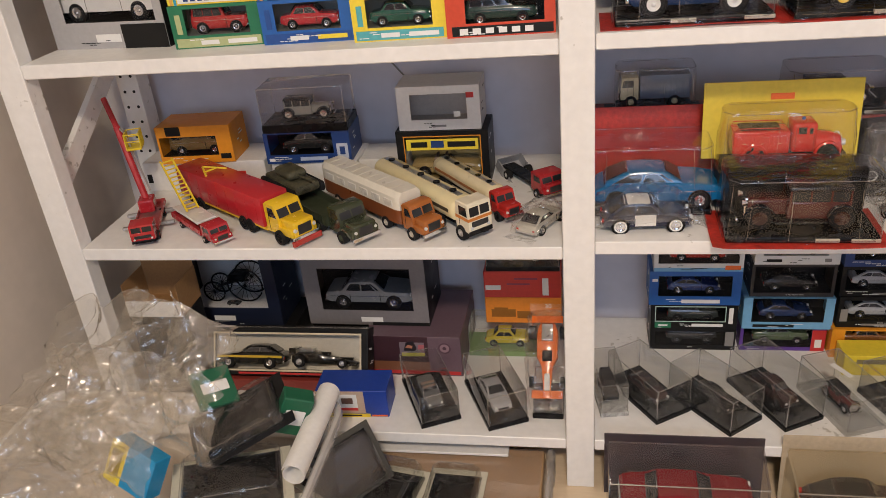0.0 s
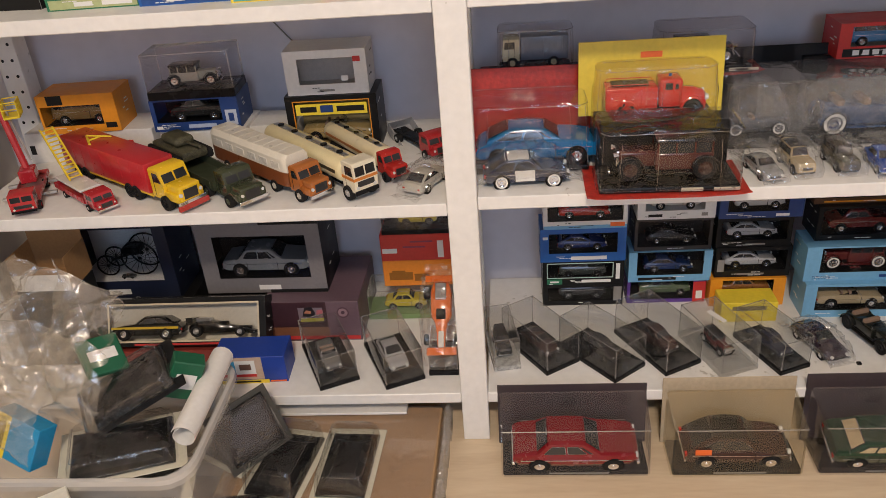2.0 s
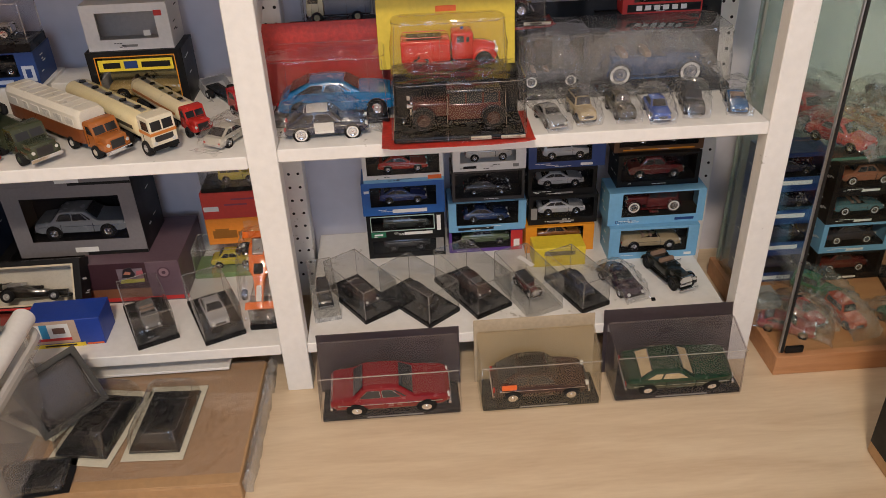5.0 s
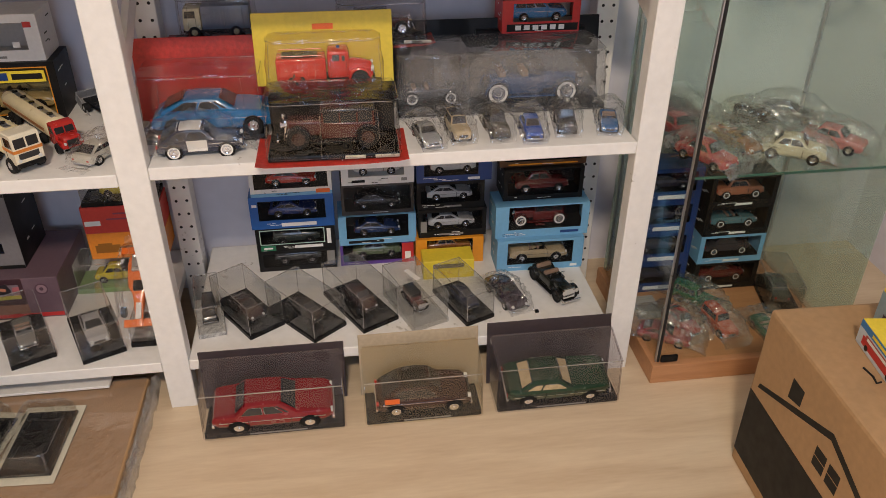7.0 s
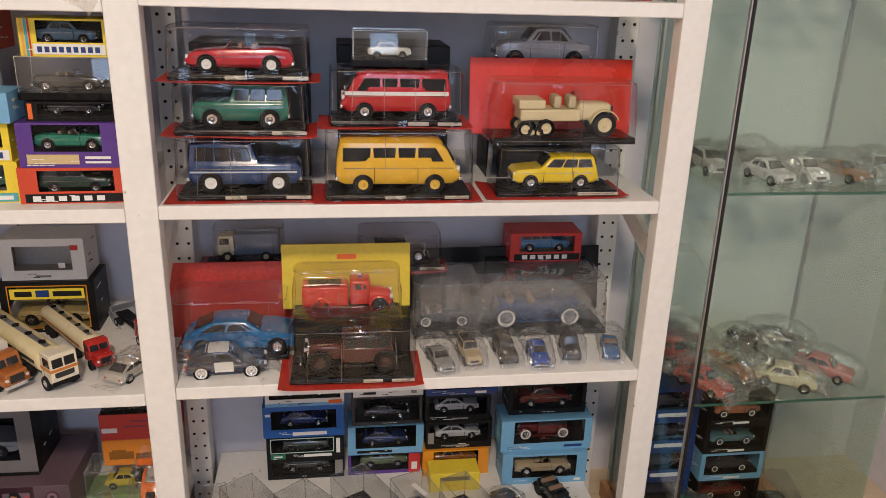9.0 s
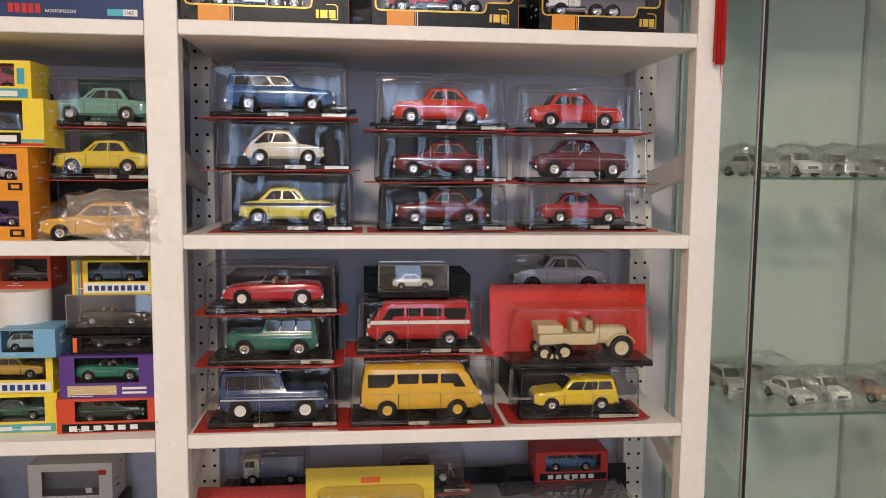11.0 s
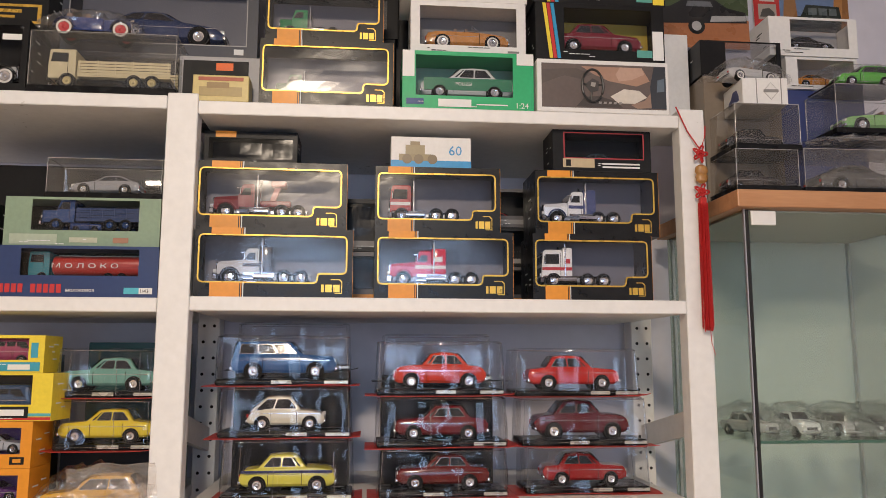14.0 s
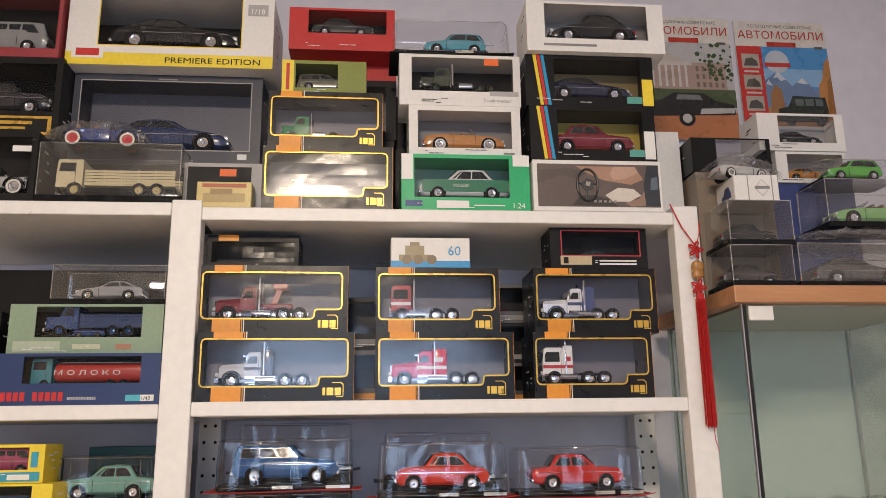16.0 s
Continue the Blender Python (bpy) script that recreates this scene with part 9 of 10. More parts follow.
for r0, c in ((0.013, (0.10, 0.05, 0.07)), (0.010, (0.30, 0.20, 0.23)), (0.004, (0.08, 0.04, 0.06))):
    bm = bmesh.new()
    add_cyl(bm, (0.066, -0.0009 - 0.02 * (0.013 - r0), 0.070), "y", r0, r0, 0.0004, 20)
    part("print", fixed(bm), card(c), b)
m = pose(-0.592, 0.110, z + 0.044, -28, 0, 0)
part("riser", soft_box(-0.775, -0.43, 0.112, 0.205, z + 0.0002, z + 0.030, 0.002), card((0.25, 0.04, 0.03)), thing("carton", pose(0, 0, 0), "dark red flat carton", "box"))
b = window_box(0.345, 0.045, 0.098, m, "long black twin-pack box with a cream window frame", BLACKCARD, win=(0.05, 0.95, 0.12, 0.86), inside=card((0.66, 0.62, 0.52)), rimcol=card((0.66, 0.58, 0.42)), rimw=0.0036, top_win=True, prints=((0.2, 0.9, 0.02, 0.06, PRINTRED),))
model_car("coupe", 0.148, (0.012, 0.012, 0.011), m @ pose(-0.078, 0.022, 0.016), "black toy car with a yellow panel", roof=(0.02, 0.02, 0.02), band=((0.6, 0.42, 0.03), 0.45, 0.55), flip=True)
racing_car(0.140, (0.014, 0.013, 0.011), m @ pose(0.078, 0.022, 0.018), "black and gold racing car model")
BLUEBOX = card((0.02, 0.06, 0.36))
b = plain_box(0.142, 0.07, 0.062, pose(-0.437, 0.042, z, 0, 0, 2), "blue and yellow toy caravan box", BLUEBOX, prints=((0.0, 0.68, 0.16, 1.0, card((0.55, 0.42, 0.33))), (0.08, 0.58, 0.34, 0.88, WHITEINK), (0.20, 0.30, 0.34, 0.88, card((0.05, 0.30, 0.55))), (0.36, 0.52, 0.52, 0.74, card((0.15, 0.08, 0.06))), (0.08, 0.58, 0.26, 0.36, PRINTRED), (0.0, 0.74, 0.0, 0.14, PRINTYEL), (0.20, 0.62, 0.04, 0.10, BLACKINK), (0.76, 0.98, 0.04, 0.10, STICKER)))
acrylic_case(0.150, 0.075, 0.070, pose(-0.160, 0.290, z), "clear case with a yellow and green car", base=0.012, floor=card((0.20, 0.30, 0.12)))
model_car("fifties", 0.092, (0.62, 0.50, 0.05), pose(-0.155, 0.290, z + 0.0126), "yellow and black taxi model")
for zz, h, c, prt in ((0.0704, 0.062, card((0.78, 0.26, 0.03)), card((0.30, 0.12, 0.02))), (0.1328, 0.062, card((0.60, 0.05, 0.04)), card((0.25, 0.05, 0.10)))):
    b = plain_box(0.158, 0.075, h, pose(-0.117, 0.275, z + zz), "orange printed model box" if zz < 0.1 else "red printed model box", c, prints=((0.08, 0.40, 0.25, 0.55, prt), (0.42, 0.62, 0.20, 0.48, prt), (0.12, 0.30, 0.5, 0.62, prt)) if zz < 0.1 else ((0.02, 0.22, 0.30, 0.48, WHITEINK), (0.76, 0.84, 0.10, 0.75, WHITEINK), (0.30, 0.60, 0.5, 0.56, prt), (0.40, 0.70, 0.70, 0.76, prt)))
    if zz < 0.1:
        lettering("30", 0.014, WHITEINK, b, 0.045, -0.0008, 0.038)
acrylic_case(0.150, 0.075, 0.064, pose(-0.115, 0.312, z + 0.1952), "clear case with a yellow jeep", base=0.010)
model_car("jeep", 0.080, (0.62, 0.50, 0.06), pose(-0.115, 0.312, z + 0.2058), "pale yellow jeep model in a case")
angled_case(-0.296, 0.012, 0.072, 0.034, 0.158, 0.070, "dusty clear display case with a grey car", "open", (0.16, 0.16, 0.16), "grey old racer in a display case", length=0.11, cover=ACRYL)
angled_case(-0.168, 0.012, 0.073, 0.033, 0.158, 0.074, "dusty clear display case with a silver car", "coupe", (0.40, 0.40, 0.41), "silver sports racer in a display case", length=0.12)
acrylic_case(0.058, 0.100, 0.050, pose(-0.060, 0.104, z), "small dark display case", base=0.012)
racing_car(0.150, (0.75, 0.16, 0.02), pose(-0.060, 0.105, z + 0.098, 36, 0, 0) @ pose(0, 0, 0.0, 0, 0, -90), "orange and white racing car leaning on a case", trim=paint((0.75, 0.73, 0.70)))
film_bag(pose(-0.060, 0.105, z + 0.096, 36, 0, 0) @ pose(0, 0, 0, 0, 0, -90), 0.185, 0.078, 0.060, "clear bag round an orange racing car", 96)
oc = thing("carton", pose(-0.835, 0.100, z), "small open white and brown carton", "box")
KRAFT = mat("kraft_card", (0.34, 0.19, 0.08), 0.7, vary=0.08, scale=20)
part("stand", soft_box(-0.060, 0.060, 0.0, 0.080, 0.0, 0.190, 0.001, 1), BLACKCARD, oc)
part("body", boxes((-0.058, -0.057, 0, 0.085, 0.1904, 0.262), (0.057, 0.058, 0, 0.085, 0.1904, 0.262), (-0.057, 0.057, 0.084, 0.085, 0.1904, 0.290), (-0.057, 0.057, 0.0, 0.084, 0.1904, 0.192)), KRAFT, oc, "brown card inside")
part("front_panel", boxes((-0.058, 0.058, -0.0012, -0.0002, 0.1904, 0.226)), WHITECARD, oc, "white front")
fl = part("flap", soft_box(-0.056, 0.056, 0.0, 0.0012, 0.0, 0.050, 0.0004, 1), WHITECARD, oc, "open white flap")
fl.matrix_basis = pose(0, 0.084, 0.2905, -40, 0, 0)

# ---- glass cabinet: what it holds ----
CABFILM = clear("cabinet_bag_film", (0.95, 0.96, 0.955), 0.20, 0.11, bump=0.5, scale=70, haze=0.035)


def bagged(kind, length, colour, x, y, zz, turn, words, seed, big=1.0, group="bagged cars in the cabinet"):
    m = pose(x, y, zz, 0, 0, turn)
    if kind == "vintage":
        vintage_car(length, colour, m, words)
    else:
        model_car(kind, length, colour, m, words, group)
    film_bag(m, length * 1.40 * big, length * 0.74 * big, length * 0.52 * big, "crumpled clear bag round a model car", seed, film=CABFILM)


rnd = random.Random(5)
COLS = {1: [("sedan", (0.45, 0.05, 0.05), "dark red"), ("vintage", (0.02, 0.02, 0.02), "black"), ("fifties", (0.66, 0.60, 0.42), "cream"), ("sedan", (0.55, 0.16, 0.15), "pink-red"), ("open", (0.30, 0.12, 0.04), "copper-brown"), ("vintage", (0.20, 0.03, 0.03), "maroon"), ("coupe", (0.12, 0.12, 0.12), "dark grey"), ("fifties", (0.40, 0.03, 0.03), "bright red")],
        2: [("sedan", (0.72, 0.72, 0.73), "silver"), ("sedan", (0.82, 0.82, 0.80), "white"), ("coupe", (0.35, 0.16, 0.06), "copper"), ("fifties", (0.52, 0.52, 0.52), "silver-grey"), ("coupe", (0.12, 0.12, 0.13), "black"), ("hatch", (0.62, 0.60, 0.55), "pale grey")],
        3: [("fifties", (0.82, 0.82, 0.82), "white"), ("vintage", (0.72, 0.72, 0.72), "silver"), ("coupe", (0.10, 0.10, 0.10), "dark grey"), ("sedan", (0.60, 0.60, 0.58), "pale grey"), ("sedan", (0.5, 0.5, 0.5), "silver")]}
SPOTS = {1: [(1.002, 0.028, -62), (1.165, 0.165, -50), (1.172, 0.028, -32), (1.272, 0.060, -48), (1.085, 0.085, -70), (1.040, 0.225, -40), (1.255, 0.200, -30), (0.995, 0.150, -80)],
         2: [(1.075, 0.05, -80), (1.15, 0.06, -88), (1.225, 0.06, -70), (1.30, 0.07, -100), (1.10, 0.17, -60), (0.995, 0.12, -90)],
         3: [(1.07, 0.06, -88), (1.145, 0.06, -90), (1.225, 0.07, -95), (1.30, 0.07, -80), (0.995, 0.08, -70)]}
for lv, zz in ((1, 0.4594), (2, 0.8684), (3, 1.2704)):
    for i, ((kind, col, word), (x, y, turn)) in enumerate(zip(COLS[lv], SPOTS[lv])):
        bagged(kind, 0.115 if lv == 1 else 0.105, col, x, y, zz, turn, word + " model car in a clear bag", 200 + 10 * lv + i)
zc = 0.0454
DEEPBLUE = card((0.008, 0.04, 0.17))
for k in range(4):
    boxed_car(0.962, 1.100, 0.200, zc + 0.0784 * k, 0.078, DEEPBLUE, "deep blue window box in the cabinet", "coupe", (0.05, 0.05, 0.08), 0.10, "dark sports model in a blue box", win=(0.10, 0.90, 0.30, 0.88), prints=((0.30, 0.80, 0.08, 0.20, WHITEINK),))
for k, (sh, col, w) in enumerate(((BLACKCARD, (0.12, 0.02, 0.02), "dark red"), (LBLUE, (0.04, 0.04, 0.05), "black"), (BLACKCARD, (0.10, 0.22, 0.24), "teal"), (BLACKCARD, (0.40, 0.15, 0.08), "rust-red"))):
    boxed_car(1.118, 1.270, 0.190, zc + 0.0724 * k, 0.072, sh, ("black" if sh is BLACKCARD else "pale blue") + " window box in the cabinet", "fifties" if k != 2 else "open", col, 0.108, w + " model car in a box", win=(0.07, 0.93, 0.20, 0.92), prints=((0.4, 0.65, 0.06, 0.13, WHITEINK),), white=True)
bagged("coupe", 0.10, (0.45, 0.03, 0.03), 1.045, 0.070, zc, -75, "red toy car in a clear bag", 271)
bagged("jeep", 0.10, (0.02, 0.14, 0.06), 1.105, 0.145, zc, -50, "green toy car in a clear bag", 272, 1.1)
bagged("jeep", 0.095, (0.50, 0.08, 0.03), 1.120, 0.050, zc, -80, "orange-red toy car in a clear bag", 273, 1.1)
bagged("open", 0.105, (0.02, 0.12, 0.06), 1.215, 0.010, zc, -85, "green roadster model in a clear bag", 274)
bagged("coupe", 0.11, (0.30, 0.03, 0.04), 0.990, 0.030, zc, -30, "dark red model in a clear bag", 275, 1.15)
m = pose(1.300, 0.150, zc, 0, 0, 78)
acrylic_case(0.15, 0.075, 0.070, m, "clear display case in the cabinet", base=0.008)
model_car("fifties", 0.10, (0.05, 0.06, 0.05), m @ pose(0, 0, 0.0086), "dark green model in a display case")
plain_box(0.05, 0.06, 0.02, pose(0.985, 0.10, zc), "pale grey small carton", GREYCARD)

# ---- on top of the cabinet ----
zt = 1.6864
def top_case(x0, x1, y, z, h, label, kind, colour, words, d=0.13, base=0.010, turn=0, length=0.11, cover=None, flip=False):
    m = pose((x0 + x1) / 2, y + d / 2, z, 0, 0, turn)
    acrylic_case(x1 - x0, d, h, m, label, base=base, cover=cover)
    model_car(kind, length, colour, m @ pose(0, 0, base + 0.0006), words, "models on the cabinet", flip=flip)


GLITTER = clear("dusty_scratched_acrylic", (0.80, 0.78, 0.75), 0.06, 0.12, bump=0.7, scale=220, haze=0.10, hazecol=(0.5, 0.49, 0.47))
SMOKECASE = clear("dusty_acrylic", (0.82, 0.80, 0.77), 0.025, 0.06, haze=0.05, hazecol=(0.5, 0.49, 0.47))
top_case(0.931, 1.046, -0.050, zt, 0.073, "dusty acrylic case on the cabinet", "fifties", (0.06, 0.05, 0.05), "dark saloon model in a dusty case", cover=SMOKECASE, length=0.10)
top_case(1.056, 1.336, -0.045, zt, 0.078, "wide dusty acrylic case on the cabinet", "coupe", (0.10, 0.10, 0.10), "grey model in a dusty case", cover=GLITTER, length=0.17, d=0.14)
top_case(0.934, 1.054, -0.048, zt + 0.0734, 0.081, "dusty acrylic case stacked on another", "fifties", (0.03, 0.03, 0.035), "black model in a dusty case", cover=SMOKECASE, length=0.105)
film_bag(pose(1.20, 0.02, zt + 0.0784), 0.27, 0.13, 0.034, "clear bag lying on the cases", 281, film=clear("grey_film", (0.80, 0.80, 0.79), 0.10, 0.2, bump=0.8, scale=40, haze=0.15, hazecol=(0.6, 0.58, 0.56)))
acrylic_case(0.215, 0.10, 0.090, pose(1.238, 0.020, zt + 0.1130), "clear case with a pale green convertible", base=0.010)
model_car("open", 0.150, (0.24, 0.50, 0.17), pose(1.238, 0.020, zt + 0.1236), "pale green convertible model in a case", flip=True)
blister_pack(0.150, 0.075, 0.044, pose(1.210, -0.020, zt + 0.2034), "small clear pack on a case", 282, rim=BLACKCARD, over=(0.003, 0.003, 0.003, 0.003), plinth=0.006, plate=False)
model_car("hatch", 0.105, (0.12, 0.44, 0.07), pose(1.213, 0.016, zt + 0.2100), "bright green hatchback model", flip=True, chrome=False)
window_box(0.158, 0.10, 0.068, pose(1.002, 0.052, zt + 0.2410), "black open window box on the cabinet", BLACKCARD, win=(0.05, 0.95, 0.06, 0.96), inside=GREYCARD, top_win=True, prints=((0.62, 0.98, 0.02, 0.09, GREYINK),))
part("end_flap", soft_box(-0.079, -0.030, -0.0010, -0.0002, 0.002, 0.066, 0.0004, 1), BLACKCARD, [o for o in scene.objects if o.name.startswith("window_box") and not o.parent][-1], "black folded end")
plain_box(0.15, 0.12, 0.2406, pose(1.002, 0.054, zt), "brown carton on the cabinet", card((0.24, 0.19, 0.14)))
b = plain_box(0.080, 0.085, 0.048, pose(0.995, -0.042, zt + 0.1548, 0, 0, -4), "white toy box with a printed blue car", WHITECARD, prints=((0.30, 0.32, 0.02, 0.98, GREYINK), (0.84, 0.86, 0.02, 0.98, GREYINK)))
shape_print(b, [(-0.004, 0.024), (0.010, 0.040), (0.024, 0.024), (0.010, 0.008)], (0.45, 0.44, 0.42), 1)
shape_print(b, [(-0.0025, 0.024), (0.010, 0.0385), (0.0225, 0.024), (0.010, 0.0095)], (0.76, 0.75, 0.72), 2)
part("print", soft_box(-0.003, 0.023, -0.0016, -0.0011, 0.0215, 0.0270, 0.0002, 1), GREYINK, b)
bm = bmesh.new()
add_loft(bm, [[(x, yy, zz) for yy, zz in ((0.016, 0.012), (0.058, 0.012), (0.062, 0.020), (0.050, 0.024), (0.042, 0.034), (0.026, 0.034), (0.018, 0.022))] for x in (-0.0405, -0.0399)])
part("side_print", fixed(bm), card((0.03, 0.04, 0.16)), b, "dark blue printed car")
m = pose(0.985, -0.005, zt + 0.2032, 0, 0, 10)
model_car("open", 0.105, (0.55, 0.55, 0.55), m, "silver vintage model in a bag", white=True)
film_bag(m, 0.14, 0.066, 0.044, "crumpled clear bag round a silver car", 283)
boxed_car(1.100, 1.245, 0.070, zt + 0.2270, 0.064, WHITECARD, "white window box with an orange car", "coupe", (0.55, 0.22, 0.03), 0.09, "orange sports model in a white box", win=(0.16, 0.95, 0.14, 0.92), inside=card((0.50, 0.44, 0.38)))
boxed_car(1.068, 1.246, 0.066, zt + 0.2914, 0.078, WHITECARD, "white window box with a black car", "coupe", (0.02, 0.02, 0.02), 0.100, "black sports model in a white box", win=(0.24, 0.90, 0.22, 0.94), inside=GREYCARD, top_win=True)
plain_box(0.17, 0.10, 0.2266, pose(1.172, 0.075, zt), "blue and dark cartons on the cabinet", card((0.04, 0.06, 0.20)))


def magazine(x, y, z, w, h, lean, label, picture):
    """A glossy magazine whose cover picture is made of printed shapes, set out in shares of its width and height."""
    m = pose(x, y, z, lean, 0, 0)
    g = thing("magazine", m, label, "magazine", "car magazines on the wall")
    part("cover", soft_box(-w / 2, w / 2, 0, 0.004, 0, h, 0.0006, 1), card((0.74, 0.70, 0.64), 0.3), g, "glossy printed cover")

    def shape(pts, colour, k, name="print"):
        bm = bmesh.new()
        add_loft(bm, [[(u * w - w / 2, yy, v * h) for u, v in pts] for yy in (-0.0004 - 0.00016 * k, -0.0001)])
        part(name, fixed(bm), card(colour, 0.3), g)

    def plate(x0, x1, z0, z1, colour, k):
        shape([(x0, z0), (x1, z0), (x1, z1), (x0, z1)], colour, k)

    def disc(u, v, r, colour, k, name="printed_wheel"):
        shape([(u + r * math.cos(2 * math.pi * i / 18), v + r * w / h * math.sin(2 * math.pi * i / 18)) for i in range(18)], colour, k, name)
    lettering("АВТОМОБИЛИ", 0.030, card((0.50, 0.05, 0.03)), g, -w * 0.47, -0.0010, h * 0.852, width=w * 0.94)
    lettering("ЛЕГЕНДАРНЫЕ СОВЕТСКИЕ", 0.011, GREYINK, g, -w * 0.36, -0.0010, h * 0.945, width=w * 0.72)
    plate(0.34, 0.66, 0.785, 0.825, (0.50, 0.05, 0.03), 3)
    plate(0.86, 0.95, 0.775, 0.795, (0.10, 0.10, 0.10), 3)
    if picture == "jeep":
        plate(0.27, 1.0, 0.10, 0.785, (0.08, 0.30, 0.62), 1)
        plate(0.27, 1.0, 0.46, 0.60, (0.26, 0.46, 0.70), 2)
        plate(0.27, 1.0, 0.10, 0.28, (0.46, 0.22, 0.09), 3)
        shape([(0.27, 0.28), (0.98, 0.28), (0.98, 0.47), (0.80, 0.44), (0.68, 0.53), (0.56, 0.46), (0.42, 0.58), (0.27, 0.50)], (0.16, 0.24, 0.40), 3)
        for pts in (((0.36, 0.52), (0.42, 0.58), (0.50, 0.51), (0.44, 0.50), (0.41, 0.53)), ((0.62, 0.49), (0.68, 0.53), (0.74, 0.48), (0.69, 0.48)), ((0.28, 0.47), (0.31, 0.51), (0.35, 0.46))):
            shape(pts, (0.60, 0.64, 0.70), 4)
        shape([(0.30, 0.24), (0.46, 0.24), (0.44, 0.42), (0.38, 0.47), (0.32, 0.40)], (0.34, 0.17, 0.07), 5)
        shape([(0.82, 0.20), (1.0, 0.20), (1.0, 0.71), (0.94, 0.66), (0.90, 0.52), (0.86, 0.48)], (0.50, 0.23, 0.07), 4)
        shape([(0.92, 0.24), (1.0, 0.24), (1.0, 0.56), (0.95, 0.50)], (0.32, 0.14, 0.04), 5)
        shape([(0.36, 0.17), (0.90, 0.17), (0.92, 0.27), (0.90, 0.37), (0.55, 0.38), (0.49, 0.29), (0.38, 0.27)], (0.025, 0.035, 0.028), 6)
        for u0, u1 in ((0.57, 0.66), (0.68, 0.77), (0.79, 0.87)):
            plate(u0, u1, 0.30, 0.355, (0.12, 0.15, 0.15), 7)
        for u in (0.50, 0.82):
            disc(u, 0.175, 0.055, (0.015, 0.015, 0.015), 8)
            disc(u, 0.175, 0.022, (0.10, 0.11, 0.10), 9)
        plate(0.0, 0.27, 0.0, 0.785, (0.56, 0.04, 0.035), 4)
        for k in range(3):
            plate(0.045, 0.235, 0.60 - 0.175 * k, 0.72 - 0.175 * k, (0.46, 0.40, 0.34), 5)
            shape([(0.06, 0.62 - 0.175 * k), (0.22, 0.62 - 0.175 * k), (0.21, 0.66 - 0.175 * k), (0.16, 0.69 - 0.175 * k), (0.09, 0.68 - 0.175 * k)], (0.10, 0.09, 0.08), 6)
            plate(0.06, 0.22, 0.565 - 0.175 * k, 0.58 - 0.175 * k, (0.66, 0.60, 0.55), 5)
        disc(0.10, 0.16, 0.03, (0.70, 0.66, 0.62), 5, "print")
        plate(0.08, 0.22, 0.03, 0.10, (0.70, 0.68, 0.64), 5)
        for k in range(7):
            plate(0.09 + 0.018 * k, 0.098 + 0.018 * k, 0.035, 0.095, (0.03, 0.03, 0.03), 6)
        disc(0.43, 0.66, 0.13, (0.52, 0.58, 0.64), 4, "print")
        plate(0.29, 0.57, 0.615, 0.65, (0.56, 0.05, 0.04), 6)
    else:
        plate(0.0, 1.0, 0.0, 0.785, (0.50, 0.50, 0.50), 1)
        shape([(0.0, 0.0), (1.0, 0.0), (1.0, 0.22), (0.0, 0.26)], (0.50, 0.19, 0.08), 2)
        plate(0.02, 0.92, 0.30, 0.62, (0.42, 0.31, 0.26), 2)
        shape([(0.06, 0.62), (0.52, 0.62), (0.30, 0.70)], (0.52, 0.47, 0.42), 3)
        plate(0.02, 0.56, 0.595, 0.625, (0.58, 0.54, 0.50), 4)
        for k in range(7):
            plate(0.06 + 0.07 * k, 0.085 + 0.07 * k, 0.42, 0.595, (0.62, 0.58, 0.54), 4)
        for j in range(3):
            for k in range(5):
                plate(0.60 + 0.065 * k, 0.63 + 0.065 * k, 0.42 + 0.065 * j, 0.46 + 0.065 * j, (0.20, 0.15, 0.13), 3)
        plate(0.0, 1.0, 0.26, 0.40, (0.08, 0.11, 0.05), 4)
        r5 = random.Random(12)
        for k in range(46):
            u, v = r5.uniform(0.62, 1.0), r5.uniform(0.48, 0.775)
            if u + v * 0.9 > 1.18:
                q = r5.uniform(0.012, 0.030)
                shape([(min(1.0, u + q * math.cos(a)), v + 0.7 * q * math.sin(a)) for a in (0.2, 1.5, 2.8, 4.0, 5.2)], (0.05, 0.09, 0.03), 5)
        shape([(0.10, 0.18), (0.98, 0.20), (0.97, 0.28), (0.78, 0.31), (0.66, 0.37), (0.34, 0.37), (0.20, 0.31), (0.10, 0.30)], (0.02, 0.02, 0.022), 6)
        shape([(0.36, 0.315), (0.64, 0.315), (0.61, 0.355), (0.38, 0.355)], (0.20, 0.21, 0.22), 7)
        shape([(0.60, 0.20), (0.97, 0.215), (0.97, 0.255), (0.62, 0.245)], (0.50, 0.49, 0.47), 7)
        disc(0.46, 0.165, 0.085, (0.015, 0.015, 0.015), 8)
        disc(0.46, 0.165, 0.050, (0.55, 0.53, 0.50), 9)
    return g


magazine(1.343, 0.408, 2.128, 0.240, 0.330, -1.2, "car magazine with a dark jeep and mountains", "jeep")
magazine(1.086, 0.404, 2.130, 0.240, 0.330, -1.2, "car magazine with a black saloon and a mansion", "mansion")

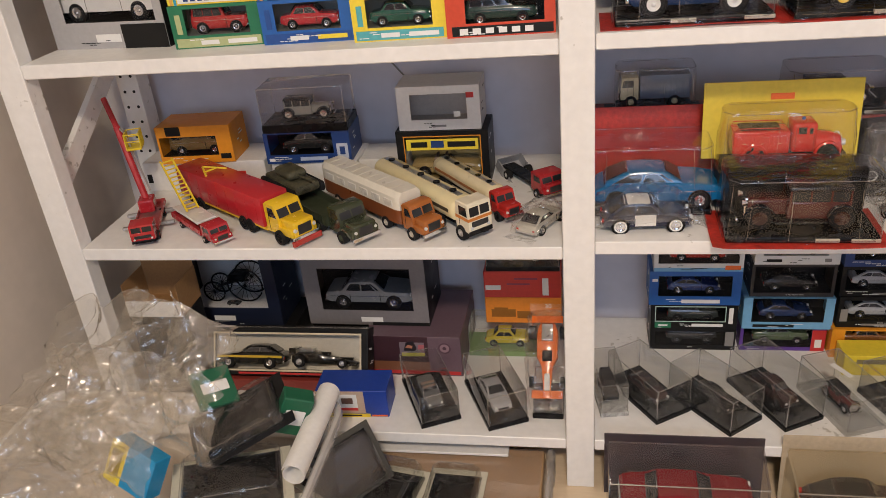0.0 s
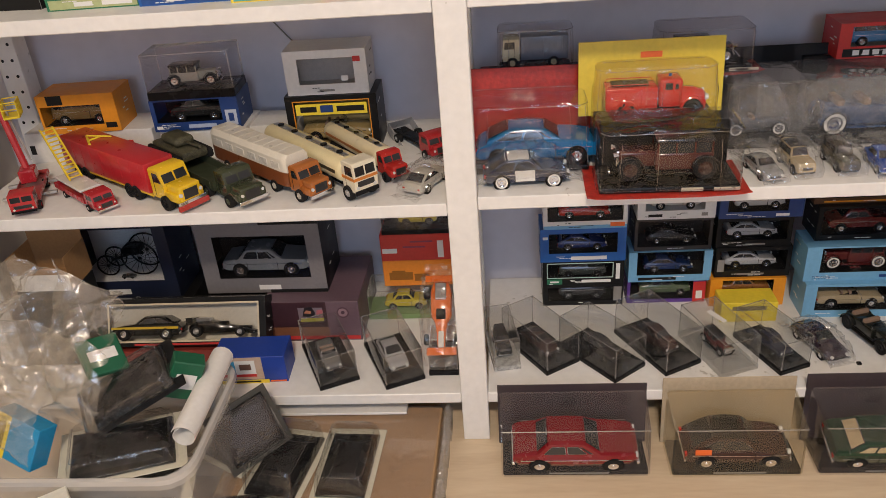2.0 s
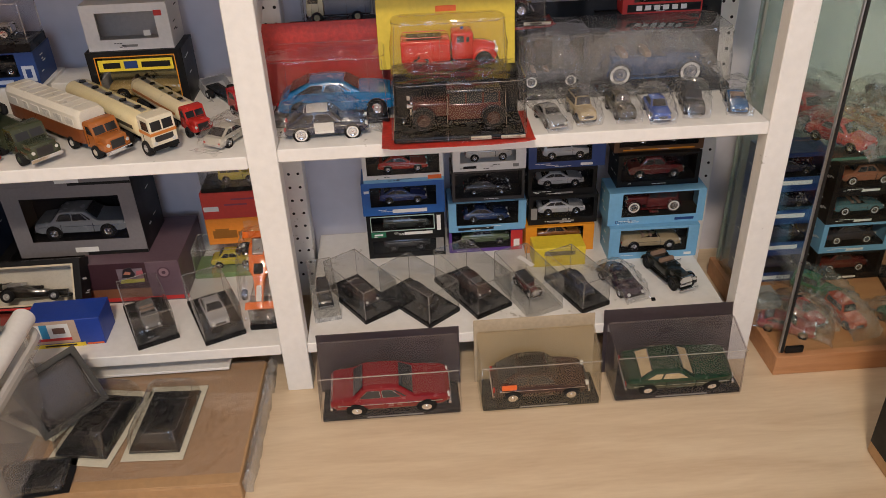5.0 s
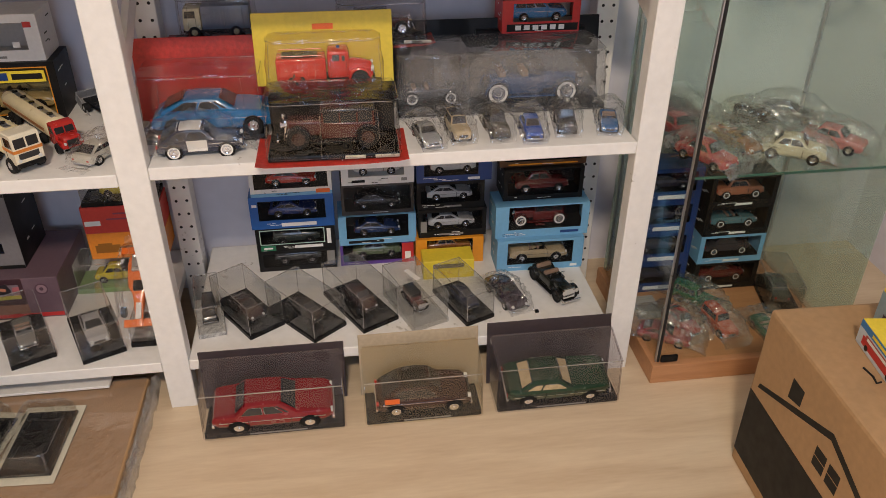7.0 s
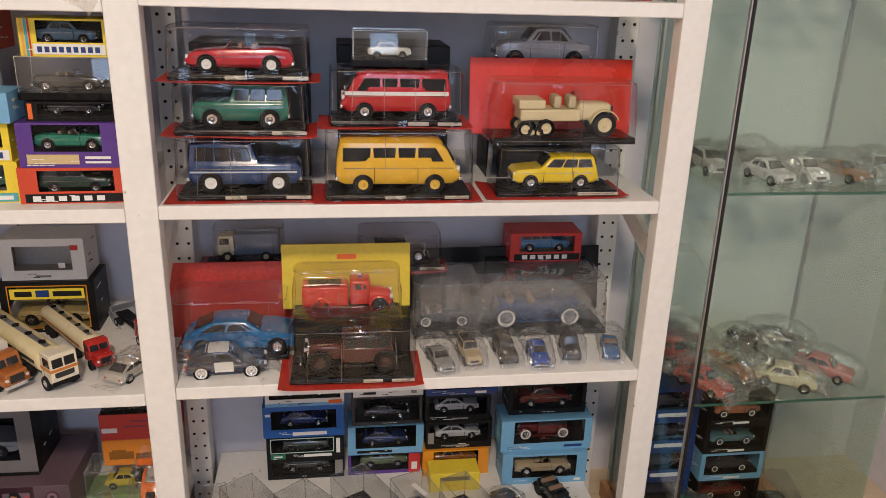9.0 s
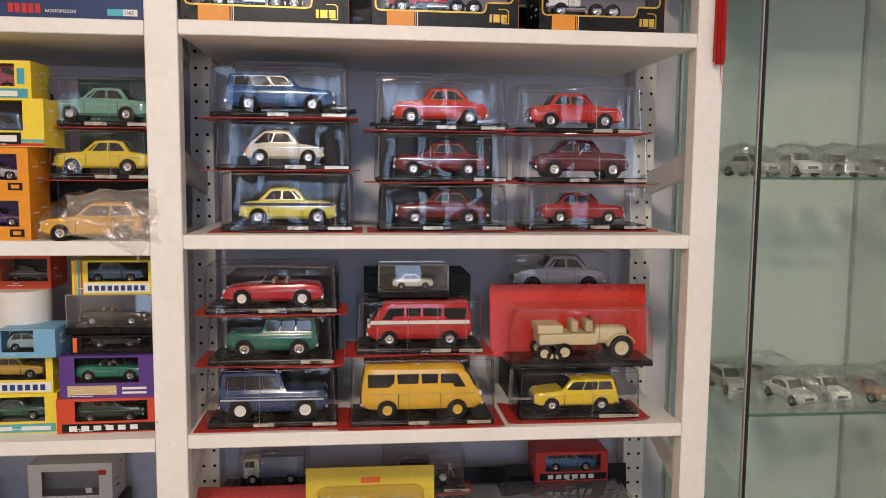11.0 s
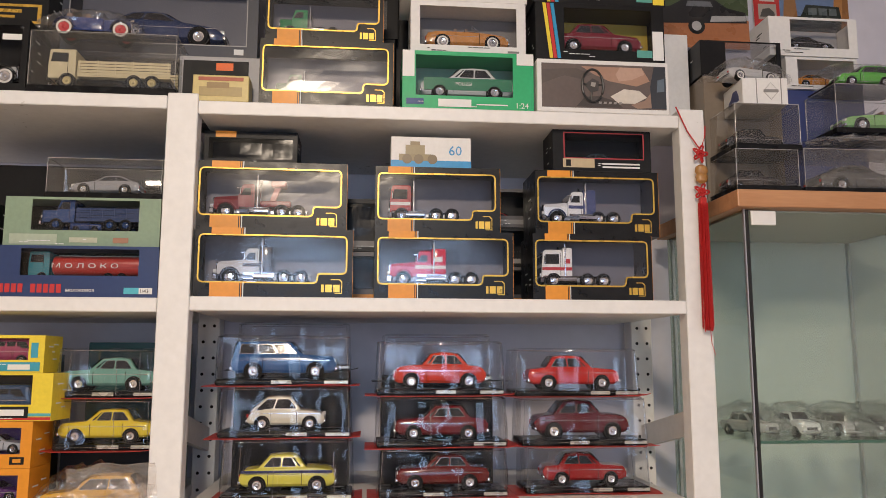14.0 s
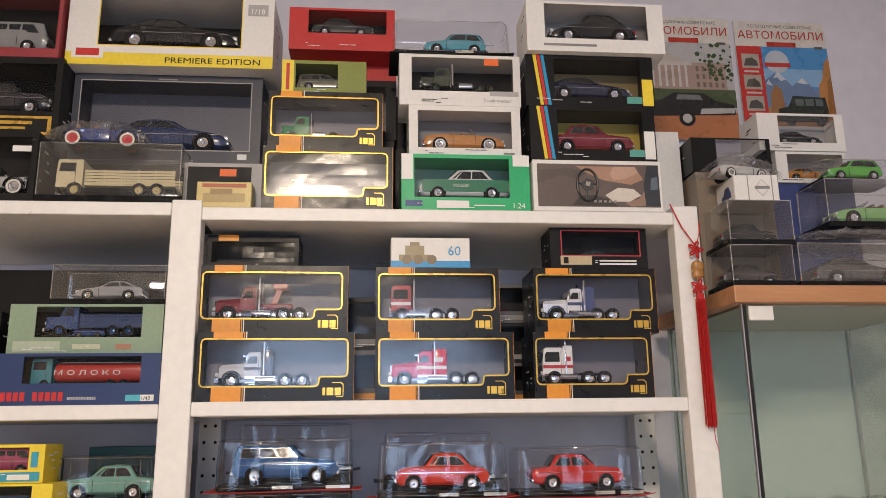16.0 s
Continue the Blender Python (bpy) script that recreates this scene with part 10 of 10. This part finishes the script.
# red knotted tassel on the right post
tas = thing("tassel", pose(0.886, -0.004, S[6]), "red knotted tassel with a wooden bead, hung on the post", "ornament")
CORD = mat("red_cord", (0.55, 0.02, 0.02), 0.6, vary=0.15, scale=300, bump=0.4)
part("loop_cord", tube([(-0.038, -0.001, 0.014), (-0.020, -0.003, -0.030), (-0.004, -0.004, -0.055), (0.000, -0.005, -0.062)], 0.0012), CORD, tas)
part("loop_cord", tube([(0.014, -0.001, -0.020), (0.012, -0.003, -0.038), (0.006, -0.004, -0.055), (0.001, -0.005, -0.062)], 0.0012), CORD, tas)
for zz in (-0.072, -0.140):
    pts = []
    for i in range(61):
        a = 2 * math.pi * i / 60
        r = 0.0075 + 0.006 * math.cos(5 * a)
        pts.append((r * math.cos(a), -0.007 - 0.002 * math.sin(7 * a), zz + 1.15 * r * math.sin(a)))
    part("knot", tube(pts, 0.0017), CORD, tas)
    part("knot", tube([(0.006 * math.cos(2 * math.pi * i / 30), -0.0085, zz + 0.006 * math.sin(2 * math.pi * i / 30)) for i in range(31)], 0.0018), CORD, tas)
bm = bmesh.new()
prof = [(0.004, 0.0), (0.010, 0.004), (0.0115, 0.012), (0.009, 0.016), (0.0115, 0.021), (0.010, 0.029), (0.004, 0.033)]
add_loft(bm, [[(r * math.cos(2 * math.pi * i / 16), -0.009 + r * 0.7 * math.sin(2 * math.pi * i / 16), -0.125 + h) for i in range(16)] for r, h in prof])
part("bead", fixed(bm), wood("bead_wood", (0.30, 0.13, 0.03), (0.46, 0.24, 0.08), 0.35, (1, 1, 1), 60), tas, "brown wooden bead", smooth=True)
bm = bmesh.new()
r2 = random.Random(3)
for k in range(70):
    a, q = r2.uniform(0, 6.283), math.sqrt(r2.random()) * 0.0085
    x0, y0 = q * math.cos(a), -0.009 + 0.7 * q * math.sin(a)
    x1, y1 = x0 * 1.1 + r2.uniform(-0.001, 0.001), y0 + r2.uniform(-0.001, 0.001)
    zb = -0.375 + r2.uniform(-0.006, 0.004)
    add_loft(bm, [[(x + d[0] * 0.0009, y + d[1] * 0.0009, zz) for d in ((1, 0), (-0.5, 0.87), (-0.5, -0.87))] for x, y, zz in ((x0, y0, -0.160), (x1, y1, zb))])
tagged(part("fringe", fixed(bm), CORD, tas, "red silk fringe"), kind="stuff")
part("cap", soft_box(-0.006, 0.006, -0.014, -0.004, -0.164, -0.150, 0.002), CORD, tas)
part("loose_thread", tube([(0.004, -0.008, -0.37), (0.006, -0.007, -0.40), (0.012, -0.006, -0.42)], 0.0006), CORD, tas)

# ---- on the floor ----
CARTON = mat("brown_cardboard", (0.42, 0.26, 0.13), 0.7, vary=0.08, scale=9, bump=0.15)
TAPE = clear("parcel_tape", (0.85, 0.72, 0.52), 0.12, 0.15, haze=0.2, hazecol=(0.5, 0.36, 0.2))
box = thing("cardboard_box", pose(1.012, -0.263, 0, 0, 0, -1.5), "big brown cardboard box with printed black house shapes", "box")
part("body", soft_box(0.0, 0.41, -0.47, 0.0, 0.0, 0.336, 0.006, 2), CARTON, box)
PR = BLACKINK


def side_print(pts, name="print"):
    bm = bmesh.new()
    add_loft(bm, [[(x, -a, b) for a, b in pts] for x in (-0.0006, 0.0002)])
    part(name, fixed(bm), PR, box)


def side_square(a0, a1, b0, b1, name="print"):
    side_print([(a0, b0), (a1, b0), (a1, b1), (a0, b1)], name)


side_square(0.004, 0.462, 0.028, 0.170, "black_band")
side_print([(0.022, 0.188), (0.026, 0.199), (0.221, 0.277), (0.221, 0.264)], "roof_print")
side_print([(0.2212, 0.264), (0.2212, 0.277), (0.440, 0.190), (0.436, 0.180)], "roof_print")
side_print([(0.103, 0.240), (0.136, 0.249), (0.137, 0.279), (0.104, 0.279)])
for a0 in (0.198, 0.234):
    for b0 in (0.1955, 0.2145):
        side_square(a0, a0 + 0.028, b0, b0 + 0.0165, "window_print")
part("seam_tape", boxes((0.19, 0.24, -0.468, -0.002, 0.3362, 0.3366)), TAPE, box)
part("scribble", tube([(0.066, -0.154, 0.3364), (0.069, -0.174, 0.3364), (0.066, -0.188, 0.3364), (0.074, -0.186, 0.3364)], 0.0018), PR, box)
part("scribble", tube([(0.100, -0.238, 0.3364), (0.088, -0.226, 0.3364), (0.072, -0.208, 0.3364), (0.062, -0.220, 0.3364), (0.062, -0.232, 0.3364), (0.073, -0.256, 0.3364), (0.088, -0.268, 0.3364), (0.112, -0.272, 0.3364)], 0.0020), PR, box)
TOYBLUE, TOYGREY = card((0.03, 0.20, 0.50)), card((0.30, 0.40, 0.46))
b = plain_box(0.120, 0.040, 0.042, pose(1.092, -0.4165, 0.3368, 0, 0, -97.7), "yellow and blue toy box with a red coach print", PRINTYEL, name="toy_box", prints=((0.0, 1.0, 0.70, 0.98, TOYBLUE), (0.0, 1.0, 0.0, 0.70, card((0.55, 0.62, 0.68))), (0.12, 0.92, 0.16, 0.52, PRINTRED), (0.18, 0.84, 0.44, 0.64, card((0.40, 0.06, 0.06))), (0.22, 0.80, 0.46, 0.58, WHITEINK), (0.30, 0.70, 0.78, 0.90, PRINTYEL)))
for x in (-0.030, 0.036):
    bm = bmesh.new()
    add_cyl(bm, (x, -0.0013, 0.008), "y", 0.0048, 0.0048, 0.0004, 14)
    part("printed_wheel", fixed(bm), BLACKINK, b)
b = plain_box(0.132, 0.045, 0.067, pose(1.142, -0.385, 0.3368, 0, 0, -97.7), "yellow and grey toy box with a dark car print", PRINTYEL, name="toy_box", prints=((0.0, 1.0, 0.04, 0.92, TOYGREY), (0.15, 0.90, 0.22, 0.46, card((0.05, 0.02, 0.05))), (0.30, 0.72, 0.46, 0.66, card((0.09, 0.05, 0.08))), (0.35, 0.66, 0.48, 0.62, TOYGREY)))
part("top_print", boxes((-0.050, 0.050, 0.014, 0.020, 0.0672, 0.0675), (-0.030, 0.030, 0.026, 0.033, 0.0672, 0.0675)), PRINTRED, b, "red printed bars")

flat = thing("cardboard_box", pose(-0.262, -0.115, 0, 0, 0, -1), "flat brown mailing carton under clear wrap", "box")
part("body", soft_box(-0.20, 0.192, -0.155, 0.165, 0.0, 0.044, 0.004, 2), CARTON, flat)
wr = part("wrap", soft_box(-0.195, 0.188, -0.13, 0.165, 0.0444, 0.0452, 0.0003, 1), clear("wrap_film", (0.93, 0.90, 0.86), 0.08, 0.12, bump=0.5, scale=25, haze=0.06), flat, "clear wrapping film")
wr.visible_shadow = False
part("edge_flap", soft_box(-0.20, 0.192, -0.155, -0.138, 0.0443, 0.047, 0.001, 1), CARTON, flat)
bub = thing("bubble_wrap", pose(-0.068, -0.115, 0, 0, 0, -1), "strip of clear bubble wrap along the carton", "packaging")
bm = bmesh.new()
rings = []
r3 = random.Random(8)
for i in range(40):
    y = -0.150 + 0.31 * i / 39
    rings.append([(0.008 + 0.010 * math.cos(a) * r3.uniform(0.6, 1.3), y, 0.030 + 0.024 * math.sin(a) * r3.uniform(0.6, 1.1)) for a in (2 * math.pi * k / 10 for k in range(10))])
add_loft(bm, rings)
part("film", fixed(bm), clear("bubble_film", (0.86, 0.86, 0.86), 0.2, 0.15, bump=0.9, scale=120, haze=0.15), bub, smooth=True).visible_shadow = False


TRAYCLEAR = clear("tray_plastic", (0.92, 0.92, 0.91), 0.11, 0.05, bump=0.4, scale=40, haze=0.012)


def blister_tray(m, w, d, label, rim, hump, black=True, group="empty blister trays"):
    """An empty clear blister on its card, with a raised middle."""
    t = thing("blister_tray", m, label, "packaging", group)
    part("card", soft_box(-w / 2, w / 2, -d / 2, d / 2, 0, 0.0015, 0.0006, 1), rim, t, "pale card rim")
    if black:
        bm = bmesh.new()
        add_loft(bm, [[(x * w * k, y * d * k, zz) for x, y in ((-0.5, -0.5), (0.5, -0.5), (0.5, 0.5), (-0.5, 0.5))] for k, zz in ((0.82, 0.0016), (0.80, 0.006), (0.62, 0.007), (0.40, hump * 0.45), (0.30, hump * 0.45))])
        part("insert", fixed(bm), BLACK, t, "black moulded insert")
    bm = bmesh.new()
    add_loft(bm, [[(x, y, zz) for x, y in round_rect(w * k, d * k, 0.012, -d * k / 2)] for k, zz in ((0.86, 0.0018), (0.82, hump * 0.7), (0.74, hump * 0.95), (0.62, hump))], cap=False)
    bm.faces.new([v for v in bm.verts][-len(round_rect(w, d, 0.012)):])
    part("dome", fixed(bm), TRAYCLEAR, t, "clear dome", smooth=True).visible_shadow = False
    part("dome_edge", dome_edges(w * 0.84, d * 0.84, hump * 0.95, 3, 0.9, 0.001, r=0.01), DOMEEDGE, t).matrix_basis = pose(0, -d * 0.42, 0)
    return t


PALERIM = card((0.60, 0.57, 0.46))
blister_tray(pose(-0.228, -0.115, 0.0474, 0, 0, -3), 0.108, 0.190, "empty blister on a pale card", PALERIM, 0.045)
blister_tray(pose(-0.345, -0.115, 0.0474, 0, 0, -10), 0.115, 0.190, "empty blister on a pale card", PALERIM, 0.055)
blister_tray(pose(-0.420, -0.232, 0.0474, 0, 0, 6), 0.125, 0.085, "black moulded tray with small recesses", BLACKCARD, 0.016)
blister_tray(pose(-0.445, -0.075, 0.0640, 0, 8, -25), 0.120, 0.120, "empty blister on a pale card", PALERIM, 0.05)
blister_tray(pose(-0.405, -0.100, 0.1220, 20, 64, -30), 0.120, 0.125, "black moulded tray leaning on its edge", card((0.05, 0.048, 0.04)), 0.020)
plain_box(0.33, 0.10, 0.006, pose(-0.30, 0.015, 0.052), "white plastic sheet under the shelf", WHITECARD, name="plastic_sheet", category="sheet")
plain_box(0.13, 0.10, 0.030, pose(-0.10, 0.06, 0.0476), "brown carton end under the shelf", CARTON)

# ---- the tub of packaging ----
TUBRIM = clear("milky_tub_rim", (0.80, 0.79, 0.77), 0.08, 0.2, haze=0.42, hazecol=(0.84, 0.82, 0.79))
TUB = clear("milky_tub", (0.86, 0.85, 0.83), 0.05, 0.25, haze=0.30, hazecol=(0.80, 0.78, 0.75))
tub = thing("storage_tub", pose(-0.690, -0.214, 0), "milky clear storage tub full of packaging", "storage tub")


def tub_ring(k, zz, grow=0.0):
    return [(x, y, zz) for x, y in round_rect(0.56 * k + grow, 0.262 * k + grow, 0.045, -0.131 * k - grow / 2)]


bm = bmesh.new()
vs = add_loft(bm, [tub_ring(0.92, 0.002), tub_ring(0.985, 0.235), tub_ring(1.0, 0.250), tub_ring(1.0, 0.256, 0.012), tub_ring(1.0, 0.254, 0.020), tub_ring(1.0, 0.238, 0.022)], cap=False)
bm.faces.new(vs[0][::-1])
part("body", fixed(bm), TUB, tub, smooth=True).visible_shadow = False
bm = bmesh.new()
add_loft(bm, [tub_ring(1.0, 0.2545, 0.002), tub_ring(1.0, 0.2575, 0.010), tub_ring(1.0, 0.2555, 0.021), tub_ring(1.0, 0.2480, 0.024)], cap=False)
part("rim", fixed(bm), TUBRIM, tub, "thick milky rounded rim", smooth=True).visible_shadow = False
roll = thing("paper_roll", pose(0, 0, 0), "rolled sheet of white paper on the tub rim", "paper")
bm = bmesh.new()
rings = []
for i in range(26):
    a = 2 * math.pi * (0.30 + 1.12 * i / 25)
    r = 0.0150 + 0.00016 * i
    rings.append([Vector((-0.424, -0.086, 0.278)).lerp(Vector((-0.424, -0.285, 0.276)), k) + Vector((r * math.cos(a), 0, r * math.sin(a))) + Vector((rr * math.cos(a), 0, rr * math.sin(a))) for k, rr in ((0, 0), (1, 0), (1, 0.0008), (0, 0.0008))])
add_loft(bm, rings)
part("sheet", fixed(bm), WHITECARD, roll, smooth=True)


def crumple(m, lx, ly, lz, label, seed, film, n=26, rough=0.22):
    """A heap of thin film: a dented, creased dome of many facets."""
    g = thing("plastic_bag", m, label, "plastic bag", "bags in the tub")
    noise_at = Vector((seed * 3.1, seed * 1.7, 0))
    bm = bmesh.new()
    rings = []
    for i in range(n + 1):
        v = i / n
        rings.append([])
        for j in range(36):
            a = 2 * math.pi * j / 36
            p = Vector((math.cos(a) * math.sin(math.pi * (0.5 - 0.5 * v)), math.sin(a) * math.sin(math.pi * (0.5 - 0.5 * v)), math.cos(math.pi * (0.5 - 0.5 * v))))
            k = 0.9 + rough * 1.2 * noise.noise(p * 1.8 + noise_at) + rough * 1.1 * (0.5 - abs(noise.noise(p * 4.0 + noise_at))) + rough * 0.6 * (0.4 - abs(noise.noise(p * 9.5 + noise_at))) + 0.05 * noise.noise(p * 20 + noise_at)
            rings[-1].append((p.x * lx * k, p.y * ly * k, max(0.0, p.z * lz * k)))
    add_loft(bm, rings[:-1], cap=False)
    f = part("film", fixed(bm), film, g, "creased clear film")
    f.visible_shadow = False
    return g


HEAPFILM = clear("heap_film", (0.93, 0.92, 0.90), 0.11, 0.12, bump=0.25, scale=70, haze=0.13, hazecol=(0.70, 0.62, 0.50))
film_sheet([(-0.93, -0.20, 0.23), (-0.66, -0.13, 0.51), (-0.52, -0.15, 0.435), (-0.70, -0.33, 0.27)], "large clear bag heaped in the tub", 1, HEAPFILM, 0.05, 0.030)
film_sheet([(-0.90, -0.30, 0.30), (-0.80, -0.20, 0.47), (-0.60, -0.19, 0.43), (-0.62, -0.34, 0.28)], "creased clear bag on the heap", 2, HEAPFILM, 0.06, 0.034)
film_sheet([(-0.90, -0.44, 0.21), (-0.84, -0.30, 0.40), (-0.66, -0.27, 0.41), (-0.66, -0.42, 0.24)], "creased clear bag in the tub", 3, HEAPFILM, 0.05, 0.030)
film_sheet([(-0.66, -0.26, 0.30), (-0.63, -0.22, 0.44), (-0.53, -0.24, 0.40), (-0.535, -0.31, 0.31)], "flat clear zip bag on the heap", 4, HEAPFILM, 0.015, 0.010, 26)
film_sheet([(-0.74, -0.14, 0.26), (-0.66, -0.06, 0.44), (-0.55, -0.10, 0.40), (-0.58, -0.17, 0.27)], "clear bag behind the heap", 5, HEAPFILM, 0.03, 0.026, 30)
film_sheet([(-0.93, -0.08, 0.20), (-0.90, -0.04, 0.42), (-0.72, -0.06, 0.47), (-0.74, -0.15, 0.24)], "clear bag against the side of the shelf", 6, HEAPFILM, 0.04, 0.03, 34)
crumple(pose(-0.700, -0.410, 0.0, 0, 0, 5), 0.120, 0.075, 0.270, "crumpled bubble wrap in the tub", 4, clear("bubble_heap", (0.88, 0.88, 0.88), 0.16, 0.15, bump=1.0, scale=110, haze=0.12))
blister_tray(pose(-0.545, -0.185, 0.288, 14, -20, 26), 0.175, 0.110, "black-based clear blister lying in the tub", BLACKCARD, 0.03)
blister_tray(pose(-0.545, -0.255, 0.222, 3, 4, 22), 0.190, 0.130, "black-based clear blister lying in the tub", PALERIM, 0.035)
blister_tray(pose(-0.525, -0.310, 0.180, 0, 0, 12), 0.200, 0.130, "clear blister lying in the tub", PALERIM, 0.03)
GREENCARD = card((0.01, 0.11, 0.055))
for m, w, d, h in ((pose(-0.590, -0.165, 0.338, 38, 12, 48), 0.066, 0.066, 0.012), (pose(-0.478, -0.165, 0.262, 4, 26, 22), 0.050, 0.032, 0.074)):
    g = thing("folded_card", m, "green and white printed header card", "packaging", "green header cards")
    part("body", soft_box(-w / 2, w / 2, -d / 2, d / 2, 0, h, 0.002, 1), GREENCARD, g)
    part("print", soft_box(-w * 0.34, w * 0.34, -d * 0.14, d * 0.14, h + 0.0001, h + 0.0009, 0.0003, 1) if h < 0.02 else soft_box(-w * 0.30, w * 0.34, -d / 2 - 0.0008, -d / 2 - 0.0001, h * 0.3, h * 0.7, 0.0003, 1), WHITECARD, g, "white printed patch")
b = plain_box(0.085, 0.035, 0.070, pose(-0.690, -0.318, 0.262, -25, 15, -20), "blue and yellow toy box in a bag", card((0.02, 0.28, 0.55)), name="toy_box", prints=((0.0, 0.38, 0.0, 1.0, PRINTYEL), (0.06, 0.30, 0.2, 0.8, card((0.35, 0.25, 0.02)))))
b = plain_box(0.128, 0.055, 0.250, pose(-0.602, -0.438, 0.0, 0, 0, 36), "white and green dispenser carton", card((0.72, 0.70, 0.62)), prints=((0.0, 1.0, 0.0, 0.62, GREENCARD), (0.0, 1.0, 0.62, 0.66, PRINTYEL)))
lettering("TAPE DISPENSER", 0.016, BLACKINK, b, -0.058, 0.016, 0.2503, width=0.114, rot=(0, 0, 0))
lettering("DISPENSER", 0.016, BLACKINK, b, -0.056, -0.0010, 0.190, width=0.105)
ringp = [(0.036 * math.cos(2 * math.pi * i / 28), 0.036 * math.sin(2 * math.pi * i / 28), 0.0) for i in range(29)]
tp = thing("tape_roll", pose(-0.478, -0.392, 0.1830, 0, 0, 0), "roll of yellowish adhesive tape", "tape")
part("ring", tube(ringp, 0.009, 8), mat("tape_yellow", (0.55, 0.40, 0.16), 0.3, vary=0.06), tp, smooth=True)
plain_box(0.110, 0.085, 0.1735, pose(-0.484, -0.436, 0.0, 0, 0, 8), "cream paper carton under a tape roll", card((0.60, 0.54, 0.42)))
